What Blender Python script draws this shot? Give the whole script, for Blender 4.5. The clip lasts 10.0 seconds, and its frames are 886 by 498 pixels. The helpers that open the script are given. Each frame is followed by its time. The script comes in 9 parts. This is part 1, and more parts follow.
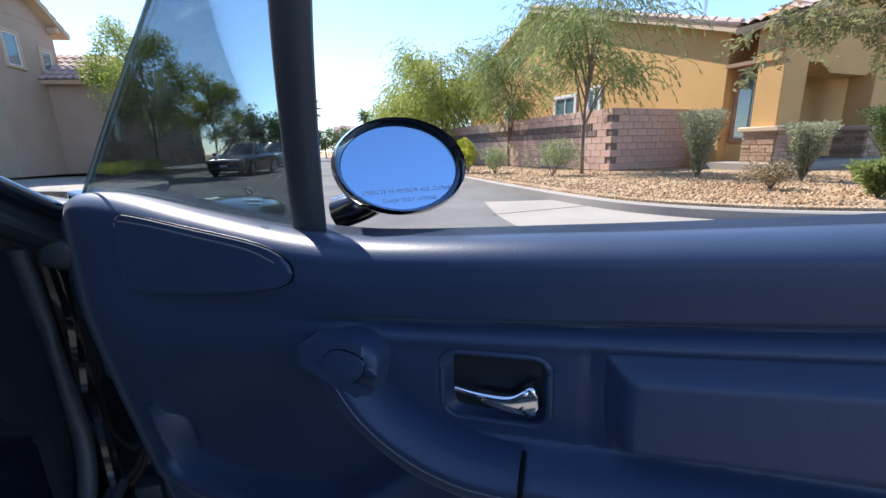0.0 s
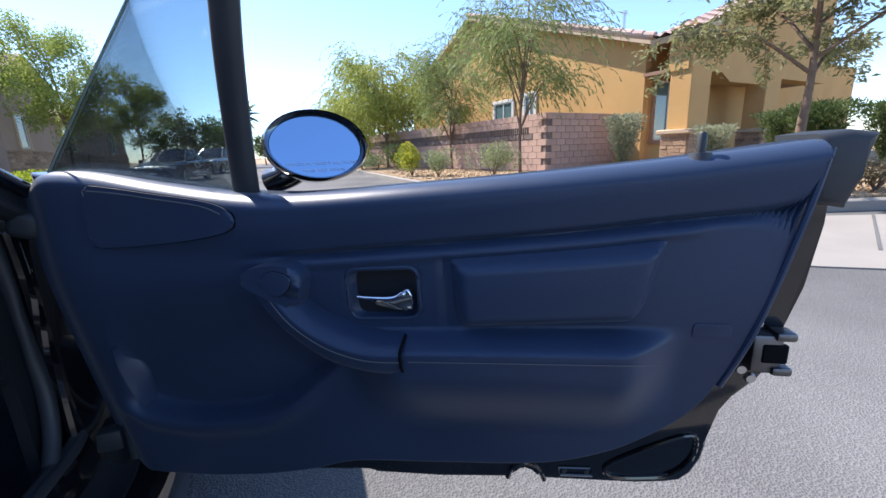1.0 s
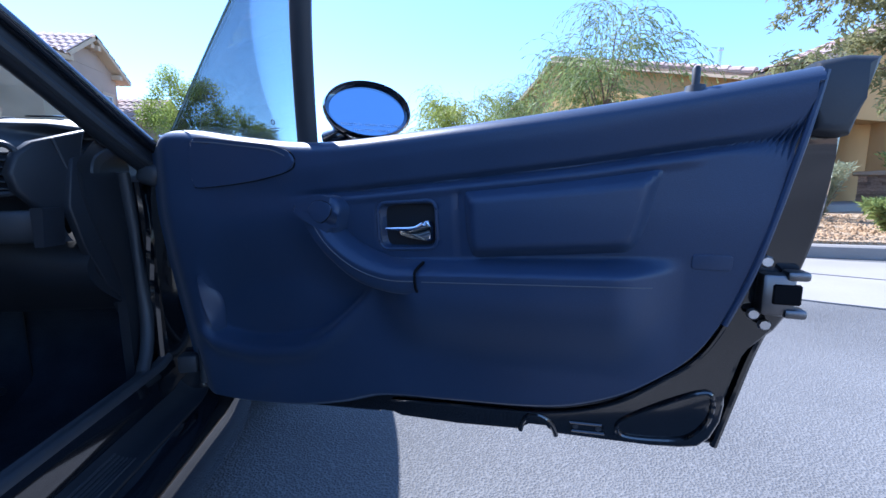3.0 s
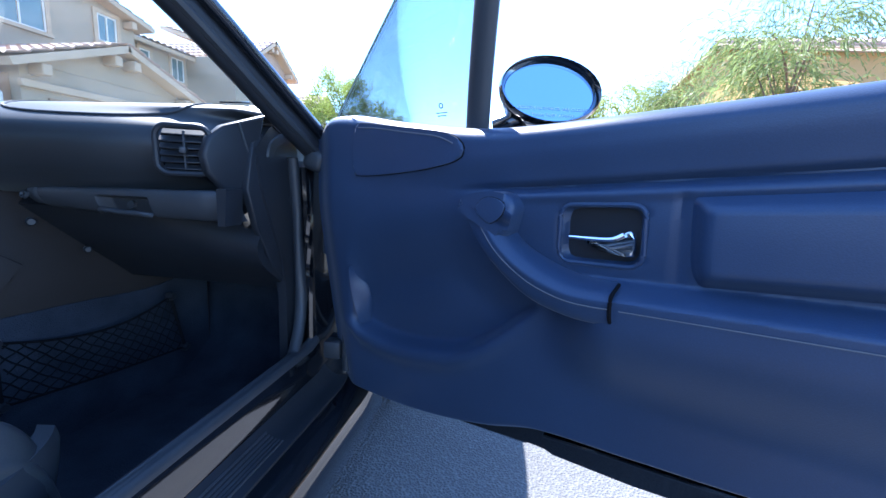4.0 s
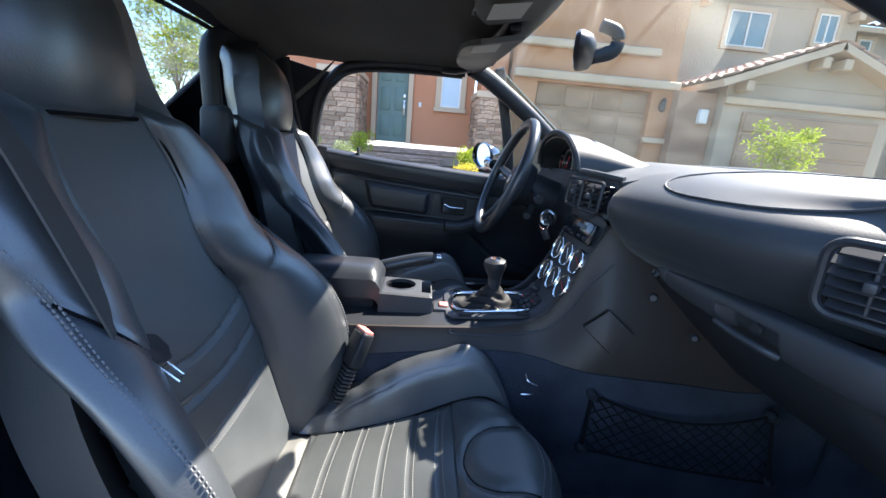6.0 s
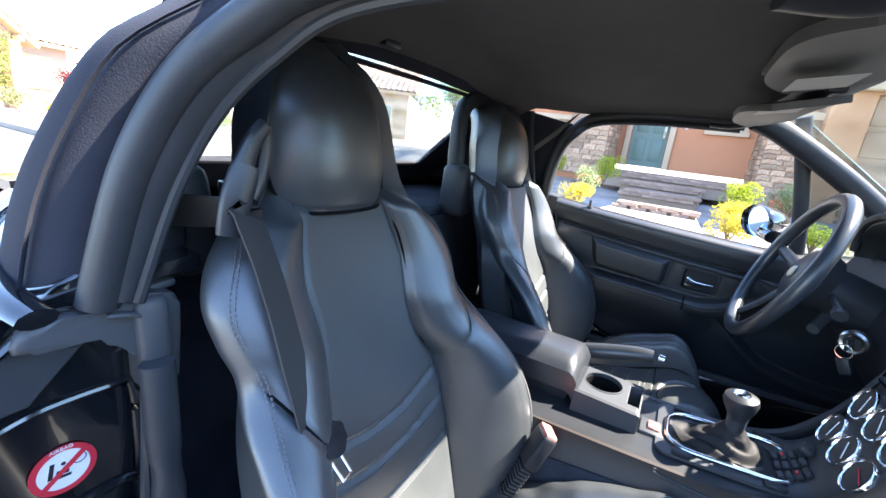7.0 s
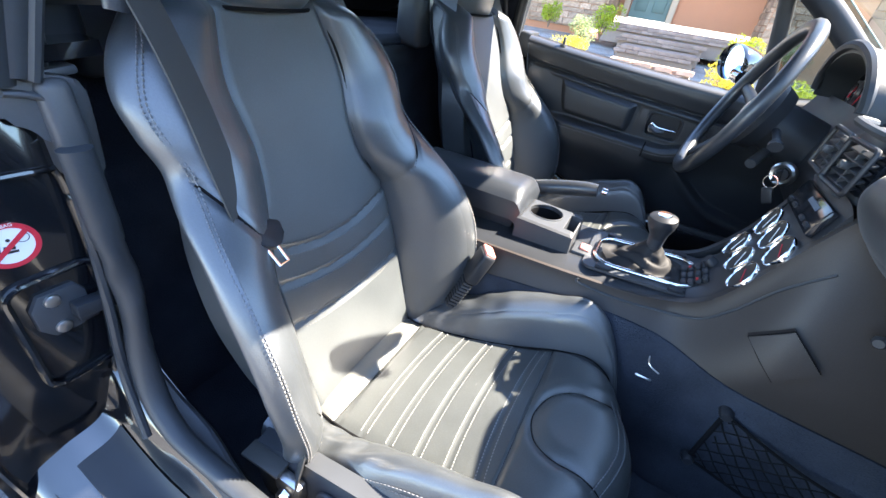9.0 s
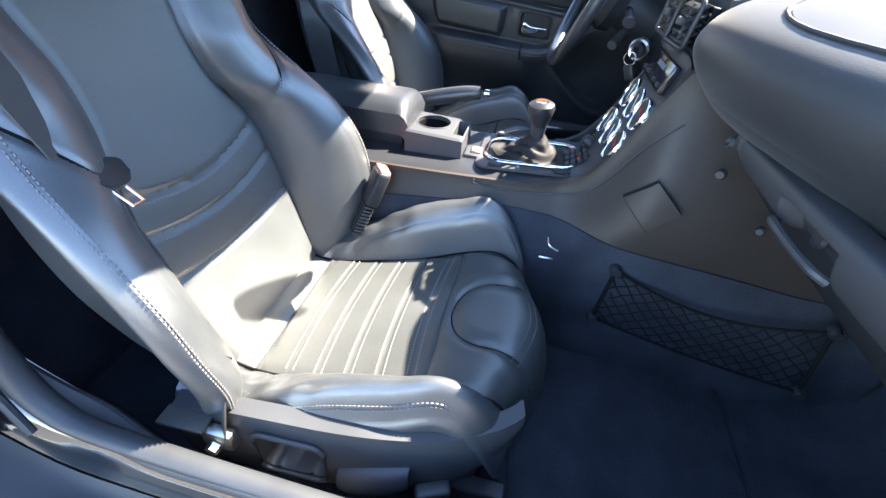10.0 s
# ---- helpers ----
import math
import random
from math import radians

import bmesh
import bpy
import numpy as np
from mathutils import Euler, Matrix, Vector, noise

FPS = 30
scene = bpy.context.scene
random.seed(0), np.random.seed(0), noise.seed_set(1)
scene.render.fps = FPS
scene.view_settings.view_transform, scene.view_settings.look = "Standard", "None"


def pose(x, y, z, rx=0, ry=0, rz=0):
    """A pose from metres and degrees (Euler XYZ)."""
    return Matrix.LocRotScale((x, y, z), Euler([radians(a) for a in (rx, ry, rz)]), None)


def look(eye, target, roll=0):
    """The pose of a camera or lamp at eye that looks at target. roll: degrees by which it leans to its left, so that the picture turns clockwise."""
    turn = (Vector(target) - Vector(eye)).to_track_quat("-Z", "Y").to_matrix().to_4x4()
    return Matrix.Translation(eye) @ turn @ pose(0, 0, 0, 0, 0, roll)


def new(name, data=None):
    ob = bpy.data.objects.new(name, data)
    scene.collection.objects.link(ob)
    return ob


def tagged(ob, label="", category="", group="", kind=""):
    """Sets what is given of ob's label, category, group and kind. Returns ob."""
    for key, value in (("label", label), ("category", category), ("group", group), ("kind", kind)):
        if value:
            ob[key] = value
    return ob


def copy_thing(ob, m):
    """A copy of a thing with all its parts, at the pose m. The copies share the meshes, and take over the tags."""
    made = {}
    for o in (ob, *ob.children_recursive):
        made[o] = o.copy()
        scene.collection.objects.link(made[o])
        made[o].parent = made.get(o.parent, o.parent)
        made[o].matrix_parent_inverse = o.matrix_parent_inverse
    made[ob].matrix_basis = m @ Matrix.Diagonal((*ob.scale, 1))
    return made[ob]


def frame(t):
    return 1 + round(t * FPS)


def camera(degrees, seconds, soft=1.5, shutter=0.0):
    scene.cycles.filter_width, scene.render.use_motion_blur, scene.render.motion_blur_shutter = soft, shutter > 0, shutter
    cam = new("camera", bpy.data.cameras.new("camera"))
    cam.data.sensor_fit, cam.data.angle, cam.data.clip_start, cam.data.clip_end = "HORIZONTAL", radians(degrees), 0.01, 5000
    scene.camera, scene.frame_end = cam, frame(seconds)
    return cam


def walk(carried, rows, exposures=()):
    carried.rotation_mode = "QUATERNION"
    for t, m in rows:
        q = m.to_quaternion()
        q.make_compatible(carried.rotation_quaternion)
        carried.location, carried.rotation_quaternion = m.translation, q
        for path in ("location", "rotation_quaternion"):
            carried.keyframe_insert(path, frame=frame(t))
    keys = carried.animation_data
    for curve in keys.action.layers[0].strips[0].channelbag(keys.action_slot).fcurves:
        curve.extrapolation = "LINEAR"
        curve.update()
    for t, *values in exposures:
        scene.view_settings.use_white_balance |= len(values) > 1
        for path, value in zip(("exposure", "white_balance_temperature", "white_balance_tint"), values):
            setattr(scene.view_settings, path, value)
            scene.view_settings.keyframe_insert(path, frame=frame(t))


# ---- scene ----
cam = camera(94.6, 10.0)
PATH = [
    (0, (1.174, -0.654, 0.975), (1.509, 1.259, 0.497), -1.5),
    (0.5, (1.215, -0.786, 0.936), (1.787, 1.072, 0.466), -0.8),
    (1, (1.200, -0.860, 0.940), (1.776, 0.998, 0.475), -2.1),
    (1.3, (1.204, -1.165, 0.978), (1.570, 0.770, 0.600), -3.2),
    (1.5, (1.200, -1.245, 0.977), (1.515, 0.709, 0.689), -3.2),
    (2, (1.217, -1.165, 0.944), (1.572, 0.786, 0.681), -2.9),
    (2.2, (1.238, -1.100, 0.915), (1.591, 0.851, 0.651), -2.6),
    (3.3, (1.258, -0.947, 0.780), (1.384, 1.028, 0.492), 0.7),
    (3.5, (1.243, -0.924, 0.775), (1.259, 1.054, 0.480), 1.2),
    (4, (1.172, -0.853, 0.806), (0.839, 1.093, 0.489), 2.3),
    (4.5, (1.105, -0.791, 0.825), (0.289, 1.002, 0.479), 3.2),
    (5, (1.098, -0.717, 0.856), (-0.231, 0.726, 0.467), 4.0),
    (5.5, (1.076, -0.683, 0.893), (-0.667, 0.194, 0.454), 4.5),
    (6, (0.955, -0.658, 0.952), (-0.980, -0.538, 0.459), 4.9),
    (6.2, (0.909, -0.646, 0.983), (-1.018, -0.832, 0.482), 5.1),
    (7.3, (0.851, -0.647, 1.083), (-0.773, -1.670, 0.524), 6.9),
    (7.5, (0.851, -0.632, 1.076), (-0.753, -1.659, 0.466), 7.2),
    (8, (0.847, -0.599, 1.060), (-0.725, -1.561, 0.283), 8.1),
    (8.5, (0.850, -0.572, 1.035), (-0.700, -1.412, 0.091), 8.7),
    (9, (0.854, -0.550, 1.013), (-0.682, -1.237, -0.069), 8.9),
    (9.5, (0.855, -0.520, 0.996), (-0.652, -1.047, -0.208), 7.9),
    (10, (0.863, -0.500, 0.962), (-0.678, -0.757, -0.287), 5.9),
]
EXPOSURES = [(0.0, 1.25, 6450, 13), (0.9, 1.25, 6450, 14), (1.5, 0.82, 6100, 16), (2.2, 0.85, 5900, 16), (3.3, 1.85, 5250, 14), (4.5, 2.65, 5950, 12), (5.0, 2.45, 6250, 10), (5.5, 2.05, 6200, 10), (6.0, 2.45, 6650, 11), (7.4, 3.4, 6950, 12), (9.0, 3.5, 7200, 12), (10.0, 3.72, 7350, 12)]
walk(cam, [(t, look(eye, aim, roll)) for t, eye, aim, roll in PATH], EXPOSURES)

# world and sun
SUN_AZ, SUN_EL = radians(35), radians(49)   # the sun stands ahead and to the left of the car
world = bpy.data.worlds.new("sky")
scene.world = world
world.use_nodes = True
wn = world.node_tree.nodes
sky = wn.new("ShaderNodeTexSky")
sky.sky_type = "NISHITA"
sky.sun_disc = False
sky.sun_elevation = SUN_EL
sky.sun_rotation = -SUN_AZ
sky.altitude = 1200
sky.air_density = 1.0
sky.dust_density = 0.15
sky.ozone_density = 4.5
wn["Background"].inputs["Strength"].default_value = 0.15
world.node_tree.links.new(sky.outputs["Color"], wn["Background"].inputs["Color"])
sun_data = bpy.data.lights.new("sun", "SUN")
sun_data.energy = 4.2
sun_data.angle = radians(0.55)
sun_data.color = (1.0, 0.95, 0.87)
sun = new("sun", sun_data)
sun.matrix_world = look((-math.sin(SUN_AZ) * math.cos(SUN_EL) * 50, math.cos(SUN_AZ) * math.cos(SUN_EL) * 50, math.sin(SUN_EL) * 50), (0, 0, 0))


# ---- materials
def mat(name, color, rough=0.6, metal=0.0, spec=0.5, vary=0.15, scale=6.0, fine=80.0, bump=0.15, dist=0.002, coat=0.0, kind="noise", tint=None, rnd=0.0, rvar=0.1, coat_rough=0.03):
    """A surface with broad stains, fine grain and relief; kind: the grain's texture."""
    m = bpy.data.materials.new(name)
    m.use_nodes = True
    nt = m.node_tree
    n, l = nt.nodes, nt.links
    b = n["Principled BSDF"]
    b.inputs["Metallic"].default_value = metal
    b.inputs["Specular IOR Level"].default_value = spec
    b.inputs["Coat Weight"].default_value = coat
    b.inputs["Coat Roughness"].default_value = coat_rough
    tc = n.new("ShaderNodeTexCoord")
    big = n.new("ShaderNodeTexNoise")
    big.inputs["Scale"].default_value = scale
    big.inputs["Detail"].default_value = 5
    l.new(tc.outputs["Object"], big.inputs["Vector"])
    if kind == "voronoi":
        sm = n.new("ShaderNodeTexVoronoi")
        sm.inputs["Scale"].default_value = fine
        fine_out = sm.outputs["Distance"]
    else:
        sm = n.new("ShaderNodeTexNoise")
        sm.inputs["Scale"].default_value = fine
        sm.inputs["Detail"].default_value = 4
        fine_out = sm.outputs["Fac"]
    l.new(tc.outputs["Object"], sm.inputs["Vector"])
    lo = [c * (1 - vary) for c in color] + [1]
    hi = [min(1, c * (1 + vary)) for c in color] + [1]
    if tint:
        hi = list(tint) + [1]
    mx = n.new("ShaderNodeMix")
    mx.data_type = "RGBA"
    mx.inputs[6].default_value = lo
    mx.inputs[7].default_value = hi
    add = n.new("ShaderNodeMath")
    add.operation = "MULTIPLY_ADD"
    l.new(fine_out, add.inputs[0])
    add.inputs[1].default_value = 0.35
    l.new(big.outputs["Fac"], add.inputs[2])
    ramp = n.new("ShaderNodeMapRange")
    ramp.inputs["From Min"].default_value = 0.4
    ramp.inputs["From Max"].default_value = 0.95
    l.new(add.outputs[0], ramp.inputs["Value"])
    l.new(ramp.outputs[0], mx.inputs[0])
    out = mx.outputs[2]
    if rnd:
        info = n.new("ShaderNodeObjectInfo")
        hs = n.new("ShaderNodeHueSaturation")
        mr = n.new("ShaderNodeMapRange")
        mr.inputs["To Min"].default_value = 1 - rnd
        mr.inputs["To Max"].default_value = 1 + rnd
        l.new(info.outputs["Random"], mr.inputs["Value"])
        l.new(mr.outputs[0], hs.inputs["Value"])
        l.new(out, hs.inputs["Color"])
        out = hs.outputs[0]
    l.new(out, b.inputs["Base Color"])
    rr = n.new("ShaderNodeMapRange")
    rr.inputs["To Min"].default_value = max(0.02, rough - rvar)
    rr.inputs["To Max"].default_value = min(1, rough + rvar)
    l.new(big.outputs["Fac"], rr.inputs["Value"])
    l.new(rr.outputs[0], b.inputs["Roughness"])
    if bump:
        bp = n.new("ShaderNodeBump")
        bp.inputs["Strength"].default_value = bump
        bp.inputs["Distance"].default_value = dist
        l.new(fine_out, bp.inputs["Height"])
        l.new(bp.outputs[0], b.inputs["Normal"])
    return m


def glass(name, tint=(0.9, 0.95, 0.93), gloss=1.0, dust=0.0):
    m = bpy.data.materials.new(name)
    m.use_nodes = True
    n, l = m.node_tree.nodes, m.node_tree.links
    n.remove(n["Principled BSDF"])
    tr = n.new("ShaderNodeBsdfTransparent")
    tr.inputs[0].default_value = (*tint, 1)
    gl = n.new("ShaderNodeBsdfGlossy")
    gl.inputs["Roughness"].default_value = 0.01
    fr = n.new("ShaderNodeFresnel")
    fr.inputs[0].default_value = 1.45
    mx = n.new("ShaderNodeMixShader")
    k = n.new("ShaderNodeMath")
    k.operation = "MULTIPLY"
    k.inputs[1].default_value = gloss
    l.new(fr.outputs[0], k.inputs[0])
    l.new(k.outputs[0], mx.inputs[0])
    l.new(tr.outputs[0], mx.inputs[1])
    l.new(gl.outputs[0], mx.inputs[2])
    last = mx
    if dust:
        df = n.new("ShaderNodeBsdfDiffuse")
        df.inputs[0].default_value = (0.6, 0.55, 0.48, 1)
        ns = n.new("ShaderNodeTexNoise")
        ns.inputs["Scale"].default_value = 9
        ns.inputs["Detail"].default_value = 6
        mr = n.new("ShaderNodeMapRange")
        mr.inputs["From Min"].default_value = 0.35
        mr.inputs["To Max"].default_value = dust * 2
        l.new(ns.outputs["Fac"], mr.inputs["Value"])
        m2 = n.new("ShaderNodeMixShader")
        l.new(mr.outputs[0], m2.inputs[0])
        l.new(mx.outputs[0], m2.inputs[1])
        tl = n.new("ShaderNodeBsdfTranslucent")
        tl.inputs[0].default_value = (0.6, 0.57, 0.52, 1)
        hz = n.new("ShaderNodeMixShader")
        l.new(df.outputs[0], hz.inputs[1])
        l.new(tl.outputs[0], hz.inputs[2])
        l.new(hz.outputs[0], m2.inputs[2])
        last = m2
    l.new(last.outputs[0], n["Material Output"].inputs[0])
    return m


LEATHER = mat("black_leather", (0.045, 0.051, 0.056), 0.38, vary=0.2, scale=7, fine=420, bump=0.14, dist=0.0008, kind="voronoi", spec=1.0, coat=0.55, coat_rough=0.34)
LEATHER2 = mat("black_leather_back", (0.041, 0.048, 0.051), 0.52, vary=0.25, scale=9, fine=500, bump=0.18, dist=0.0008, kind="voronoi", spec=0.9, coat=0.4, coat_rough=0.52)
LEATHER3 = mat("black_leather_cushion", (0.048, 0.053, 0.053), 0.42, vary=0.2, scale=9, fine=450, bump=0.14, dist=0.0008, kind="voronoi", spec=0.8, coat=0.3, coat_rough=0.4)
# Paler than the other leather: the sunlight on the cushion's rear strip is coloured in.
LEATHER4 = mat("sunlit_pale_leather", (0.10, 0.10, 0.09), 0.45, vary=0.15, scale=9, fine=450, bump=0.14, dist=0.0008, kind="voronoi", spec=0.8)
SEAM = mat("deep_seam", (0.006, 0.006, 0.007), 0.8, vary=0.1, bump=0.0, spec=0.1)
NETBLACK = mat("black_elastic_cord", (0.006, 0.006, 0.007), 0.85, vary=0.2, fine=300, bump=0.2, dist=0.0005, spec=0.15)
CONSOLE = mat("dark_console_vinyl", (0.036, 0.030, 0.027), 0.46, vary=0.15, scale=6, fine=600, bump=0.16, dist=0.0006, kind="voronoi", spec=0.3)
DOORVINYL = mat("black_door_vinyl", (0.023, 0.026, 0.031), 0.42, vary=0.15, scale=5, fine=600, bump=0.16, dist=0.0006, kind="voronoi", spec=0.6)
# The passenger door's vinyl is black; the glare veil's blue is in this colour.
BLUEVINYL = mat("veil_blue_vinyl", (0.027, 0.047, 0.092), 0.42, vary=0.15, scale=5, fine=600, bump=0.16, dist=0.0006, kind="voronoi", spec=0.45)
DASHVINYL = mat("black_dash_vinyl", (0.026, 0.029, 0.033), 0.46, vary=0.15, scale=5, fine=600, bump=0.16, dist=0.0006, kind="voronoi", spec=0.45)
PLASTIC = mat("black_plastic", (0.019, 0.0215, 0.026), 0.45, vary=0.15, scale=10, fine=700, bump=0.12, dist=0.0006, spec=0.35)
GREYPL = mat("grey_plastic", (0.036, 0.040, 0.046), 0.5, vary=0.12, scale=10, fine=700, bump=0.12, dist=0.0006)
SOFTGREY = mat("light_grey_plastic", (0.055, 0.055, 0.052), 0.55, vary=0.1, scale=10, fine=500, bump=0.1, dist=0.0006)
CORNER = mat("satin_corner_rubber", (0.062, 0.064, 0.068), 0.42, vary=0.2, scale=14, fine=300, bump=0.10, dist=0.001, spec=0.5)
RUBBER = mat("black_rubber", (0.030, 0.034, 0.039), 0.50, vary=0.15, scale=12, fine=300, bump=0.08, dist=0.001)
PAINT = mat("gloss_black_paint", (0.006, 0.007, 0.009), 0.12, vary=0.2, scale=3, fine=60, bump=0.0, coat=1.0, spec=0.6, rvar=0.04)
BLACKLEATHER = mat("worn_black_leather", (0.025, 0.029, 0.035), 0.32, vary=0.2, scale=9, fine=420, bump=0.12, dist=0.0008, kind="voronoi", spec=0.6)
CARPET = mat("black_carpet", (0.034, 0.041, 0.055), 0.95, vary=0.4, scale=10, fine=350, bump=0.8, dist=0.004, spec=0.1)
FABRIC = mat("soft_top_fabric", (0.028, 0.030, 0.040), 0.9, vary=0.25, scale=8, fine=500, bump=0.5, dist=0.001, spec=0.15)
LINER = mat("headliner_fabric", (0.095, 0.092, 0.090), 0.95, vary=0.2, scale=4, fine=400, bump=0.4, dist=0.001, spec=0.1)
CHROME = mat("chrome", (0.82, 0.83, 0.84), 0.08, metal=1.0, vary=0.05, bump=0.0, rvar=0.05)
PAPER = mat("grey_label_paper", (0.36, 0.36, 0.34), 0.6, vary=0.15, fine=200, bump=0.0)
STEEL = mat("steel", (0.6, 0.6, 0.6), 0.3, metal=1.0, vary=0.1, bump=0.05)
DARKSTEEL = mat("dark_steel", (0.16, 0.16, 0.165), 0.35, metal=1.0, vary=0.2, bump=0.05)
GLASSEDGE = mat("ground_glass_edge", (0.35, 0.45, 0.42), 0.3, vary=0.1, bump=0.0)
# The reflected sky's blue is tinted into the mirror glass.
MIRROR = mat("mirror_glass", (0.50, 0.72, 0.96), 0.02, metal=1.0, vary=0.02, bump=0.0, rvar=0.01)
WEB = mat("seat_belt_webbing", (0.045, 0.044, 0.042), 0.62, vary=0.2, scale=6, fine=900, bump=0.4, dist=0.0006, spec=0.4)
THREAD = mat("pale_thread", (0.24, 0.24, 0.225), 0.7, vary=0.1, bump=0.0)
GAITER = mat("gaiter_leather", (0.014, 0.014, 0.015), 0.65, vary=0.2, scale=30, fine=400, bump=0.2, dist=0.001, spec=0.25)
DTHREAD = mat("dark_thread", (0.14, 0.14, 0.142), 0.6, vary=0.1, bump=0.0)
RED = mat("red_plastic", (0.55, 0.02, 0.02), 0.4, vary=0.1, bump=0.0)
PALERED = mat("worn_red_button", (0.60, 0.22, 0.18), 0.45, vary=0.1, bump=0.0)
WHITE = mat("white_print", (0.80, 0.80, 0.80), 0.5, vary=0.03, bump=0.0)
INK = mat("black_print", (0.02, 0.02, 0.02), 0.5, vary=0.05, bump=0.0)
ETCH = mat("etched_print", (0.10, 0.13, 0.17), 0.6, vary=0.05, bump=0.0)
MARK = mat("faint_mirror_print", (0.48, 0.60, 0.76), 0.5, vary=0.05, bump=0.0)
SIGNRED = mat("sticker_red", (0.62, 0.03, 0.05), 0.35, vary=0.05, bump=0.0)
SCREEN = mat("dark_display", (0.01, 0.012, 0.016), 0.12, vary=0.1, bump=0.0)
# The windscreen's dust is raised to add a veil of glare.
WINDSHIELD = glass("windscreen_glass", (0.90, 0.94, 0.92), 0.16, 0.028)
TINTED = glass("tinted_glass", (0.60, 0.66, 0.67), 0.7, 0.01)
REARPLASTIC = glass("rear_window_plastic", (0.84, 0.87, 0.84), 0.3, 0.26)

# added sheen stands in for the sunlit glare on the padded vinyl at grazing angles
for sheened, amount in ((BLUEVINYL, 0.12), (DASHVINYL, 0.12)):
    for node in sheened.node_tree.nodes:
        if node.type == "BSDF_PRINCIPLED":
            node.inputs["Sheen Weight"].default_value = amount
            node.inputs["Sheen Roughness"].default_value = 0.35
            node.inputs["Sheen Tint"].default_value = (0.95, 0.93, 0.9, 1)

ASPHALT = mat("asphalt", (0.145, 0.142, 0.138), 0.9, vary=0.42, scale=0.5, fine=150, bump=0.75, dist=0.005, kind="voronoi", spec=0.25)
CONCRETE = mat("concrete", (0.30, 0.275, 0.245), 0.9, vary=0.12, scale=1.2, fine=60, bump=0.3, dist=0.004, spec=0.2)
DIRT = mat("gravel_ground", (0.44, 0.285, 0.15), 0.95, vary=0.3, scale=2.5, fine=28, bump=1.0, dist=0.05, kind="voronoi", spec=0.15, tint=(0.58, 0.44, 0.30))
GRAVEL = mat("grey_gravel", (0.34, 0.32, 0.29), 0.95, vary=0.25, scale=2.5, fine=45, bump=0.9, dist=0.02, kind="voronoi", spec=0.15, tint=(0.50, 0.47, 0.43))
ROCK = mat("tan_rock", (0.42, 0.26, 0.135), 0.9, vary=0.3, scale=4, fine=60, bump=0.5, dist=0.01, spec=0.2, tint=(0.50, 0.35, 0.21))
BLOCK = mat("pink_block", (0.52, 0.36, 0.29), 0.92, vary=0.1, scale=3, fine=70, bump=0.5, dist=0.006, spec=0.15, rnd=0.07)
BLOCKDARK = mat("split_face_block", (0.24, 0.19, 0.17), 0.95, vary=0.25, scale=5, fine=40, bump=1.0, dist=0.02, spec=0.15, rnd=0.1)
STUCCO = {
    "orange": mat("orange_stucco", (0.56, 0.345, 0.145), 0.95, vary=0.08, scale=1.0, fine=45, bump=0.5, dist=0.01, spec=0.1),
    "peach": mat("peach_stucco", (0.52, 0.235, 0.13), 0.95, vary=0.07, scale=1.0, fine=45, bump=0.4, dist=0.008, spec=0.1),
    "tan": mat("tan_stucco", (0.42, 0.34, 0.25), 0.95, vary=0.07, scale=1.0, fine=45, bump=0.4, dist=0.008, spec=0.1),
    "rose": mat("rose_stucco", (0.43, 0.32, 0.25), 0.95, vary=0.07, scale=1.0, fine=45, bump=0.4, dist=0.008, spec=0.1),
    "cream": mat("cream_trim", (0.54, 0.41, 0.285), 0.9, vary=0.06, scale=2.0, fine=45, bump=0.3, dist=0.005, spec=0.1),
    "clay": mat("clay_stucco", (0.46, 0.24, 0.13), 0.95, vary=0.07, scale=1.0, fine=45, bump=0.4, dist=0.008, spec=0.1),
    "brown": mat("brown_stucco", (0.34, 0.22, 0.15), 0.95, vary=0.08, scale=1.0, fine=45, bump=0.4, dist=0.008, spec=0.1),
}
STONE = mat("ledge_stone", (0.38, 0.23, 0.145), 0.9, vary=0.25, scale=4, fine=30, bump=0.7, dist=0.015, spec=0.2, rnd=0.35, tint=(0.58, 0.41, 0.28))
PAVER = mat("tan_step_paving", (0.32, 0.235, 0.18), 0.9, vary=0.2, scale=2, fine=60, bump=0.4, dist=0.005, spec=0.2)
BRICK = mat("paver_brick", (0.34, 0.235, 0.18), 0.9, vary=0.2, scale=5, fine=50, bump=0.4, dist=0.006, spec=0.2, rnd=0.2)
TILE = mat("clay_roof_tile", (0.46, 0.31, 0.26), 0.85, vary=0.2, scale=2, fine=40, bump=0.3, dist=0.006, spec=0.2, rnd=0.15, tint=(0.58, 0.46, 0.40))
GARAGE = mat("garage_door_paint", (0.34, 0.225, 0.14), 0.7, vary=0.05, scale=2, fine=60, bump=0.1, dist=0.002)
GREENDOOR = mat("green_door_paint", (0.13, 0.20, 0.17), 0.5, vary=0.06, scale=3, fine=90, bump=0.08, dist=0.001)
WINGLASS = mat("house_window_glass", (0.12, 0.20, 0.21), 0.05, vary=0.15, scale=0.6, fine=5, bump=0.0, spec=0.8, rvar=0.03)
WINBLIND = mat("window_blind", (0.50, 0.60, 0.66), 0.35, vary=0.06, scale=2, bump=0.0)
WINFRAME = mat("white_window_frame", (0.72, 0.70, 0.66), 0.5, vary=0.04, bump=0.0)
CARGLASS = mat("car_window", (0.02, 0.025, 0.03), 0.04, vary=0.1, bump=0.0, spec=0.9, rvar=0.02)
DARKPAINT = mat("dark_grey_car_paint", (0.05, 0.052, 0.058), 0.2, vary=0.1, bump=0.0, coat=1.0, rvar=0.05)
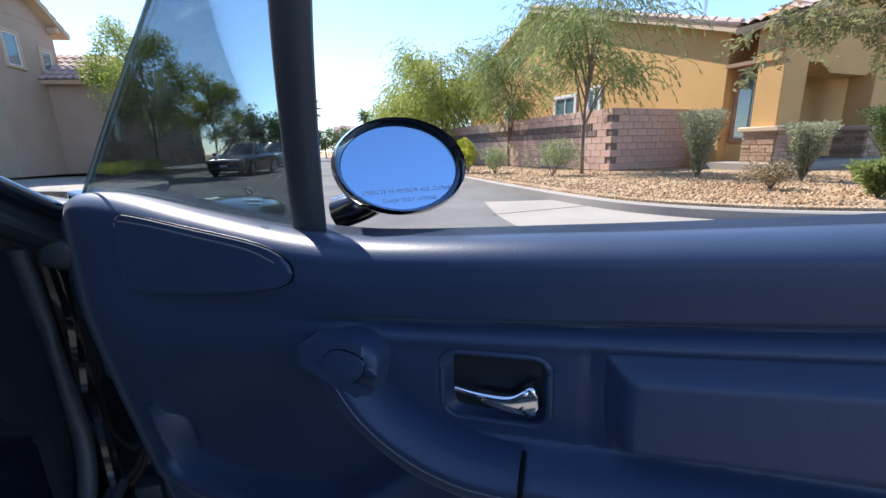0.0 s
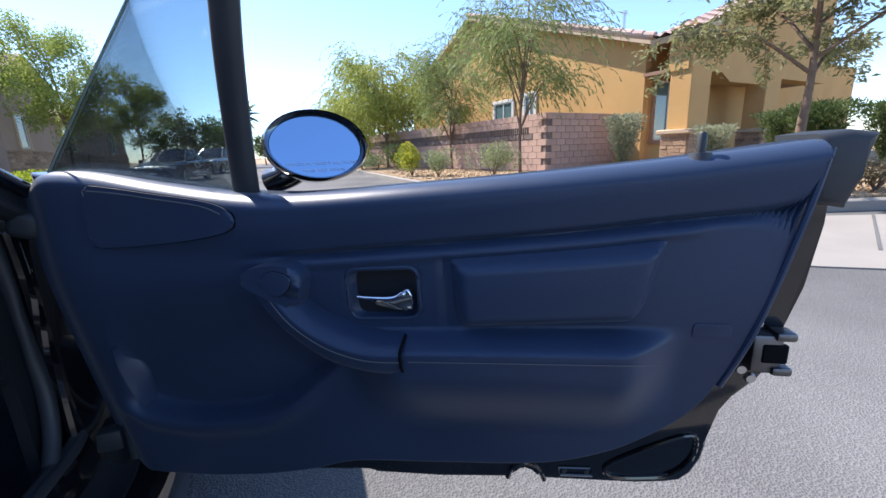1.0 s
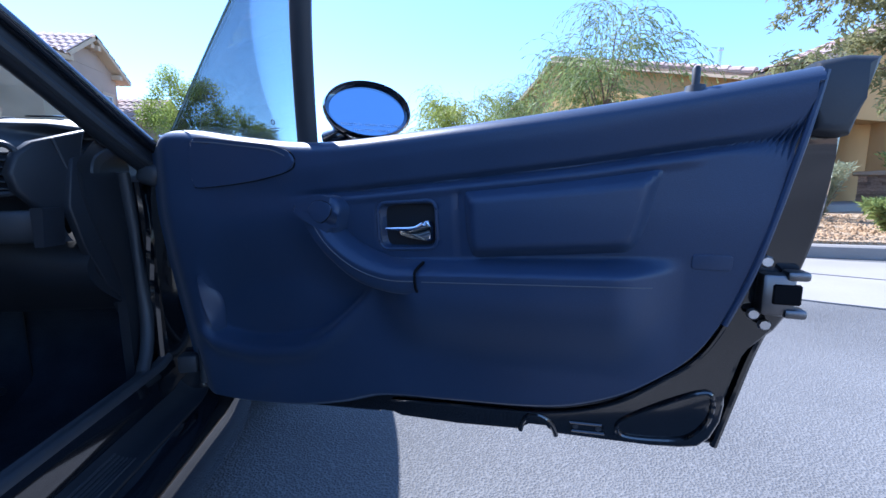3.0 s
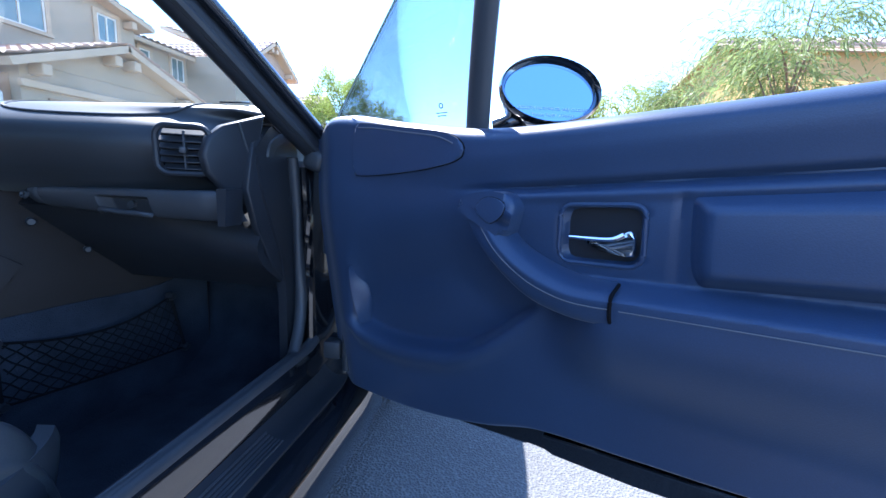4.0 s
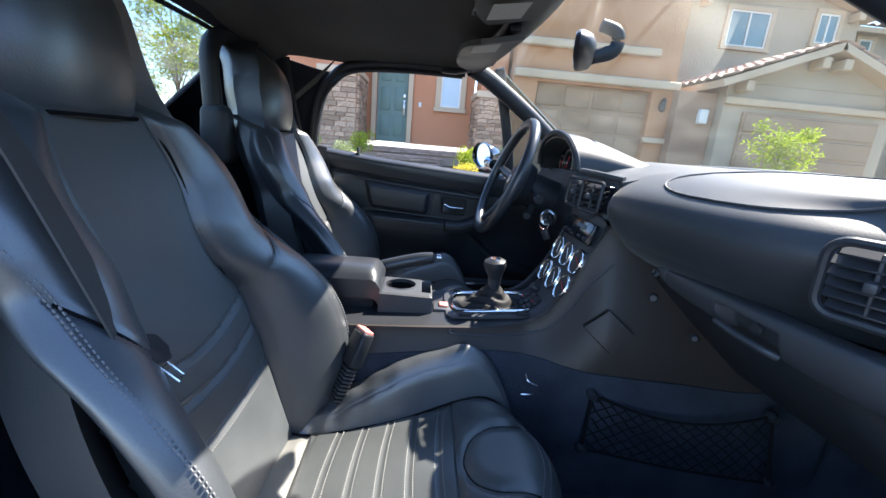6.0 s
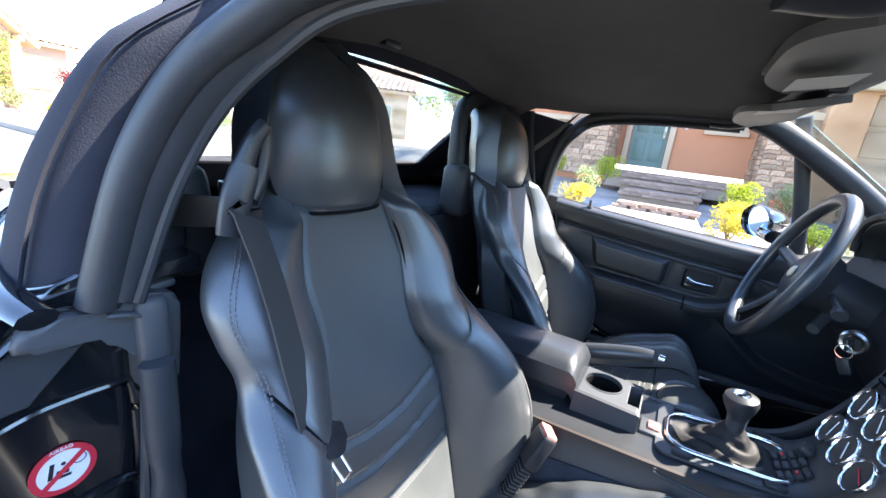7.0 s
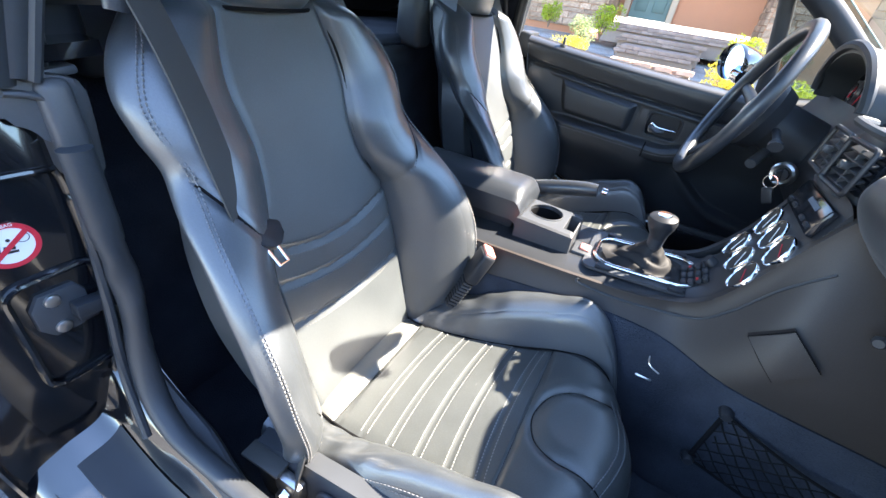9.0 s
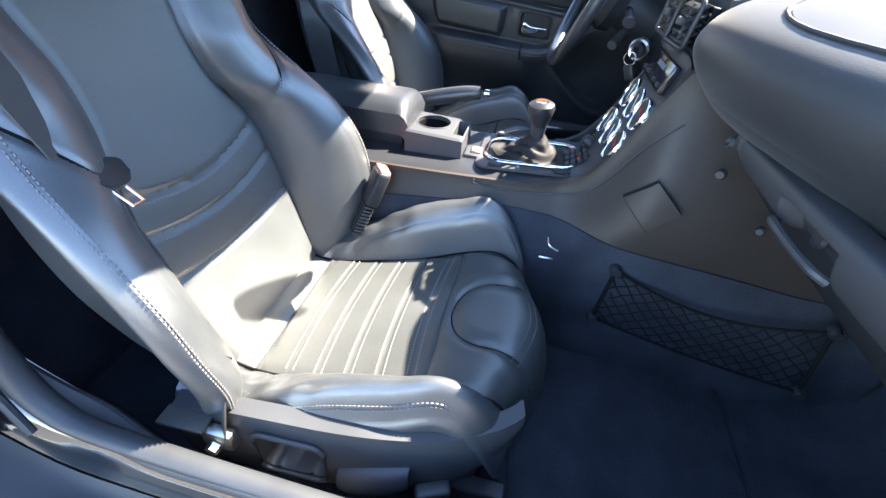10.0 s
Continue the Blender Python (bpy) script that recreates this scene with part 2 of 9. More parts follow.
SILVER = mat("silver_car_paint", (0.42, 0.43, 0.43), 0.25, metal=0.5, vary=0.08, bump=0.0, coat=0.8, rvar=0.05)
HEADLAMP = mat("headlamp_lens", (0.55, 0.56, 0.58), 0.08, vary=0.1, bump=0.0, spec=0.8, rvar=0.03)
BARK = mat("bark", (0.20, 0.14, 0.10), 0.95, vary=0.3, scale=10, fine=60, bump=0.8, dist=0.01, spec=0.1)


def leaf(name, a, b):
    m = mat(name, a, 0.55, vary=0.25, scale=1.3, fine=30, bump=0.0, tint=b, spec=0.3)
    n, l = m.node_tree.nodes, m.node_tree.links
    p = n["Principled BSDF"]
    tl = n.new("ShaderNodeBsdfTranslucent")
    col = p.inputs["Base Color"].links[0].from_socket
    l.new(col, tl.inputs[0])
    mx = n.new("ShaderNodeMixShader")
    mx.inputs[0].default_value = 0.45
    l.new(p.outputs[0], mx.inputs[1])
    l.new(tl.outputs[0], mx.inputs[2])
    l.new(mx.outputs[0], n["Material Output"].inputs[0])
    return m


LEAF = {
    "ash": leaf("ash_leaf", (0.22, 0.30, 0.06), (0.46, 0.52, 0.13)),
    "feather": leaf("feathery_leaf", (0.16, 0.22, 0.07), (0.34, 0.40, 0.14)),
    "sage": leaf("sage_leaf", (0.22, 0.28, 0.13), (0.38, 0.44, 0.22)),
    "lime": leaf("lime_leaf", (0.24, 0.34, 0.03), (0.46, 0.52, 0.05)),
    "gold": leaf("gold_leaf", (0.42, 0.36, 0.04), (0.62, 0.52, 0.08)),
    "dark": leaf("dark_leaf", (0.06, 0.10, 0.03), (0.13, 0.18, 0.06)),
    "olive": leaf("olive_leaf", (0.19, 0.21, 0.09), (0.36, 0.35, 0.17)),
    "palm": leaf("palm_leaf", (0.09, 0.14, 0.05), (0.18, 0.24, 0.10)),
    "lime2": leaf("weeping_leaf", (0.28, 0.33, 0.06), (0.50, 0.53, 0.14)),
    "sage2": leaf("rosemary_leaf", (0.27, 0.30, 0.19), (0.46, 0.47, 0.30)),
    "straw": leaf("straw_leaf", (0.26, 0.20, 0.11), (0.40, 0.32, 0.18)),
    "grass": leaf("blade_leaf", (0.20, 0.26, 0.08), (0.36, 0.42, 0.14)),
    "red": leaf("red_leaf", (0.22, 0.05, 0.07), (0.40, 0.12, 0.12)),
}


# ---- mesh tools
V = Vector


def lerp(a, b, t):
    return a + (b - a) * t


def sm(x, a, b):
    """A smooth step from 0 at a to 1 at b."""
    t = min(1, max(0, (x - a) / (b - a)))
    return t * t * (3 - 2 * t)


def table(x, *pairs):
    """A smooth curve through pairs of (x, y) in rising order of x."""
    if x <= pairs[0][0]:
        return pairs[0][1]
    for k in range(len(pairs) - 1):
        (a, p), (b, q) = pairs[k], pairs[k + 1]
        if x <= b:
            sl = lambda i: (pairs[min(i + 1, len(pairs) - 1)][1] - pairs[max(i - 1, 0)][1]) / (pairs[min(i + 1, len(pairs) - 1)][0] - pairs[max(i - 1, 0)][0])
            h = b - a
            t = (x - a) / h
            m0, m1 = sl(k) * h, sl(k + 1) * h
            return (2 * t**3 - 3 * t**2 + 1) * p + (t**3 - 2 * t**2 + t) * m0 + (3 * t**2 - 2 * t**3) * q + (t**3 - t**2) * m1
    return pairs[-1][1]


def spline(pts, n=8, closed=False):
    """Points on a Catmull-Rom curve."""
    pts = [V(p) for p in pts]
    out, k = [], len(pts)
    for i in range(k if closed else k - 1):
        p0 = pts[(i - 1) % k] if closed or i else pts[i]
        p1, p2 = pts[i], pts[(i + 1) % k]
        p3 = pts[(i + 2) % k] if closed or i + 2 < k else p2
        for j in range(n):
            t = j / n
            out.append(0.5 * (2 * p1 + (p2 - p0) * t + (2 * p0 - 5 * p1 + 4 * p2 - p3) * t * t + (3 * p1 - p0 - 3 * p2 + p3) * t**3))
    if not closed:
        out.append(pts[-1])
    return out


def finish(bm, sharp=38):
    bmesh.ops.recalc_face_normals(bm, faces=bm.faces)
    for f in bm.faces:
        f.smooth = True
    lim = radians(sharp)
    for e in bm.edges:
        if len(e.link_faces) == 2 and e.calc_face_angle(0) > lim:
            e.smooth = False
    return bm


def mesh_of(name, bm, material, sharp=38):
    finish(bm, sharp)
    me = bpy.data.meshes.new(name)
    bm.to_mesh(me)
    bm.free()
    me.materials.append(material)
    return me


def part(name, bm, material, parent=None, label="", sharp=38):
    ob = new(name, mesh_of(name, bm, material, sharp))
    if parent is not None:
        ob.parent = parent
        ob.matrix_parent_inverse = parent.matrix_basis.inverted() if parent.parent is None else Matrix.Identity(4)
    if label:
        ob["label"] = label
    return ob


def thing(name, label, category, m=None, group="", kind=""):
    ob = new(name)
    ob.empty_display_size = 0.05
    if m is not None:
        ob.matrix_basis = m
    return tagged(ob, label, category, group, kind)


def bx(sx, sy, sz, c=(0, 0, 0), bev=0.0, seg=2, rot=(0, 0, 0), taper=None):
    bm = bmesh.new()
    bmesh.ops.create_cube(bm, size=1)
    for v in bm.verts:
        v.co = V((v.co.x * sx, v.co.y * sy, v.co.z * sz))
        if taper and v.co.z > 0:
            v.co.x *= taper[0]
            v.co.y *= taper[1]
    if bev:
        bmesh.ops.bevel(bm, geom=bm.edges[:], offset=bev, segments=seg, profile=0.5, affect="EDGES")
    bmesh.ops.transform(bm, matrix=pose(*c, *rot), verts=bm.verts)
    return bm


def add(bm, *others):
    """Joins other meshes into bm."""
    for o in others:
        me = bpy.data.meshes.new("tmp")
        o.to_mesh(me)
        o.free()
        bm.from_mesh(me)
        bpy.data.meshes.remove(me)
    return bm


def moved(bm, m):
    bmesh.ops.transform(bm, matrix=m, verts=bm.verts)
    return bm


def sweep(pts, r, closed=False, sides=10, n=6, flat=None, up=(0, 0, 1), caps=True, smooth=True):
    """A tube along a curve. r: a radius, or a function of 0..1. flat: (wide, high) factors across and along up."""
    path = spline(pts, n, closed) if smooth else [V(p) for p in pts]
    bm = bmesh.new()
    rings, k = [], len(path)
    upv = V(up)
    for i, p in enumerate(path):
        a, b = path[(i - 1) % k] if closed or i else path[0], path[(i + 1) % k] if closed or i + 1 < k else path[-1]
        d = (b - a).normalized()
        side = d.cross(upv)
        if side.length < 1e-4:
            side = d.cross(V((1, 0, 0.01)))
        side.normalize()
        top = side.cross(d).normalized()
        rad = r(i / max(1, k - 1)) if callable(r) else r
        w, h = flat or (1, 1)
        rings.append([bm.verts.new(p + side * (math.cos(q) * rad * w) + top * (math.sin(q) * rad * h)) for q in [2 * math.pi * s / sides for s in range(sides)]])
    for i in range(k if closed else k - 1):
        a, b = rings[i], rings[(i + 1) % k]
        for s in range(sides):
            bm.faces.new((a[s], a[(s + 1) % sides], b[(s + 1) % sides], b[s]))
    if caps and not closed:
        bm.faces.new(rings[0][::-1])
        bm.faces.new(rings[-1])
    return bm


def ribbon(pts, wide, thick, across, n=8):
    """A flat band along a curve; across: its breadth's direction, or one a point."""
    path = spline(pts, n)
    k = len(path)
    acr = [V(a) for a in across] if isinstance(across[0], (tuple, Vector)) else [V(across)] * len(pts)
    accs = spline(acr, n) if len(acr) > 1 else acr * k
    bm, rings = bmesh.new(), []
    for i, p in enumerate(path):
        d = (path[min(i + 1, k - 1)] - path[max(i - 1, 0)]).normalized()
        s = (accs[i] - d * accs[i].dot(d)).normalized()
        u = s.cross(d)
        rings.append([bm.verts.new(p + s * (x * wide / 2) + u * (y * thick / 2)) for x, y in ((-1, -1), (1, -1), (1, 1), (-1, 1))])
    for a, b in zip(rings, rings[1:]):
        for s in range(4):
            bm.faces.new((a[s], a[(s + 1) % 4], b[(s + 1) % 4], b[s]))
    bm.faces.new(rings[0][::-1])
    bm.faces.new(rings[-1])
    return bm


def sheet(f, nu, nv, thick=0.0, back=None):
    """A surface f(u, v), u and v from 0 to 1, made solid by thick along its normals (or along back)."""
    P = [[V(f(i / nu, j / nv)) for j in range(nv + 1)] for i in range(nu + 1)]
    bm = bmesh.new()
    A = [[bm.verts.new(p) for p in row] for row in P]
    for i in range(nu):
        for j in range(nv):
            bm.faces.new((A[i][j], A[i + 1][j], A[i + 1][j + 1], A[i][j + 1]))
    if thick:
        B = []
        for i in range(nu + 1):
            row = []
            for j in range(nv + 1):
                if back is not None:
                    o = V(back)
                else:
                    du = P[min(i + 1, nu)][j] - P[max(i - 1, 0)][j]
                    dv = P[i][min(j + 1, nv)] - P[i][max(j - 1, 0)]
                    o = du.cross(dv)
                    o = -o.normalized() if o.length > 1e-9 else V((0, 0, 0))
                row.append(bm.verts.new(P[i][j] + o * thick))
            B.append(row)
        for i in range(nu):
            for j in range(nv):
                bm.faces.new((B[i][j + 1], B[i + 1][j + 1], B[i + 1][j], B[i][j]))
        for i in range(nu):
            bm.faces.new((A[i][0], B[i][0], B[i + 1][0], A[i + 1][0]))
            bm.faces.new((A[i][nv], A[i + 1][nv], B[i + 1][nv], B[i][nv]))
        for j in range(nv):
            bm.faces.new((A[0][j], A[0][j + 1], B[0][j + 1], B[0][j]))
            bm.faces.new((A[nu][j], B[nu][j], B[nu][j + 1], A[nu][j + 1]))
    return bm


def loft(rings, caps=True):
    """A skin over closed rings of points."""
    bm = bmesh.new()
    rows = [[bm.verts.new(p) for p in r] for r in rings]
    k = len(rows[0])
    for a, b in zip(rows, rows[1:]):
        for i in range(k):
            bm.faces.new((a[i], a[(i + 1) % k], b[(i + 1) % k], b[i]))
    if caps:
        bm.faces.new(rows[0][::-1])
        bm.faces.new(rows[-1])
    return bm


def prism(outline, depth, m=None, bev=0.0, seg=2):
    """A plate with the outline (a, b), from 0 to depth along its third axis, placed by m."""
    bm = bmesh.new()
    a = [bm.verts.new((x, y, 0)) for x, y in outline]
    b = [bm.verts.new((x, y, depth)) for x, y in outline]
    k = len(a)
    bm.faces.new(a[::-1])
    top = bm.faces.new(b)
    for i in range(k):
        bm.faces.new((a[i], a[(i + 1) % k], b[(i + 1) % k], b[i]))
    if bev:
        bmesh.ops.bevel(bm, geom=list(top.edges), offset=bev, segments=seg, profile=0.5, affect="EDGES")
    if m is not None:
        bmesh.ops.transform(bm, matrix=m, verts=bm.verts)
    return bm


def stitches(pts, r, step=0.0062, fill=0.66, sides=5):
    """A row of short threads along a curve, joined."""
    path = spline(pts, 12)
    bm, gone, at_ = bmesh.new(), 0.0, 0.0
    run = [0.0]
    for a, b in zip(path, path[1:]):
        run.append(run[-1] + (b - a).length)

    def place(d):
        i = max(1, next((k for k, q in enumerate(run) if q >= d), len(run) - 1))
        return path[i - 1].lerp(path[i], (d - run[i - 1]) / max(1e-9, run[i] - run[i - 1]))
    d = 0.0
    while d + step * fill < run[-1]:
        a, b = place(d), place(d + step * fill)
        t = (b - a).normalized()
        x = t.orthogonal().normalized()
        y = t.cross(x)
        rings = [[bm.verts.new(p + (x * math.cos(q) + y * math.sin(q)) * k) for q in [2 * math.pi * j / sides for j in range(sides)]] for p, k in ((a, r * 0.6), (a.lerp(b, 0.25), r), (a.lerp(b, 0.75), r), (b, r * 0.6))]
        for p, q in zip(rings, rings[1:]):
            for j in range(sides):
                bm.faces.new((p[j], p[(j + 1) % sides], q[(j + 1) % sides], q[j]))
        d += step
    return bm


def lathe(profile, n=20, m=None):
    """Turns (r, z) pairs round z."""
    bm, rings = bmesh.new(), []
    for r, z in profile:
        rings.append([bm.verts.new((r * math.cos(2 * math.pi * s / n), r * math.sin(2 * math.pi * s / n), z)) for s in range(n)] if r > 1e-6 else [bm.verts.new((0, 0, z))])
    for a, b in zip(rings, rings[1:]):
        for s in range(n):
            t = (s + 1) % n
            if len(a) > 1 and len(b) > 1:
                bm.faces.new((a[s], a[t], b[t], b[s]))
            elif len(a) > 1:
                bm.faces.new((a[s], a[t], b[0]))
            elif len(b) > 1:
                bm.faces.new((a[0], b[t], b[s]))
    if m is not None:
        bmesh.ops.transform(bm, matrix=m, verts=bm.verts)
    return bm


def rounded(w, h, r, n=5, c=(0, 0)):
    """The outline of a rounded rectangle."""
    out = []
    for cx, cy, a in ((w / 2 - r, h / 2 - r, 0), (-w / 2 + r, h / 2 - r, 90), (-w / 2 + r, -h / 2 + r, 180), (w / 2 - r, -h / 2 + r, 270)):
        for k in range(n + 1):
            q = radians(a + 90 * k / n)
            out.append((c[0] + cx + r * math.cos(q), c[1] + cy + r * math.sin(q)))
    return out


def frame_of(origin, x, y):
    """A matrix whose first two axes are along x and near y."""
    x = V(x).normalized()
    z = x.cross(V(y)).normalized()
    y = z.cross(x)
    m = Matrix((x, y, z)).transposed().to_4x4()
    m.translation = V(origin)
    return m


def words(name, text, size, material, parent, m, label="", thick=0.0004, spacing=1.0):
    cu = bpy.data.curves.new(name, "FONT")
    cu.body, cu.size, cu.extrude, cu.align_x, cu.align_y, cu.space_character = text, size, thick, "CENTER", "CENTER", spacing
    tmp = bpy.data.objects.new("tmp", cu)
    scene.collection.objects.link(tmp)
    me = bpy.data.meshes.new_from_object(tmp.evaluated_get(bpy.context.evaluated_depsgraph_get()))
    bpy.data.objects.remove(tmp)
    me.name = name
    me.transform(m)
    me.materials.clear()
    me.materials.append(material)
    ob = new(name, me)
    if parent is not None:
        ob.parent = parent
        ob.matrix_parent_inverse = parent.matrix_basis.inverted() if parent.parent is None else Matrix.Identity(4)
    if label:
        ob["label"] = label
    return ob


# ---- the street
RIGHT_KERB = [(2.6, 60), (3.0, 40), (3.4, 24), (3.7, 16), (4.0, 10.5), (4.35, 7), (4.75, 4.9), (5.5, 3.75), (6.6, 3.0), (8.2, 2.4), (11, 1.6), (20, -1.0), (40, -6)]
LEFT_KERB = [(-3.2, -60), (-3.0, -20), (-2.9, -8), (-2.9, 2), (-3.2, 7), (-4.4, 12), (-6.6, 17), (-9.4, 21.5), (-13, 25.5), (-20, 31)]


def flat(points, z0=0.0):
    return [V((x, y, z0)) for x, y in points]


def strip(line, offs, up=None):
    """A solid band along a line of ground points; offs: its cross-section as (sideways, height) pairs, closed."""
    path = spline(flat(line), 4)
    bm, rings, k = bmesh.new(), [], 0
    for i, p in enumerate(path):
        d = path[min(i + 1, len(path) - 1)] - path[max(i - 1, 0)]
        s = V((d.y, -d.x, 0)).normalized()
        rings.append([bm.verts.new(p + s * a + V((0, 0, b))) for a, b in offs])
    for a, b in zip(rings, rings[1:]):
        for j in range(len(offs)):
            j2 = (j + 1) % len(offs)
            bm.faces.new((a[j], a[j2], b[j2], b[j]))
    bm.faces.new(rings[0][::-1])
    bm.faces.new(rings[-1])
    return bm


def ground_sheet(f, x0, x1, y0, y1, nx, ny):
    return sheet(lambda u, v: (lerp(x0, x1, u), lerp(y0, y1, v), f(lerp(x0, x1, u), lerp(y0, y1, v))), nx, ny)


g = part("ground", bx(3000, 3000, 0.5, (0, 0, -0.27)), DIRT)
tagged(g, "dry tan desert ground reaching to the horizon", "ground", kind="structure")
rd = part("road", ground_sheet(lambda x, y: 0.004 * math.sin(x * 0.7) * math.sin(y * 0.4), -60, 60, -70, 70, 60, 70), ASPHALT)
tagged(rd, "grey worn asphalt residential street with fine aggregate", "road", kind="structure")

# the concrete apron and gutter before the corner house
ap = part("pavement_apron", strip([(4.6, 6.3), (4.35, 4.3), (4.75, 3.1), (6.0, 1.9), (8.5, 0.9), (14, -1.2), (30, -6)], [(-0.95, 0.012), (-0.95, -0.02), (1.4, -0.02), (1.4, 0.012)]), CONCRETE)
tagged(ap, "pale concrete gutter apron along the kerb", "pavement", kind="structure")
for k, (x, y, a) in enumerate(((4.0, 5.3, 12), (4.1, 3.6, -20), (5.0, 2.5, -45), (6.6, 1.7, -62), (8.6, 0.9, -68), (11.0, 0.0, -68), (14.0, -1.2, -68))):
    jt = part("pavement_joint", bx(2.2, 0.025, 0.004, (x, y, 0.0145), 0, 1, (0, 0, a + 90 if k > 2 else a)), ASPHALT)
    tagged(jt, "dark joint across the concrete apron", "joint", kind="structure")
KERB_CUT = [(0, 0), (0, 0.13), (-0.03, 0.15), (-0.16, 0.15), (-0.16, 0)]
for nm, line, sgn in (("kerb_right", RIGHT_KERB, 1), ("kerb_left", LEFT_KERB, 1)):
    ob = part(nm, strip(line, [(a * sgn, b) for a, b in KERB_CUT]), CONCRETE, sharp=25)
    tagged(ob, "pale concrete kerb at the street's edge", "kerb", kind="structure")


def bank(line, wide, rise, nm, material, label, sgn=1):
    """Planted ground behind a kerb, rising a little."""
    offs = [(0.0, 0.13), (-wide * 0.3, 0.15 + rise * 0.3), (-wide * 0.65, 0.15 + rise * 0.75), (-wide, 0.15 + rise), (-wide, -0.2), (0.0, -0.2)]
    ob = part(nm, strip(line, [(a * sgn - 0.12 * sgn, b) for a, b in offs]), material, sharp=60)
    return tagged(ob, label, "ground", kind="structure")


# strip()'s sideways axis points right of the way it runs, so the two kerbs run in opposite senses
edge = spline(flat(RIGHT_KERB), 4)
inner = []
for i, p in enumerate(edge):
    d = edge[min(i + 1, len(edge) - 1)] - edge[max(i - 1, 0)]
    inner.append(p - V((d.y, -d.x, 0)).normalized() * 0.15)
far_x = 70.0
bed = part("ground_bank_right", prism([(p.x, p.y) for p in inner] + ([(far_x, inner[-1].y), (far_x, inner[0].y)]), 0.385, pose(0, 0, -0.2)), DIRT, sharp=60)
tagged(bed, "tan gravel bed behind the kerb", "ground", kind="structure")
pav = part("pavement_left", strip([(x, y) for x, y in LEFT_KERB], [(-0.16, 0.148), (-1.7, 0.17), (-1.7, -0.1), (-0.16, -0.1)]), CONCRETE)
tagged(pav, "sunlit pale concrete pavement", "pavement", kind="structure")
bank([(x - 1.45, y) for x, y in LEFT_KERB], 26.0, 0.75, "ground_bank_left", GRAVEL, "gravel front yards sloping up to the houses", 1)


def rocks(name, spots, n, r0, r1, seed, label):
    rng = random.Random(seed)
    verts, faces = [], []
    for _ in range(n):
        x, y, z = spots(rng)
        r = rng.uniform(r0, r1)
        base = len(verts)
        ang = rng.random() * 6.28
        for k in range(5):
            q = ang + k * 1.2566
            rr = r * rng.uniform(0.7, 1.2)
            verts.append((x + rr * math.cos(q), y + rr * math.sin(q), z - r * 0.2))
        for k in range(4):
            q = ang + 0.6 + k * 1.57
            rr = r * rng.uniform(0.4, 0.75)
            verts.append((x + rr * math.cos(q), y + rr * math.sin(q), z + r * rng.uniform(0.4, 0.75)))
        b = base
        faces += [(b + 5, b + 6, b + 7, b + 8), (b, b + 1, b + 5), (b + 1, b + 6, b + 5), (b + 1, b + 2, b + 6), (b + 2, b + 7, b + 6), (b + 2, b + 3, b + 7), (b + 3, b + 8, b + 7), (b + 3, b + 4, b + 8), (b + 4, b, b + 8), (b, b + 5, b + 8)]
    me = bpy.data.meshes.new(name)
    me.from_pydata(verts, [], faces)
    me.materials.append(ROCK)
    return tagged(new(name, me), label, "rocks", kind="stuff")


def right_z(off):
    return 0.182


def right_spot(rng):
    t = rng.random()
    i = rng.randrange(3, len(RIGHT_KERB) - 3)
    (x0, y0), (x1, y1) = RIGHT_KERB[i], RIGHT_KERB[i + 1]
    x, y = lerp(x0, x1, t), lerp(y0, y1, t)
    d = V((y0 - y1, -(x0 - x1), 0)).normalized()
    off = 0.35 + 5.5 * rng.random() ** 1.3
    return x + d.x * off, y + d.y * off, right_z(off) + 0.01


rocks("gravel_rocks", right_spot, 5200, 0.014, 0.042, 4, "tan and brown landscape rocks lying on the bed")


# ---- plants
def leaves(n, clump, size, seed, droop=0.0, ratio=0.45):
    """n small bent leaves; clump(rng) gives a centre and an outward way."""
    rng = random.Random(seed)
    verts, faces = [], []
    for _ in range(n):
        p, out = clump(rng)
        d = V((rng.gauss(0, 1), rng.gauss(0, 1), rng.gauss(0, 0.7) - droop)).normalized()
        d = (d + out * 0.5).normalized()
        s = d.cross(V((rng.gauss(0, 1), rng.gauss(0, 1), rng.gauss(0, 1)))).normalized()
        L = size * rng.uniform(0.6, 1.3)
        w = L * ratio
        b = len(verts)
        mid = p + d * L * 0.5 + V((0, 0, 0.1 * L))
        verts += [p, mid + s * w * 0.5, p + d * L, mid - s * w * 0.5]
        faces += [(b, b + 1, b + 2), (b, b + 2, b + 3)]
    return verts, faces


def leaf_part(name, vf, material, parent, label=""):
    me = bpy.data.meshes.new(name)
    me.from_pydata([tuple(v) for v in vf[0]], [], vf[1])
    me.materials.append(material)
    ob = new(name, me)
    ob.parent = parent
    ob.matrix_parent_inverse = parent.matrix_basis.inverted()
    if label:
        ob["label"] = label
    return ob


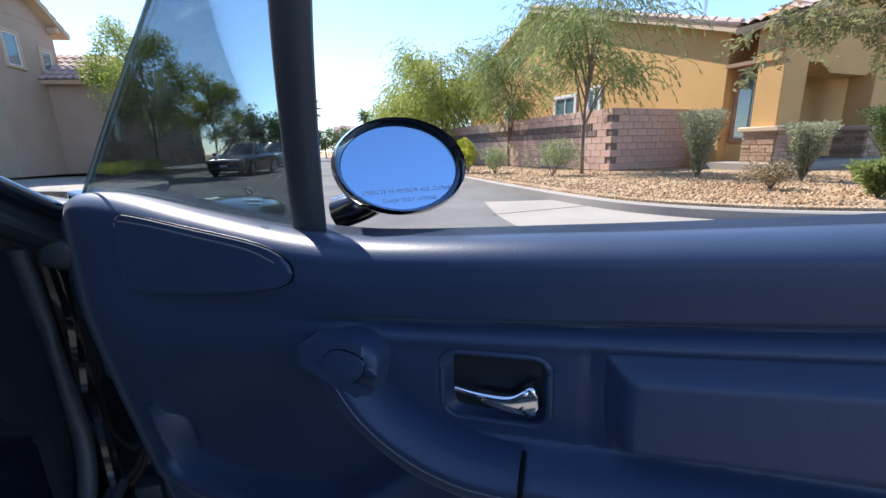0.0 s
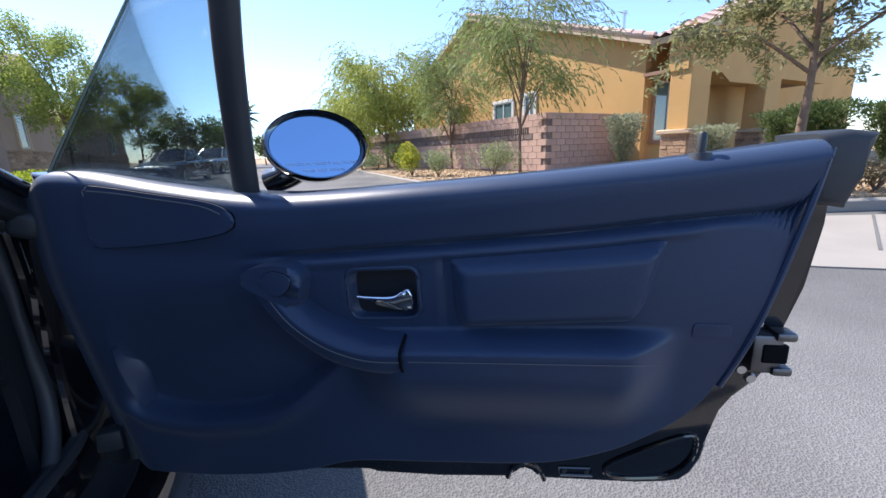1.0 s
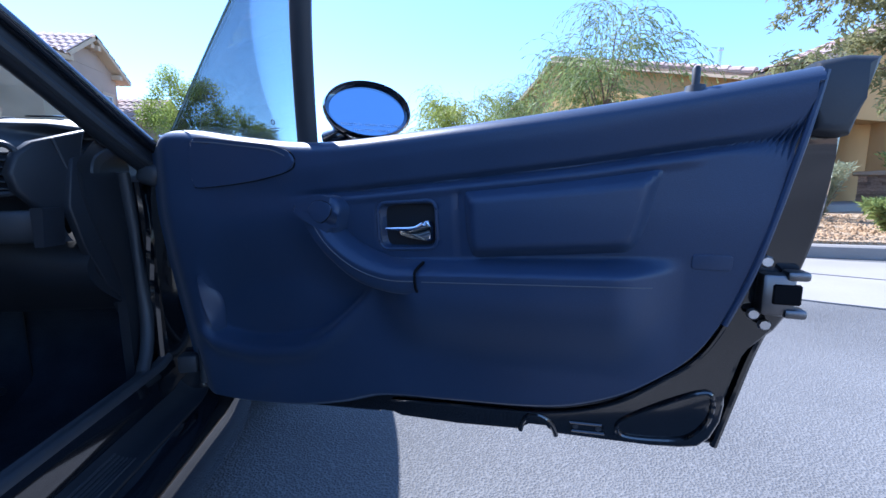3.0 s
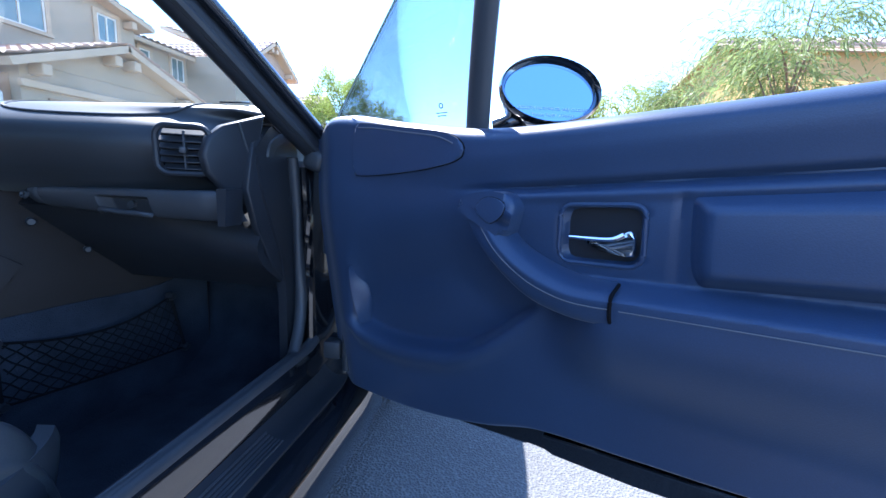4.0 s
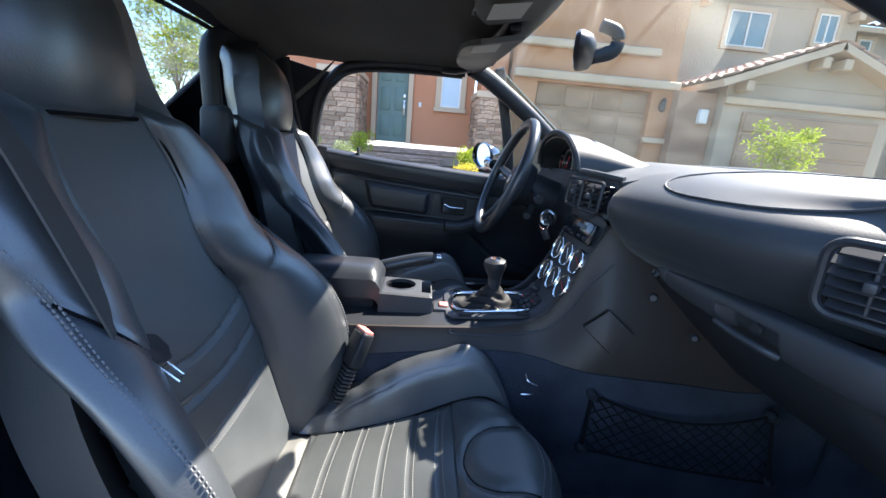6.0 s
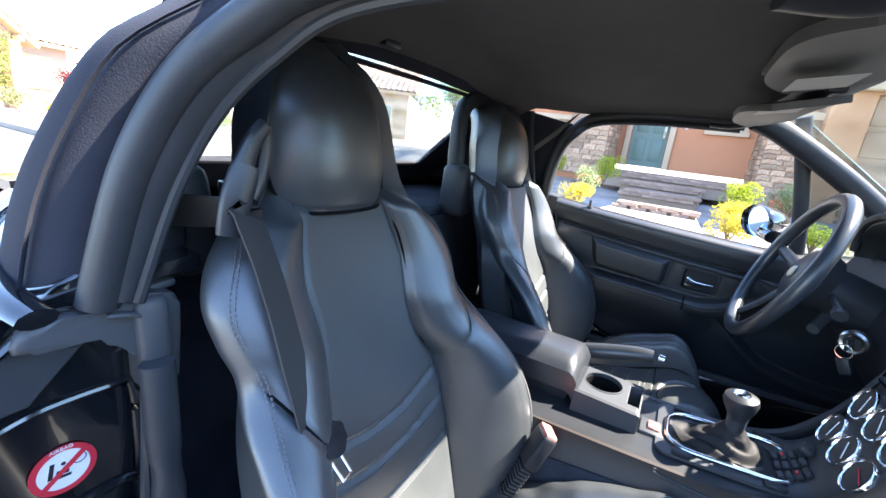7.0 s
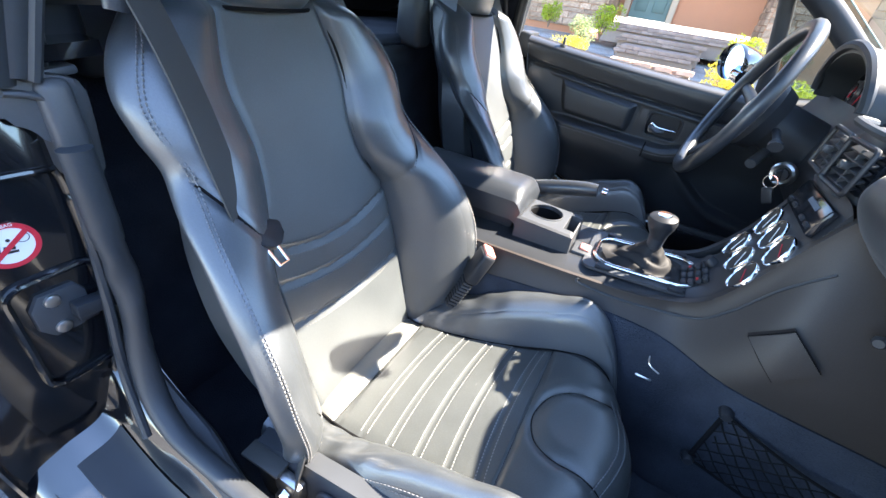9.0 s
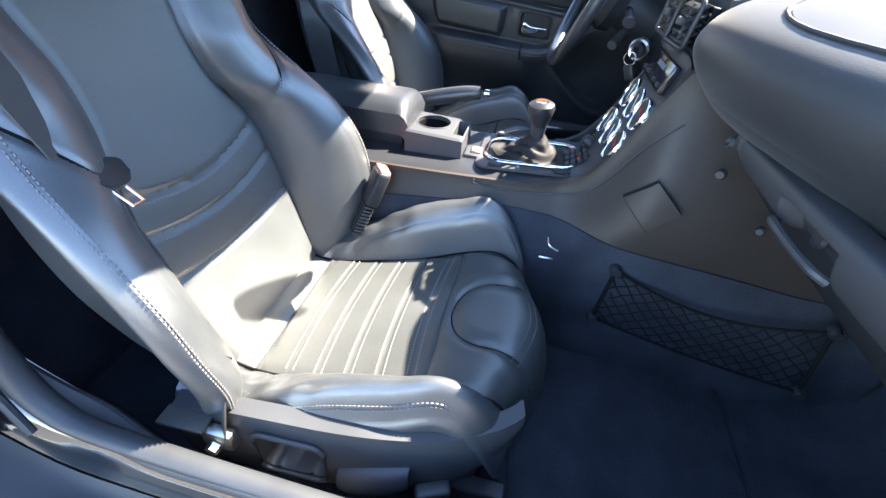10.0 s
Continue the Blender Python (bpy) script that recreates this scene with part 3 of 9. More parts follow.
def tree(x, y, z, height, spread, crown0, kind, label, seed, n=5000, size=0.11, trunk=0.09, lean=0.0, weep=False, clumps=26, fork=2):
    rng = random.Random(seed)
    T = thing("tree", label, "tree", pose(x, y, z))
    base = V((x, y, z - 0.05))
    top = V((x + lean, y + lean * 0.4, z + height * 0.8))
    knee = base.lerp(top, 0.4) + V((rng.gauss(0, 0.06), rng.gauss(0, 0.06), 0)) * height * 0.2
    bm = sweep([base, knee, top], lambda t: trunk * (1 - 0.75 * t), sides=9, up=(0.2, 1, 0.1))
    tips = []
    for k in range(9 if not weep else 12):
        a = k * 2.4 + rng.random()
        t = rng.uniform(0.3, 0.8)
        s = base.lerp(knee, t * 2) if t < 0.5 else knee.lerp(top, t * 2 - 1)
        r = spread * rng.uniform(0.45, 0.85)
        e = s + V((math.cos(a) * r, math.sin(a) * r, height * rng.uniform(0.15, 0.42)))
        m = s.lerp(e, 0.5) + V((0, 0, height * 0.06))
        tips += [m, e]
        bm = add(bm, sweep([s, m, e], lambda q, t=t: trunk * 0.5 * (1 - 0.8 * q) * (1.1 - 0.4 * t), sides=6, n=4, up=(0.3, 1, 0.2)))
    part("trunk", bm, BARK, T)
    cents = []
    for k in range(clumps):
        while True:
            p = V((rng.uniform(-1, 1), rng.uniform(-1, 1), rng.uniform(-1, 1)))
            if 0.35 < p.length < 1:
                break
        c = V((x + lean * 0.7 + p.x * spread, y + p.y * spread, z + lerp(crown0, height, 0.5 + 0.5 * p.z * rng.uniform(0.75, 1.1))))
        cents.append((c, spread * rng.uniform(0.2, 0.42)))
    for e in tips:
        cents.append((e, spread * rng.uniform(0.2, 0.35)))
    if weep:
        verts, faces = [], []
        for _ in range(n // 9):
            c, r = cents[rng.randrange(len(cents))]
            p = c + V((rng.gauss(0, 0.5), rng.gauss(0, 0.5), rng.gauss(0, 0.45))) * r
            out = (p - V((x, y, p.z)))
            out = out.normalized() if out.length > 0.01 else V((1, 0, 0))
            L = height * rng.uniform(0.08, 0.2)
            seg, d = 5, (out * rng.uniform(0.1, 0.5) + V((rng.gauss(0, 0.25), rng.gauss(0, 0.25), 0.25))).normalized()
            for q in range(seg):
                d = (d + V((0, 0, -0.42))).normalized()
                p2 = p + d * (L / seg)
                for h in range(2):
                    s = d.cross(V((rng.gauss(0, 1), rng.gauss(0, 1), rng.gauss(0, 1)))).normalized() * size * 0.6
                    w = d * (L / seg) * 0.55
                    b = len(verts)
                    verts += [p, p + s + w * 0.6, p + s * 1.7 + w * 1.5 - V((0, 0, size * 0.3)), p2 + s * 0.35]
                    faces += [(b, b + 1, b + 2), (b, b + 2, b + 3)]
                p = p2
        leaf_part("crown", (verts, faces), LEAF[kind], T)
    else:
        def clump(r2):
            c, r = cents[r2.randrange(len(cents))]
            o = V((r2.gauss(0, 1), r2.gauss(0, 1), r2.gauss(0, 1))).normalized()
            return c + o * r * r2.random() ** 0.5, o
        leaf_part("crown", leaves(n, clump, size, seed + 1), LEAF[kind], T)
    return T


def shrub(x, y, z, w, h, kind, label, seed, n=1500, size=0.05, spiky=False, group="", flowers=None):
    rng = random.Random(seed)
    T = thing("shrub", label, "shrub", pose(x, y, z), group)
    bm = bmesh.new()
    for k in range(7):
        a = k * 0.9 + rng.random()
        e = V((x + math.cos(a) * w * 0.35, y + math.sin(a) * w * 0.35, z + h * rng.uniform(0.5, 0.8)))
        add(bm, sweep([(x, y, z - 0.03), (V((x, y, z)) + e) / 2 + V((0, 0, 0.02)), e], lambda t: 0.012 * (1 - 0.7 * t), sides=5, n=3, up=(0.3, 1, 0.2)))
    part("woody_stem", bm, BARK, T)
    lumps = [(V((x + rng.gauss(0, 0.2) * w, y + rng.gauss(0, 0.2) * w, z + h * rng.uniform(0.35, 0.72))), rng.uniform(0.22, 0.36)) for _ in range(9)]

    def clump(r2):
        c, r = lumps[r2.randrange(len(lumps))]
        o = V((r2.gauss(0, 1), r2.gauss(0, 1), r2.gauss(0, 1))).normalized()
        if spiky:
            a = r2.random() * 6.28
            e = r2.random() ** 0.6
            return V((x + math.cos(a) * w * 0.5 * e * r2.random(), y + math.sin(a) * w * 0.5 * e * r2.random(), z + h * e)), V((math.cos(a) * 0.5, math.sin(a) * 0.5, 1.6))
        p = c + V((o.x * w * r, o.y * w * r, o.z * h * r * 0.9)) * (0.75 + 0.25 * r2.random())
        p.z = max(p.z, z + 0.02)
        return p, o

    leaf_part("foliage", leaves(n, clump, size, seed + 3, ratio=0.22 if spiky else 0.5), LEAF[kind], T)
    if flowers:
        leaf_part("blossom", leaves(n // 4, lambda r2: (clump(r2)[0] + V((0, 0, 0.03)), V((0, 0, 1))), size * 1.1, seed + 9, ratio=0.7), LEAF[flowers], T, "yellow blossom")
    return T


# ---- houses
def stone_pieces(host, m, a0, a1, h0, h1, out, seed, course=0.11, material=None, name="stone"):
    """Ledge stones on a facade, each an object of its own."""
    rng = random.Random(seed)
    shapes = []
    for k in range(6):
        shapes.append(mesh_of("stone", bx(1, 1, 1, (0, 0, 0), 0.04, 1), material or STONE, 30))
    h = h0
    while h < h1 - 0.02:
        c = course * rng.uniform(0.7, 1.3)
        c = min(c, h1 - h)
        a = a0
        while a < a1 - 0.02:
            w = min(rng.uniform(0.18, 0.5), a1 - a)
            if a1 - a - w < 0.08:
                w = a1 - a
            ob = new(name, shapes[rng.randrange(6)])
            ob.parent = host
            ob.matrix_parent_inverse = host.matrix_basis.inverted()
            dp = 0.07 * rng.uniform(0.8, 1.35)
            ob.matrix_basis = m @ Matrix.Translation((a + w / 2, out, h + c / 2)) @ Matrix.Diagonal((w - 0.012, dp, c - 0.010, 1))
            a += w
        h += c


def window(host, m, a, h, w, t, trim=0.12, material=None, depth=0.1, mull=True, frame=None):
    """A window with trim, frame and panes, on a facade; a, h: its middle and sill height."""
    fr = part("window", moved(add(bx(w + 2 * trim, 0.08, trim, (a, 0.03, h + t + trim / 2), 0.006, 1), bx(w + 2.4 * trim, 0.11, trim * 0.8, (a, 0.045, h - trim * 0.4), 0.006, 1), bx(trim, 0.07, t, (a - w / 2 - trim / 2, 0.028, h + t / 2), 0.006, 1), bx(trim, 0.07, t, (a + w / 2 + trim / 2, 0.028, h + t / 2), 0.006, 1)), m), frame or STUCCO["cream"], host, "stucco window trim")
    bars = add(bx(w, 0.05, 0.05, (a, 0.01, h + 0.025)), bx(w, 0.05, 0.05, (a, 0.01, h + t - 0.025)), bx(0.05, 0.05, t, (a - w / 2 + 0.025, 0.012, h + t / 2)), bx(0.05, 0.05, t, (a + w / 2 - 0.025, 0.012, h + t / 2)))
    if mull:
        bars = add(bars, bx(0.05, 0.045, t - 0.1, (a, 0.01, h + t / 2)))
    part("frame", moved(bars, m), WINFRAME, fr)
    if mull:
        for s in (-1, 1):
            part("pane", moved(bx(w / 2 - 0.07, 0.01, t - 0.1, (a + s * w / 4, 0.0, h + t / 2)), m), material or WINGLASS, fr)
    else:
        part("pane", moved(bx(w - 0.1, 0.01, t - 0.1, (a, 0.0, h + t / 2)), m), material or WINGLASS, fr)
    return fr


def tile_roof(host, m, a0, a1, b0, b1, h0, h1, name="roof", pitch_tile=0.32, course=0.42, pieces=0):
    """One slope of barrel tiles: from the eave (b0, h0) up to the ridge (b1, h1), between a0 and a1."""
    nu = max(8, int((a1 - a0) / pitch_tile * 6))
    run = math.hypot(b1 - b0, h1 - h0)
    nv = max(2, int(run / course))
    bm = bmesh.new()
    lo = V((0, b0, h0))
    up = V((0, b1 - b0, h1 - h0)) / run
    nrm = V((0, -(h1 - h0), b1 - b0)) / run
    if nrm.z < 0:
        nrm = -nrm
    cols = []
    for i in range(nu + 1):
        a = lerp(a0, a1, i / nu)
        ph = (a - a0) / pitch_tile
        hump = abs(math.sin(math.pi * ph)) * 0.075
        col = []
        for j in range(nv):
            s0, s1 = run * j / nv, run * (j + 1) / nv
            col.append(bm.verts.new(V((a, 0, 0)) + lo + up * s0 + nrm * (hump + 0.045)))
            col.append(bm.verts.new(V((a, 0, 0)) + lo + up * s1 + nrm * (hump + 0.005)))
        cols.append(col)
    for i in range(nu):
        for j in range(nv * 2 - 1):
            bm.faces.new((cols[i][j], cols[i + 1][j], cols[i + 1][j + 1], cols[i][j + 1]))
    r = part(name, moved(bm, m), TILE, host, sharp=60)
    th = 0.16
    under = bx(a1 - a0, run, th, (0, 0, 0))
    mid = V(((a0 + a1) / 2, (b0 + b1) / 2, (h0 + h1) / 2)) - nrm * (th / 2)
    ang = math.degrees(math.atan2(h1 - h0, b1 - b0))
    part("roof_deck", moved(under, m @ Matrix.Translation(mid) @ pose(0, 0, 0, ang, 0, 0)), STUCCO["cream"], r, "cream fascia and eave boards")
    return r


def walls(host, m, a0, a1, depth, h0, h1, material, name="wall"):
    return part(name, moved(bx(a1 - a0, depth, h1 - h0, ((a0 + a1) / 2, -depth / 2, (h0 + h1) / 2), 0.01, 1), m), material, host)


def gable_house(host, m, a0, a1, depth, h0, h1, rise, material, over=0.45, along=True):
    """A wing whose gable faces the street (along: the ridge runs back from it)."""
    walls(host, m, a0, a1, depth, h0, h1, material)
    mid, w = (a0 + a1) / 2, (a1 - a0) / 2
    tri = prism([(a0, h1), (a1, h1), (mid, h1 + rise)], depth, m @ Matrix(((1, 0, 0, 0), (0, 0, -1, 0), (0, 1, 0, 0), (0, 0, 0, 1))))
    part("gable", tri, material, host)
    k = rise / w
    for s in (-1, 1):
        mm = m @ Matrix(((0, s, 0, mid), (1, 0, 0, 0), (0, 0, 1, 0), (0, 0, 0, 1)))
        tile_roof(host, mm, -depth - 0.2, over, w + over, 0.0, h1 - over * k + 0.12, h1 + rise + 0.12)
    for s in (-1, 1):
        for t in (0.12, 0.88):
            a = lerp(a0, mid, t) if s < 0 else lerp(a1, mid, t)
            z = lerp(h1, h1 + rise, t)
            part("corbel", moved(bx(0.2, 0.4, 0.24, (a, 0.2, z - 0.22), 0.02, 1), m), STUCCO["cream"], host)


def placed(origin, yaw):
    """A facade frame: first axis along it, second out of it towards the street, third up."""
    return pose(*origin, 0, 0, yaw)


# the pink house across the pavement: its facade looks along +x, first axis along +y
def front_house():
    x0 = -11.4
    m = placed((x0, 0, 0), -90)   # a = -y, b = +x
    H = thing("house", "two-storey peach stucco house with green front door and stone piers", "house", m)
    z0 = 0.9
    # recessed entrance wall with a doorway through it
    A0, A1, D0, D1, DH = -0.62, 3.3, 1.25, 2.13, 2.94
    for piece in (bx(D0 - A0, 0.3, 5.6, ((A0 + D0) / 2, -0.15, z0 + 2.8)), bx(A1 - D1, 0.3, 5.6, ((A1 + D1) / 2, -0.15, z0 + 2.8)), bx(D1 - D0, 0.3, z0 + 5.6 - DH, ((D0 + D1) / 2, -0.15, (DH + z0 + 5.6) / 2))):
        part("wall", moved(piece, m), STUCCO["peach"], H)
    d = part("door", moved(bx(D1 - D0 - 0.02, 0.05, DH - z0 - 0.03, ((D0 + D1) / 2, -0.1, (DH + z0) / 2), 0.004, 1), m), GREENDOOR, H, "dark green panelled front door")
    for ca in (-0.2, 0.2):
        for ch, hh in ((0.45, 0.55), (1.2, 0.62), (1.78, 0.22)):
            part("panel", moved(bx(0.27, 0.03, hh, ((D0 + D1) / 2 + ca, -0.07, z0 + ch), 0.012, 2), m), GREENDOOR, d)
    part("lock", moved(add(bx(0.06, 0.04, 0.42, (D0 + 0.1, -0.05, z0 + 0.98), 0.015, 2), sweep([(D0 + 0.1, -0.03, z0 + 0.85), (D0 + 0.1, 0.04, z0 + 0.93), (D0 + 0.1, 0.04, z0 + 1.05), (D0 + 0.1, -0.03, z0 + 1.12)], 0.012, sides=6), bx(0.07, 0.05, 0.1, (D0 + 0.1, -0.05, z0 + 1.3), 0.015, 2)), m), STEEL, d, "brushed steel handle set")
    tr = add(bx(0.14, 0.1, DH - z0, (D0 - 0.07, 0.05, (DH + z0) / 2), 0.01, 1), bx(0.14, 0.1, DH - z0, (D1 + 0.07, 0.05, (DH + z0) / 2), 0.01, 1), bx(D1 - D0 + 0.62, 0.16, 0.2, ((D0 + D1) / 2, 0.08, DH + 0.1), 0.02, 1))
    part("door_trim", moved(tr, m), STUCCO["cream"], H)
    window(H, m, 0.05, 1.98, 0.56, 1.0, 0.15, WINBLIND, mull=False)
    part("doorbell", moved(bx(0.08, 0.03, 0.13, (0.9, 0.015, 2.0), 0.01, 1), m), WINFRAME, H)
    # piers with stone
    for a0, a1, b, hs in ((2.45, 3.35, 1.5, 2.45), (-1.35, -0.62, 1.3, 2.2)):
        part("pier", moved(add(bx(a1 - a0, b, hs - 0.6, ((a0 + a1) / 2, b / 2, (0.6 + hs) / 2)), bx(a1 - a0 - 0.1, b - 0.1, 4.0, ((a0 + a1) / 2, b / 2 - 0.05, hs + 2.0))), m), STUCCO["peach"], H)
        part("pier_cap", moved(bx(a1 - a0 + 0.16, b + 0.12, 0.16, ((a0 + a1) / 2, b / 2, hs + 0.08), 0.02, 1), m), STUCCO["cream"], H)
        stone_pieces(H, m, a0, a1, 0.6, hs, b + 0.02, int(a0 * 10) + 60)
        ms = m @ Matrix.Translation((a0, b, 0)) @ pose(0, 0, 0, 0, 0, 90)
        stone_pieces(H, ms, -b, 0, 0.6, hs, 0.02, int(a0 * 10) + 61)
        ms = m @ Matrix.Translation((a1, 0, 0)) @ pose(0, 0, 0, 0, 0, -90)
        stone_pieces(H, ms, -b, 0, 0.6, hs, 0.02, int(a0 * 10) + 62)
    # wing beyond the entrance with a low stone base
    walls(H, m, 3.3, 6.5, 6, 0.3, 6.3, STUCCO["peach"])
    part("wing_band", moved(bx(3.2, 0.14, 0.16, (4.9, 0.05, 2.0), 0.02, 1), m), STUCCO["cream"], H)
    stone_pieces(H, m, 3.36, 5.6, 0.5, 1.92, 0.02, 8)
    # garage wing, nearer the street
    mg = m @ Matrix.Translation((0, 1.6, 0))
    a0, a1 = -5.5, -1.4
    g0, g1, gh = -4.95, -2.0, 2.68
    for piece in (bx(g0 - a0, 0.3, 6.2, ((a0 + g0) / 2, -0.15, 3.4)), bx(a1 - g1, 0.3, 6.2, ((a1 + g1) / 2, -0.15, 3.4)), bx(g1 - g0, 0.3, 6.5 - gh, ((g0 + g1) / 2, -0.15, (gh + 6.5) / 2)), bx(0.3, 7.0, 6.2, (a1 - 0.15, -3.8, 3.4)), bx(0.3, 7.0, 6.2, (a0 + 0.15, -3.8, 3.4))):
        part("garage_wall", moved(piece, mg), STUCCO["clay"], H)
    part("garage_ceiling", moved(bx(a1 - a0, 7, 0.2, ((a0 + a1) / 2, -3.6, 6.6)), mg), STUCCO["clay"], H)
    gd = part("garage_door", moved(bx(g1 - g0, 0.06, gh - 0.35, ((g0 + g1) / 2, -0.22, (gh + 0.35) / 2)), mg), GARAGE, H, "beige sectional garage door")
    for r in range(4):
        for c in range(4):
            part("panel", moved(bx((g1 - g0) / 4 - 0.1, 0.03, (gh - 0.4) / 4 - 0.1, (g0 + (c + 0.5) * (g1 - g0) / 4, -0.185, 0.4 + (r + 0.5) * (gh - 0.4) / 4), 0.012, 1), mg), GARAGE, gd)
    for hh, tall, ae in ((2.83, 0.20, a0 - 0.05), (3.55, 0.18, -4.9)):
        part("band", moved(bx(a1 - ae + 0.05, 0.18, tall, ((ae + a1) / 2, 0.08, hh), 0.03, 1), mg), STUCCO["cream"], H)
    part("pier_foot", moved(bx(0.68, 0.12, 0.14, (-5.22, 0.06, 1.50), 0.02, 1), mg), STUCCO["cream"], H)
    sc = part("wall_lantern", moved(lathe([(0.02, 0), (0.07, 0.04), (0.055, 0.24), (0.085, 0.27), (0.02, 0.34)], 8, pose(-5.22, 0.12, 2.2)), mg), RUBBER, H, "dark metal wall lantern")
    part("lantern_plate", moved(bx(0.10, 0.06, 0.16, (-5.22, 0.03, 2.35), 0.01, 1), mg), RUBBER, sc)
    tile_roof(H, m, -6.0, 7.0, 1.2, -3.5, 6.35, 8.2)
    return H


front_house()

# steps and porch slab before the green door
po = thing("porch_steps", "three low brick-edged concrete steps up to the porch", "steps", pose(-9, -1.7, 0.2))
for k, (xa, xb, z1, ya, yb) in enumerate(((-11.4, -9.6, 0.79, -2.3, 0.9), (-9.6, -8.7, 0.655, -1.8, -0.3), (-8.7, -7.8, 0.525, -1.65, -0.36), (-6.0, -5.7, 0.475, -1.45, -0.40))):
    part("slab", bx(xb - xa, yb - ya, 0.35, ((xa + xb) / 2, (ya + yb) / 2, z1 - 0.19), 0.01, 1), PAVER, po)
    n = int((yb - ya) / 0.21)
    me = mesh_of("brick", bx(0.12, 0.209, 0.058, (0, 0, 0), 0.004, 1), BRICK)
    for j in range(n):
        for row in range(2):
            ob = new("brick", me)
            ob.parent = po
            ob.matrix_parent_inverse = po.matrix_basis.inverted()
            ob.matrix_basis = pose(xb + 0.02 - 0.004 * row, ya + (j + 0.5 + 0.25 * (1 - 2 * row)) * (yb - ya) / n, z1 - 0.027 - 0.062 * row)
pw = part("pavement_walk", bx(6.6, 1.15, 0.3, (-6.1, -0.95, 0.20), 0, 1, (0, -2.6, 0)), CONCRETE)
tagged(pw, "pale concrete garden walk up to the steps", "pavement", kind="structure")
dw = part("pavement_driveway", bx(7.2, 6.4, 0.3, (-6.3, 5.0, 0.14), 0, 1, (0, -2.6, 0)), CONCRETE)
tagged(dw, "pale concrete driveway", "pavement", kind="structure")

# the tan neighbour with a tiled gable garage
def neighbour():
    m = placed((-12.6, 12.4, 0), -90)
    H = thing("house", "two-storey tan stucco house with a tiled gable garage", "house", m)
    gable_house(H, m, -0.15, 5.3, 8, 0.3, 5.9, 0.66, STUCCO["tan"])
    window(H, m, 3.4, 4.66, 1.3, 1.02, 0.13)
    window(H, m, 0.88, 4.98, 0.66, 0.85, 0.13)
    # a lower wing set back beside it
    mw = m @ Matrix.Translation((0, -1.9, 0))
    walls(H, mw, -6.2, -0.2, 6, 0.3, 6.15, STUCCO["tan"], "wing_wall")
    tile_roof(H, mw, -6.6, -0.2, 0.5, -3.0, 6.1, 7.3)
    window(H, mw, -4.1, 4.94, 0.7, 1.0, 0.12)
    window(H, mw, -2.4, 5.05, 0.5, 0.78, 0.12, mull=False)
    # the gabled garage nearer the street
    mg = m @ Matrix.Translation((0, 3.4, 0))
    gable_house(H, mg, 1.55, 5.95, 3.6, 0.3, 2.98, 0.84, STUCCO["tan"])
    gd = part("garage_door", moved(bx(3.5, 0.08, 1.95, (3.7, 0.03, 1.35)), mg), GARAGE, H, "beige garage door")
    for r in range(4):
        part("panel", moved(bx(3.4, 0.03, 0.40, (3.7, 0.08, 0.63 + r * 0.48), 0.012, 1), mg), GARAGE, gd)
    part("band", moved(bx(4.5, 0.14, 0.16, (3.75, 0.06, 2.55), 0.02, 1), mg), STUCCO["cream"], H)
    walls(H, mg @ Matrix.Translation((0, -0.25, 0)), 5.96, 6.95, 0.3, 0.3, 2.72, STUCCO["brown"], "side_wall")
    part("meter_box", moved(bx(0.22, 0.14, 0.34, (6.3, -0.18, 2.15), 0.02, 1), mg), WINFRAME, H)
    return H


neighbour()


def third():
    m = placed((-12.0, 20.0, 0), -90)
    H = thing("house", "two-storey rose stucco house with stone base and tiled roofs", "house", m)
    gable_house(H, m, -1.6, 1.9, 7, 0.3, 6.4, 1.2, STUCCO["rose"])
    tile_roof(H, m, 1.9, 3.2, 0.5, -3.5, 6.3, 7.5)
    walls(H, m, 1.9, 2.9, 7, 0.3, 6.2, STUCCO["tan"])
    window(H, m, 0.9, 4.5, 0.7, 1.2, 0.12, mull=False)
    window(H, m, -0.9, 4.6, 0.6, 0.8, 0.12, mull=False)
    mg = m @ Matrix.Translation((-3.2, 1.6, 0))
    gable_house(H, mg, -0.9, 2.6, 6, 0.3, 4.3, 1.1, STUCCO["rose"])
    stone_pieces(H, mg, -0.85, 2.55, 0.4, 1.6, 0.03, 21)
    window(H, mg, 1.3, 1.7, 0.6, 1.4, 0.12, mull=False)
    m2 = m @ Matrix.Translation((-9.5, 1.0, 0))
    walls(H, m2, -4.5, 4.5, 7, 0.3, 3.3, STUCCO["rose"])
    tile_roof(H, m2, -5, 5, 0.6, -3.5, 3.3, 5.0)
    window(H, m2, 2.6, 1.6, 1.1, 1.3, 0.12)
    window(H, m2, -2.4, 1.5, 0.8, 1.4, 0.12)
    stone_pieces(H, m2, -4.5, 1.0, 0.4, 1.5, 0.03, 23)
    return H


third()


# ---- the block wall and the orange house on the far side
WALL_A, WALL_DIR = V((8.35, 10.8, 0.0)), V((-0.235, 0.972, 0)).normalized()


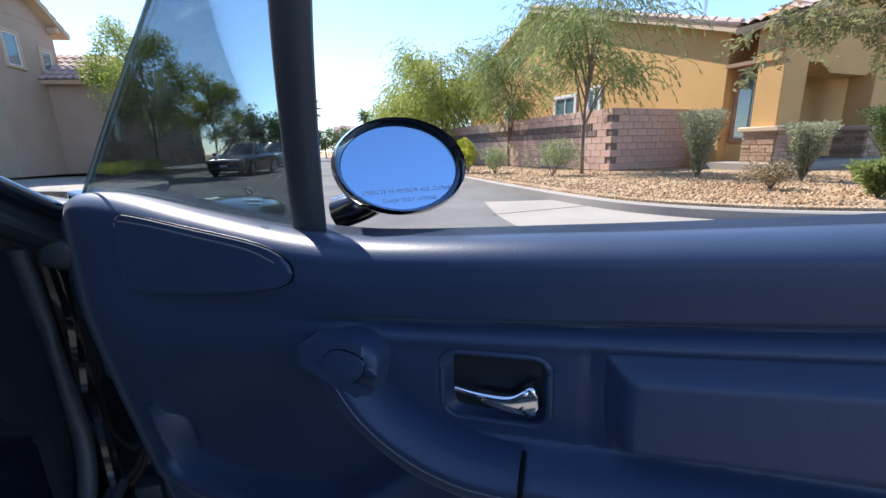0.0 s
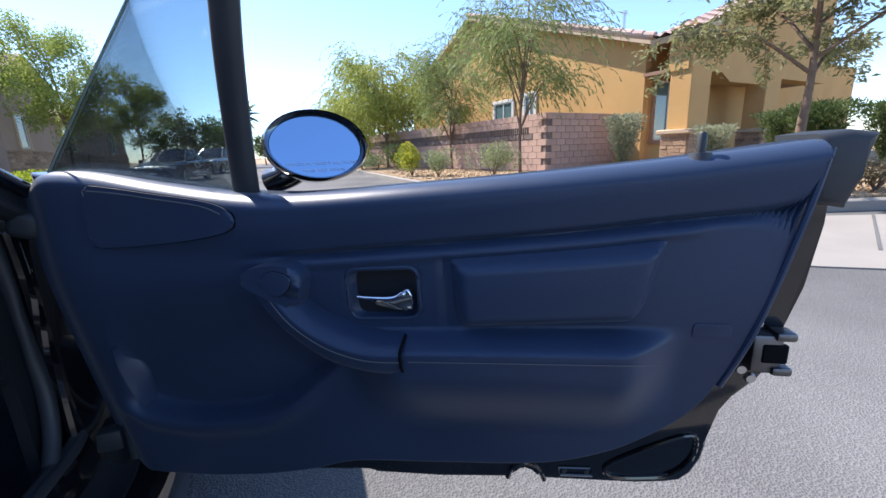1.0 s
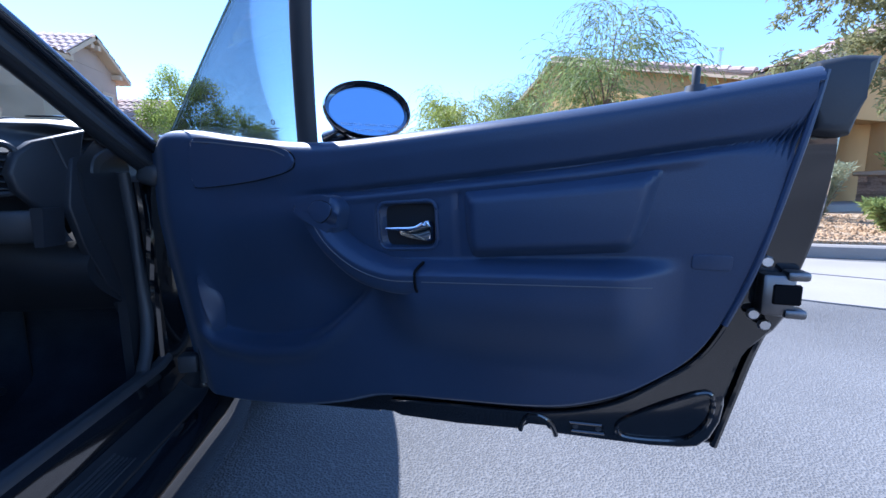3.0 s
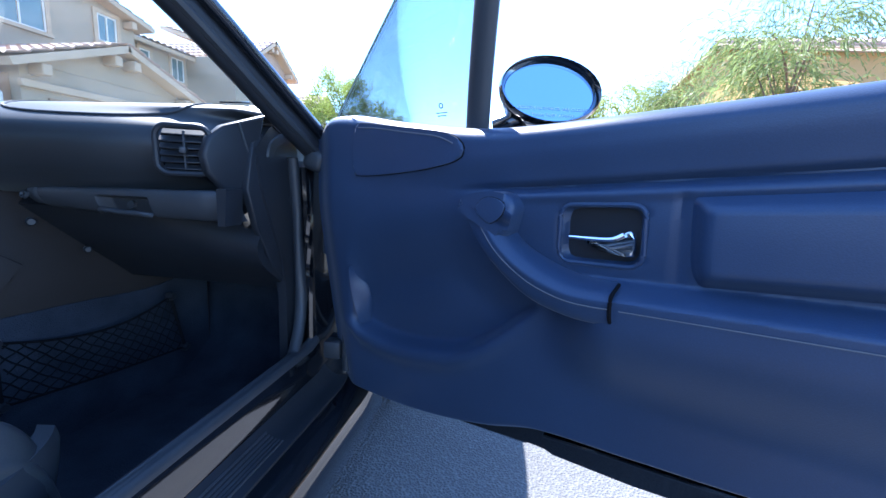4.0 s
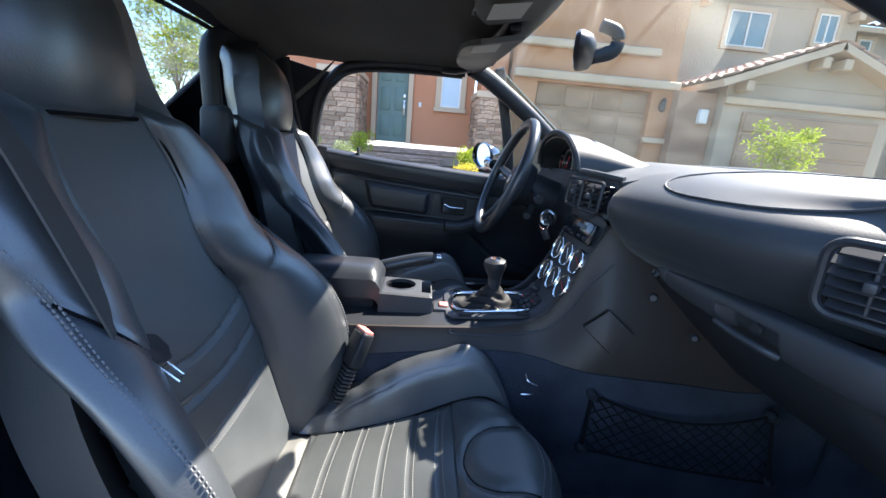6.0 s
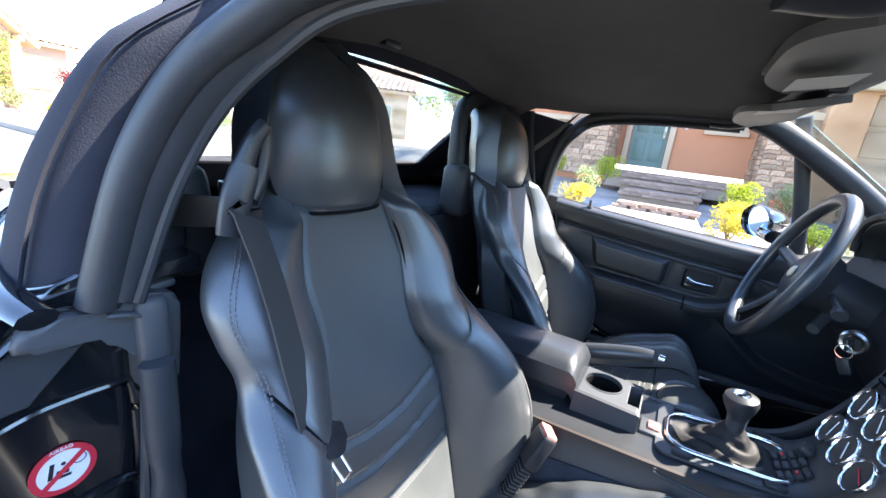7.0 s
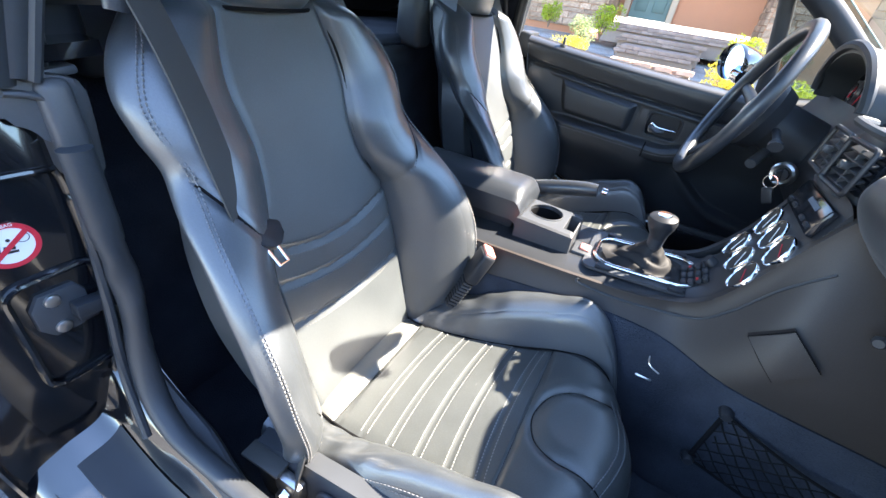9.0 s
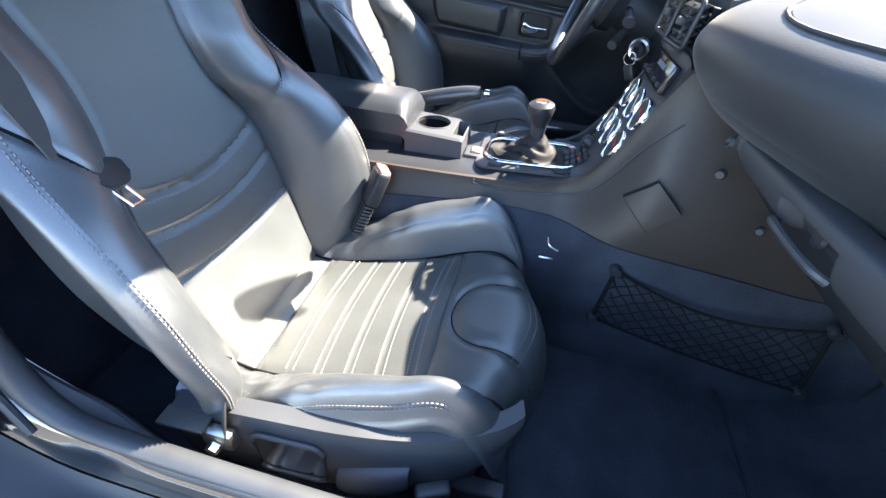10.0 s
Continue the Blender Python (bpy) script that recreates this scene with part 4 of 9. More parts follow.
def block_wall():
    Wm = frame_of(WALL_A, WALL_DIR, V((0, 0, 1)).cross(WALL_DIR))
    L, hb, ht = 34.0, 0.2, 2.0
    core = part("wall_block", moved(bx(L, 0.16, ht - hb - 0.1, (L / 2, -0.1, (hb + ht) / 2 - 0.05)), Wm), BLOCKDARK)
    part("return_wall", moved(bx(0.16, 8.0, ht - hb - 0.1, (0.1, -4.0, (hb + ht) / 2 - 0.05)), Wm), BLOCKDARK, core)
    tagged(core, "pink block garden wall with a dark split-face band", "wall", kind="structure")
    kinds = {"block": mesh_of("block", bx(0.39, 0.06, 0.19, (0, 0, 0), 0.006, 1), BLOCK, 30), "split": mesh_of("block", bx(0.39, 0.09, 0.19, (0, 0, 0), 0.02, 1), BLOCKDARK, 30), "rib": mesh_of("block", add(*[bx(0.05, 0.09, 0.19, (k * 0.098 - 0.147, 0.01, 0), 0.006, 1) for k in range(4)]), BLOCKDARK, 30)}
    n = 0
    for course in range(9):
        z = hb + 0.1 + course * 0.2
        kind = "block" if course not in (5, 6) else ("split" if course == 5 else "rib")
        for k in range(58 if course > 2 else 40):
            a = 0.2 + 0.4 * k + (0.2 if course % 2 else 0)
            if a < 0.75 and kind != "block":
                kd = "block"
            else:
                kd = kind
            ob = new("block", kinds[kd])
            ob.parent = core
            ob.matrix_basis = Wm @ pose(a, 0.0, z)
        for k in range(12):
            ob = new("block", kinds["block"])
            ob.parent = core
            ob.matrix_basis = Wm @ pose(0.0, -0.2 - 0.4 * k - (0.2 if course % 2 else 0), z) @ pose(0, 0, 0, 0, 0, 90)


block_wall()


def corner_house():
    C = V((11.7, 10.5, 0))
    ms = frame_of(C, V((-0.21, 0.977, 0)), V((-0.977, -0.21, 0)))       # the sunlit gable end
    mf = Matrix(((0.977, 0.21, 0, 11.7), (0.21, -0.977, 0, 10.5), (0, 0, 1, 0), (0, 0, 0, 1)))
    H = thing("house", "orange stucco bungalow with tiled roof and shaded porch", "house", pose(11.7, 10.5, 0))
    slope_k, ridge = 0.327, 9.5
    turn = Matrix(((1, 0, 0, 0), (0, 0, -1, 0), (0, 1, 0, 0), (0, 0, 0, 1)))
    part("wall", prism([(0, 0.2), (17, 0.2), (17, 4.1), (2 * ridge - 2.0, 4.1 + slope_k * 2.0), (ridge, 4.1 + slope_k * ridge), (0, 4.1)], 0.35, ms @ turn), STUCCO["orange"], H)
    tile_roof(H, mf, -0.4, 9, 0.55, -ridge, 3.98, 4.16 + slope_k * ridge)
    tile_roof(H, mf @ Matrix.Translation((0, -2 * ridge, 0)) @ Matrix.Diagonal((1, -1, 1, 1)), -0.4, 9, -1.5, -ridge, 4.4, 4.16 + slope_k * ridge)
    # barrel tiles capping the rake
    for k in range(26):
        s0 = -0.5 + k * 0.39
        part("rake_tile", moved(sweep([(s0, 0.36, 4.1 + slope_k * s0 + 0.16), (s0 + 0.42, 0.36, 4.1 + slope_k * (s0 + 0.42) + 0.13)], lambda t: 0.105 - 0.015 * t, sides=8, smooth=False), ms), TILE, H)
    part("rake_board", moved(sweep([(-0.5, 0.34, 3.96), (ridge, 0.34, 4.02 + slope_k * ridge)], 0.10, sides=4, flat=(0.7, 1.3), smooth=False), ms), STUCCO["brown"], H)
    part("vent_pipe", moved(lathe([(0, 0.5), (0.09, 0.48), (0.09, 0.4), (0.05, 0.38), (0.05, -0.4)], 10, pose(1.6, -0.9, 5.0)), ms), STEEL, H)
    for a, h, w, t in ((7.25, 2.15, 1.3, 0.88), (5.42, 2.3, 0.6, 0.85), (11.8, 2.2, 1.2, 0.8)):
        window(H, ms, a, h, w, t, 0.13, frame=WINFRAME)
    walls(H, mf, 0.3, 17, 0.35, 0.2, 4.3, STUCCO["orange"], "front_wall")
    window(H, mf, 0.95, 1.05, 0.75, 1.9, 0.16, frame=STUCCO["brown"], mull=False)
    # porch: piers with stone feet, beam, gable rising away from the corner
    for a0, seed in ((-0.20, 31), (4.2, 33)):
        part("pier", moved(bx(1.0, 0.65, 4.0, (a0 + 0.55, 1.28, 2.2), 0.02, 1), mf), STUCCO["orange"], H)
        part("pier_cap", moved(bx(1.42, 1.05, 0.14, (a0 + 0.55, 1.28, 1.26), 0.03, 1), mf), STUCCO["cream"], H)
        part("pier_core", moved(bx(1.12, 0.77, 1.0, (a0 + 0.55, 1.28, 0.68)), mf), STUCCO["brown"], H)
        stone_pieces(H, mf, a0 - 0.04, a0 + 1.14, 0.2, 1.19, 1.69, seed)
        stone_pieces(H, Matrix(mf) @ Matrix.Translation((a0 - 0.03, 0.88, 0)) @ Matrix(((0, -1, 0, 0), (1, 0, 0, 0), (0, 0, 1, 0), (0, 0, 0, 1))), 0.0, 0.82, 0.2, 1.19, 0.02, seed + 1)
    part("porch_beam", prism([(-0.2, 3.0), (1.6, 3.0), (2.1, 2.75), (3.9, 2.75), (4.4, 3.0), (9, 3.0), (9, 6.2), (5.0, 5.75), (-0.2, 3.9)], 0.6, mf @ Matrix.Translation((0, 1.5, 0)) @ turn), STUCCO["orange"], H)
    # Unseen ceiling slab, added to keep light out of the porch.
    part("porch_shade_ceiling", moved(bx(9.0, 1.1, 0.10, (4.4, 0.56, 3.06)), mf), STUCCO["brown"], H)
    part("porch_floor", moved(bx(8, 2.2, 0.3, (3.2, 1.0, 0.22)), mf), CONCRETE, H)
    mp = mf @ Matrix(((0, -1, 0, 0), (1, 0, 0, 0), (0, 0, 1, 0), (0, 0, 0, 1)))
    tile_roof(H, mp, 0.4, 1.95, 0.45, -5.0, 3.95, 5.9)
    part("porch_door", moved(bx(1.1, 0.08, 2.2, (2.9, 0.05, 1.4), 0.01, 1), mf), STUCCO["brown"], H)
    return H


corner_house()


# ---- houses behind the car
def far_house(x, y, yaw, body, label, w=9, h=3.2):
    m = placed((x, y, 0), yaw)
    H = thing("house", label, "house", m)
    walls(H, m, -w / 2, w / 2, 8, -0.05, h, STUCCO[body])
    tile_roof(H, m, -w / 2 - 0.5, w / 2 + 0.5, 0.6, -4, h, h + 1.9)
    gable_house(H, m @ Matrix.Translation((0, 1.8, 0)), -1.2, 2.2, 4, 0.1, h - 0.1, 1.3, STUCCO[body])
    mm = m @ Matrix.Translation((0, 1.8, 0))
    part("doorway", moved(bx(1.2, 0.06, 2.2, (0.5, 0.02, 1.3)), mm), STUCCO["brown"], H)
    for a in (-0.6, 1.7):
        part("pier", moved(bx(0.45, 0.45, 2.8, (a, 0.3, 1.5), 0.02, 1), mm), STUCCO["cream"], H)
    window(H, m, -w / 2 + 1.5, 1.2, 1.2, 1.3, 0.12)
    window(H, m, w / 2 - 1.4, 1.2, 1.2, 1.3, 0.12)
    return H


far_house(-4.5, -27.5, 20, "rose", "single-storey stucco house with a gabled porch")
far_house(10.5, -30, 0, "tan", "pale stucco house with tiled roof")
far_house(-17, -19, -60, "tan", "tan stucco house with tiled roof")
far_house(2.5, 70, 180, "cream", "distant pale house with tiled roof", 12)


# ---- the black roadster: car frame, x to its right, y ahead, z up, the front of the door opening at y = 0
body = thing("roadster_body", "gloss black two-seat roadster body shell with sills and fenders", "car body", pose(0, -0.4, 0))


def bonnet(u, v):
    x, y = lerp(-0.80, 0.80, u), lerp(0.13, 1.75, v)
    return (x, y + 0.10 * (1 - (x / 0.8) ** 2) * (1 - v), table(v, (0, 0.855), (0.5, 0.80), (1, 0.62)) + 0.06 * (1 - (x / 0.8) ** 2) - 0.05 * abs(x / 0.8) ** 5)


part("bonnet", sheet(bonnet, 24, 16, 0.02), PAINT, body)


def wing(u, v, s=1):
    """Front wing: u along the car, v from the top edge down."""
    y = lerp(0.06, 1.75, u)
    arch = 0.03 * math.exp(-((y - 0.85) / 0.4) ** 2)
    x, z = table(v, (0, 0.70), (0.2, 0.79), (0.4, 0.835), (0.7, 0.85), (1, 0.80)), table(v, (0, 0.86), (0.2, 0.845), (0.4, 0.77), (0.7, 0.5), (1, 0.2))
    z = z if z < 0.6 else z - 0.18 * u * u * (z - 0.6) / 0.26
    cut = 1.0 if math.hypot(y - 0.85, z - 0.32) > 0.36 or v < 0.5 else 0.93
    return (s * (x + arch - 0.10 * u**4) * cut, y, z)


for s in (1, -1):
    part("front_wing", sheet(lambda u, v, s=s: wing(u, v, s), 30, 18, 0.015), PAINT, body)


def haunch(u, v, s=1):
    y = lerp(-1.10, -2.25, u)
    b = 0.045 * math.sin(math.pi * min(1, u * 1.25))
    x = table(v, (0, 0.60), (0.12, 0.70), (0.3, 0.79), (0.5, 0.845), (0.75, 0.86), (1, 0.82))
    z = table(v, (0, 0.915), (0.12, 0.905), (0.3, 0.87), (0.5, 0.74), (0.75, 0.48), (1, 0.2))
    return (s * (x + b * sm(v, 0.1, 0.5) - 0.18 * u**3), y, z - 0.10 * u * u * sm(z, 0.5, 0.9))


for s in (1, -1):
    part("rear_wing", sheet(lambda u, v, s=s: haunch(u, v, s), 30, 22, 0.015), PAINT, body)
part("boot_lid", sheet(lambda u, v: (lerp(-0.62, 0.62, u), lerp(-1.62, -2.3, v), 0.90 + 0.03 * (1 - (2 * u - 1) ** 2) - 0.2 * v * v), 16, 10, 0.02), PAINT, body)
part("nose", bx(1.5, 0.1, 0.4, (0, 1.78, 0.42), 0.04, 3), PAINT, body)
part("tail", bx(1.3, 0.1, 0.5, (0, -2.32, 0.48), 0.04, 3), PAINT, body)
for s in (1, -1):
    for y in (0.85, -1.58):
        wm = pose(s * 0.745, y, 0.315, 0, 90, 0)
        wh = part("wheel", lathe([(0.0, -0.05), (0.2, -0.06), (0.215, -0.1), (0.3, -0.1), (0.315, -0.07), (0.315, 0.07), (0.3, 0.1), (0.215, 0.1), (0.2, 0.06), (0, 0.05)], 36, wm), RUBBER, body, "black tyre and rim")
        part("rim", lathe([(0.0, 0.07 * s), (0.06, 0.075 * s), (0.19, 0.09 * s), (0.214, 0.1 * s), (0.214, -0.1 * s)], 30, wm), STEEL, wh)

# sills, with a raised inner trim, a seal and a ribbed plate
def sill(u, v, s=1):
    y = lerp(-1.115, 0.17, u)
    x = table(v, (0, 0.672), (0.08, 0.684), (0.16, 0.704), (0.24, 0.718), (0.34, 0.732), (0.6, 0.79), (0.75, 0.83), (0.88, 0.848), (1, 0.83))
    z = table(v, (0, 0.20), (0.08, 0.385), (0.16, 0.405), (0.24, 0.395), (0.34, 0.335), (0.6, 0.318), (0.75, 0.300), (0.88, 0.25), (1, 0.17))
    rise = 0.10 * sm(-y, 0.93, 1.13) ** 2 + 0.05 * sm(y, -0.02, 0.12) ** 2
    x -= 0.030 * sm(-y, 0.84, 1.0) * (1 - sm(v, 0.12, 0.35))
    return (s * x, y, z + rise * sm(v, 0.02, 0.12) * (1 - sm(v, 0.8, 0.95)) - 0.010 * sm(y, -0.8, 0.1) * sm(v, 0.3, 0.5))


for s in (1, -1):
    sl = part("sill", sheet(lambda u, v, s=s: sill(u, v, s), 40, 34, 0.01, (-s * 0.6, 0, -0.8)), PAINT, body, "gloss black painted door sill")
    part("sill_trim", sheet(lambda u, v, s=s: V(sill(lerp(0.02, 0.98, u), lerp(0.05, 0.235, v), s)) + V((0, 0, 0.006)), 40, 10, 0.008, (0, 0, -1)), GREYPL, sl, "satin grey sill trim")
    pl = part("sill_plate", sheet(lambda u, v, s=s: V(sill(lerp(0.03, 0.97, u), lerp(0.33, 0.60, v), s)) + V((0, 0, 0.005)), 40, 8, 0.006, (0, 0, -1)), PLASTIC, sl, "ribbed black sill plate")
    for k in range(6):
        part("rib", sweep([V(sill(t, 0.38 + 0.03 * k, s)) + V((0, 0, 0.0055)) for t in (0.42, 0.5, 0.6, 0.7)], 0.0022, sides=6, n=3), GREYPL, pl)

# rear jambs with striker plates, seals and trims
def jamb(s):
    out = spline([(s * 0.665, 0.36, 0), (s * 0.665, 0.88, 0), (s * 0.755, 0.885, 0), (s * 0.81, 0.83, 0), (s * 0.85, 0.68, 0), (s * 0.855, 0.50, 0), (s * 0.84, 0.27, 0), (s * 0.74, 0.28, 0)], 6, True)
    m = Matrix(((1, 0, 0, 0), (0, 0, 1, -1.19), (0, 1, 0, 0), (0, 0, 0, 1)))
    return prism([(p.x, p.y) for p in out], 0.085, m, 0.006, 2)


for s in (1, -1):
    jb = part("rear_jamb", jamb(s), PAINT, body, "gloss black rear door jamb")
    part("jamb_edge", sweep([(s * 0.835, -1.10, 0.29), (s * 0.848, -1.10, 0.5), (s * 0.842, -1.10, 0.68), (s * 0.80, -1.10, 0.82), (s * 0.755, -1.10, 0.872)], 0.008, sides=8, flat=(1, 0.6)), PAINT, jb)
    jt = part("jamb_trim", prism([(s * p.x, p.y) for p in spline([(0.762, 0.858, 0), (0.752, 0.880, 0), (0.717, 0.882, 0), (0.690, 0.880, 0), (0.676, 0.890, 0), (0.640, 0.882, 0), (0.632, 0.870, 0), (0.634, 0.820, 0), (0.640, 0.772, 0), (0.655, 0.768, 0), (0.669, 0.774, 0), (0.671, 0.800, 0), (0.675, 0.830, 0), (0.690, 0.848, 0), (0.714, 0.854, 0)], 3, True)], 0.050, Matrix(((1, 0, 0, 0), (0, 0, 1, -1.136), (0, 1, 0, 0), (0, 0, 0, 1))), 0.007, 3), CORNER, jb, "satin black rubber corner trim")
    part("trim_fold", sweep([(s * x, -1.084, z) for x, z in ((0.700, 0.876), (0.672, 0.868), (0.660, 0.845), (0.657, 0.810), (0.655, 0.776))], 0.006, sides=10, n=6, flat=(1, 0.6)), CORNER, jt)
    part("trim_block", bx(0.032, 0.060, 0.104, (s * 0.660, -1.104, 0.832), 0.010, 3, (4, 0, 0)), CORNER, jt)
    part("trim_ledge", bx(0.060, 0.085, 0.010, (s * 0.655, -1.145, 0.884), 0.004, 2, (0, s * 6, 0)), CORNER, jt)
    part("trim_pin", lathe([(0, 0.012), (0.003, 0.012), (0.004, 0.0)], 8, pose(s * 0.648, -1.11, 0.876)), STEEL, jt)
    part("jamb_plate", prism([(s * x, z) for x, z in ((0.712, 0.846), (0.762, 0.858), (0.818, 0.815), (0.804, 0.797), (0.756, 0.800))], 0.006, Matrix(((1, 0, 0, 0), (0, 0, 1, -1.106), (0, 1, 0, 0), (0, 0, 0, 1))), 0.002, 1), GREYPL, jb, "dark corner plate")
    part("panel_rim", sweep([(s * x, -1.104, z) for x, z in ((0.815, 0.770), (0.756, 0.790), (0.690, 0.790), (0.676, 0.784), (0.674, 0.74), (0.676, 0.65), (0.686, 0.56), (0.700, 0.48))], 0.0042, sides=8, n=6), PAINT, jb)
    part("door_seal", sweep([(s * 0.667, -1.066, 0.82), (s * 0.667, -1.064, 0.72), (s * 0.668, -1.062, 0.62), (s * 0.682, -1.055, 0.52), (s * 0.696, -1.01, 0.44), (s * 0.70, -0.9, 0.412), (s * 0.70, -0.5, 0.402), (s * 0.698, -0.1, 0.40), (s * 0.690, -0.02, 0.42), (s * 0.678, 0.03, 0.52), (s * 0.668, 0.035, 0.7), (s * 0.668, 0.02, 0.85)], lambda t: 0.017 - 0.003 * sm(t, 0.3, 0.5), sides=12, n=8, flat=(1.0, 0.8)), RUBBER, body, "black rubber door seal")
    part("seal_bead", sweep([(s * 0.676, -1.072, 0.79), (s * 0.680, -1.076, 0.70), (s * 0.690, -1.074, 0.60), (s * 0.706, -1.062, 0.50), (s * 0.722, -1.02, 0.42)], 0.006, sides=8, n=6), RUBBER, jb)
    if s > 0:
        part("jamb_recess", moved(add(*[sweep([(a, b, 0.0) for a, b in rounded(0.088, 0.155, 0.016)], 0.0045, True, 8, 1)]), Matrix(((1, 0, -0.06, 0.722), (0, 0, -1, -1.102), (-0.06, 1, 0, 0.592), (0, 0, 0, 1)))), PAINT, jb)
        st = part("striker", moved(prism([(-0.024, -0.016), (-0.012, -0.030), (0.018, -0.030), (0.030, -0.014), (0.030, 0.014), (0.019, 0.031), (-0.018, 0.031), (-0.026, 0.018)], 0.010, None, 0.002), Matrix(((1, 0, 0, 0.722), (0, 0, 1, -1.108), (0, 1, 0, 0.618), (0, 0, 0, 1)))), GREYPL, jb, "black striker with two steel bolts")
        part("claw", add(bx(0.052, 0.020, 0.020, (0.692, -1.090, 0.616), 0.003, 2, (0, -6, 0)), bx(0.022, 0.006, 0.022, (0.704, -1.097, 0.604), 0.002, 2)), PLASTIC, st)
        for bz in (0.632, 0.592):
            part("bolt", lathe([(0, 0.004), (0.006, 0.004), (0.008, 0.003), (0.009, 0), (0.009, -0.004)], 12, pose(0.730, -1.0985, bz + 0.006, -90, 0, 0)), STEEL, st)

# front posts, hinges, windscreen frame
PIL = [(0.735, 0.055, 0.845), (0.70, -0.08, 0.935), (0.640, -0.27, 1.075), (0.575, -0.44, 1.178), (0.535, -0.52, 1.212)]
for s in (1, -1):
    po_ = part("front_post", bx(0.115, 0.10, 0.56, (s * 0.735, 0.095, 0.575), 0.02, 3), PAINT, body, "gloss black hinge post")
    part("post_flange", sweep([(s * 0.700, 0.04, 0.36), (s * 0.694, 0.045, 0.5), (s * 0.690, 0.045, 0.7), (s * 0.688, 0.035, 0.83)], 0.011, sides=8), PAINT, po_)
    for hz in (0.655, 0.40):
        hg = part("hinge", add(bx(0.045, 0.04, 0.045, (s * 0.762, 0.035, hz), 0.008, 2), lathe([(0, -0.045), (0.011, -0.045), (0.011, 0.045), (0, 0.045)], 10, pose(s * 0.80, 0.02, hz))), RUBBER, po_)
    pil = part("windscreen_pillar", sweep([(s * x, y, z) for x, y, z in PIL], 0.024, sides=12, flat=(1.0, 1.25), n=8), PLASTIC, body, "black windscreen pillar")
    part("pillar_outer", sweep([(s * (x + 0.033), y + 0.012, z + 0.010) for x, y, z in PIL], 0.0125, sides=10, n=8), PAINT, pil)
    part("pillar_seal", sweep([(s * (x + 0.012), y - 0.022, z - 0.004) for x, y, z in PIL], 0.009, sides=8, n=8), RUBBER, pil)
    part("pillar_foot", bx(0.05, 0.07, 0.05, (s * 0.735, 0.02, 0.845), 0.015, 3, (0, s * 20, 0)), RUBBER, pil)
part("windscreen_header", sweep([(-0.535, -0.52, 1.212), (-0.3, -0.468, 1.236), (0, -0.448, 1.245), (0.3, -0.468, 1.236), (0.535, -0.52, 1.212)], 0.03, sides=12, flat=(1.3, 0.7)), PLASTIC, body)
cowl = part("cowl", sweep([(-0.72, 0.06, 0.895), (-0.4, 0.17, 0.935), (0, 0.21, 0.945), (0.4, 0.17, 0.935), (0.72, 0.06, 0.895)], 0.03, sides=8, flat=(1.6, 0.5)), PLASTIC, body)

# floor, tunnel carpet, footwells and rear shelf
part("floor", bx(1.34, 1.75, 0.03, (0, -0.42, 0.185)), CARPET, body)
for s in (1, -1):
    part("footwell_front", sheet(lambda u, v, s=s: (s * lerp(0.10, 0.69, u), table(v, (0, -0.02), (0.25, 0.16), (0.5, 0.30), (1, 0.34)), table(v, (0, 0.20), (0.25, 0.23), (0.5, 0.36), (1, 0.86))), 8, 16, 0.02), CARPET, body, "black carpeted footwell")
    part("kick_panel", sheet(lambda u, v, s=s: (s * (0.660 + 0.004 * sm(u, 0.6, 1)), lerp(0.36, -0.01 - 0.09 * sm(v, 0.55, 1.0), u), lerp(0.2, 0.845, v)), 10, 14, 0.02, (-s, 0, 0)), PLASTIC, body)
part("bulkhead", bx(1.34, 0.04, 0.66, (0, -1.24, 0.53)), CARPET, body)
part("rear_shelf", bx(1.14, 0.32, 0.03, (0, -1.39, 0.87), 0.01, 1), CARPET, body)
part("belly", bx(1.5, 3.9, 0.02, (0, -0.3, 0.165)), RUBBER, body)
part("mat_edge", sweep([(0.20, -0.38, 0.212), (0.42, -0.40, 0.212), (0.62, -0.36, 0.212), (0.66, -0.1, 0.215), (0.6, 0.1, 0.24)], 0.007, sides=6), CARPET, body)
fm = part("floor_mat", sheet(lambda u, v: (lerp(0.21, 0.65, u), lerp(-0.42, 0.02, v), 0.214 + 0.003 * math.sin(u * 9) * math.sin(v * 7)), 10, 10, 0.008), CARPET, None)
tagged(fm, "black carpet floor mat in the passenger footwell", "floor mat")

# windscreen
def screen(u, v):
    x = lerp(-1, 1, u)
    b, t = V((x * 0.715, 0.205 - 0.15 * abs(x) ** 2.2, 0.935 - 0.045 * x * x)), V((x * 0.535, -0.448 - 0.072 * x * x, 1.244 - 0.03 * x * x))
    p = b.lerp(t, v)
    return p + V((0, 0.03, 0.03)) * math.sin(math.pi * v)


ws = part("windscreen", sheet(screen, 24, 12, 0.005), WINDSHIELD)
ws.visible_shadow = False
part("edge_seal", sweep([screen(t, 0.0) for t in (0, 0.12, 0.3, 0.5, 0.7, 0.88, 1)], 0.006, sides=8), RUBBER, ws, "black rubber lower seal")
tagged(ws, "curved clear windscreen with dust, an added glare veil and light reflections", "windscreen")

# ---- soft top
top = thing("soft_top", "raised black fabric soft top with plastic rear window", "soft top", pose(0, -1.1, 0.9))


def roof_z(x, y):
    k = sm(-y, 0.5, 0.75)
    edge = 1.195 + 0.012 * k
    return edge + (0.062 + 0.012 * k) * (1 - abs(x / 0.56) ** 2.4)


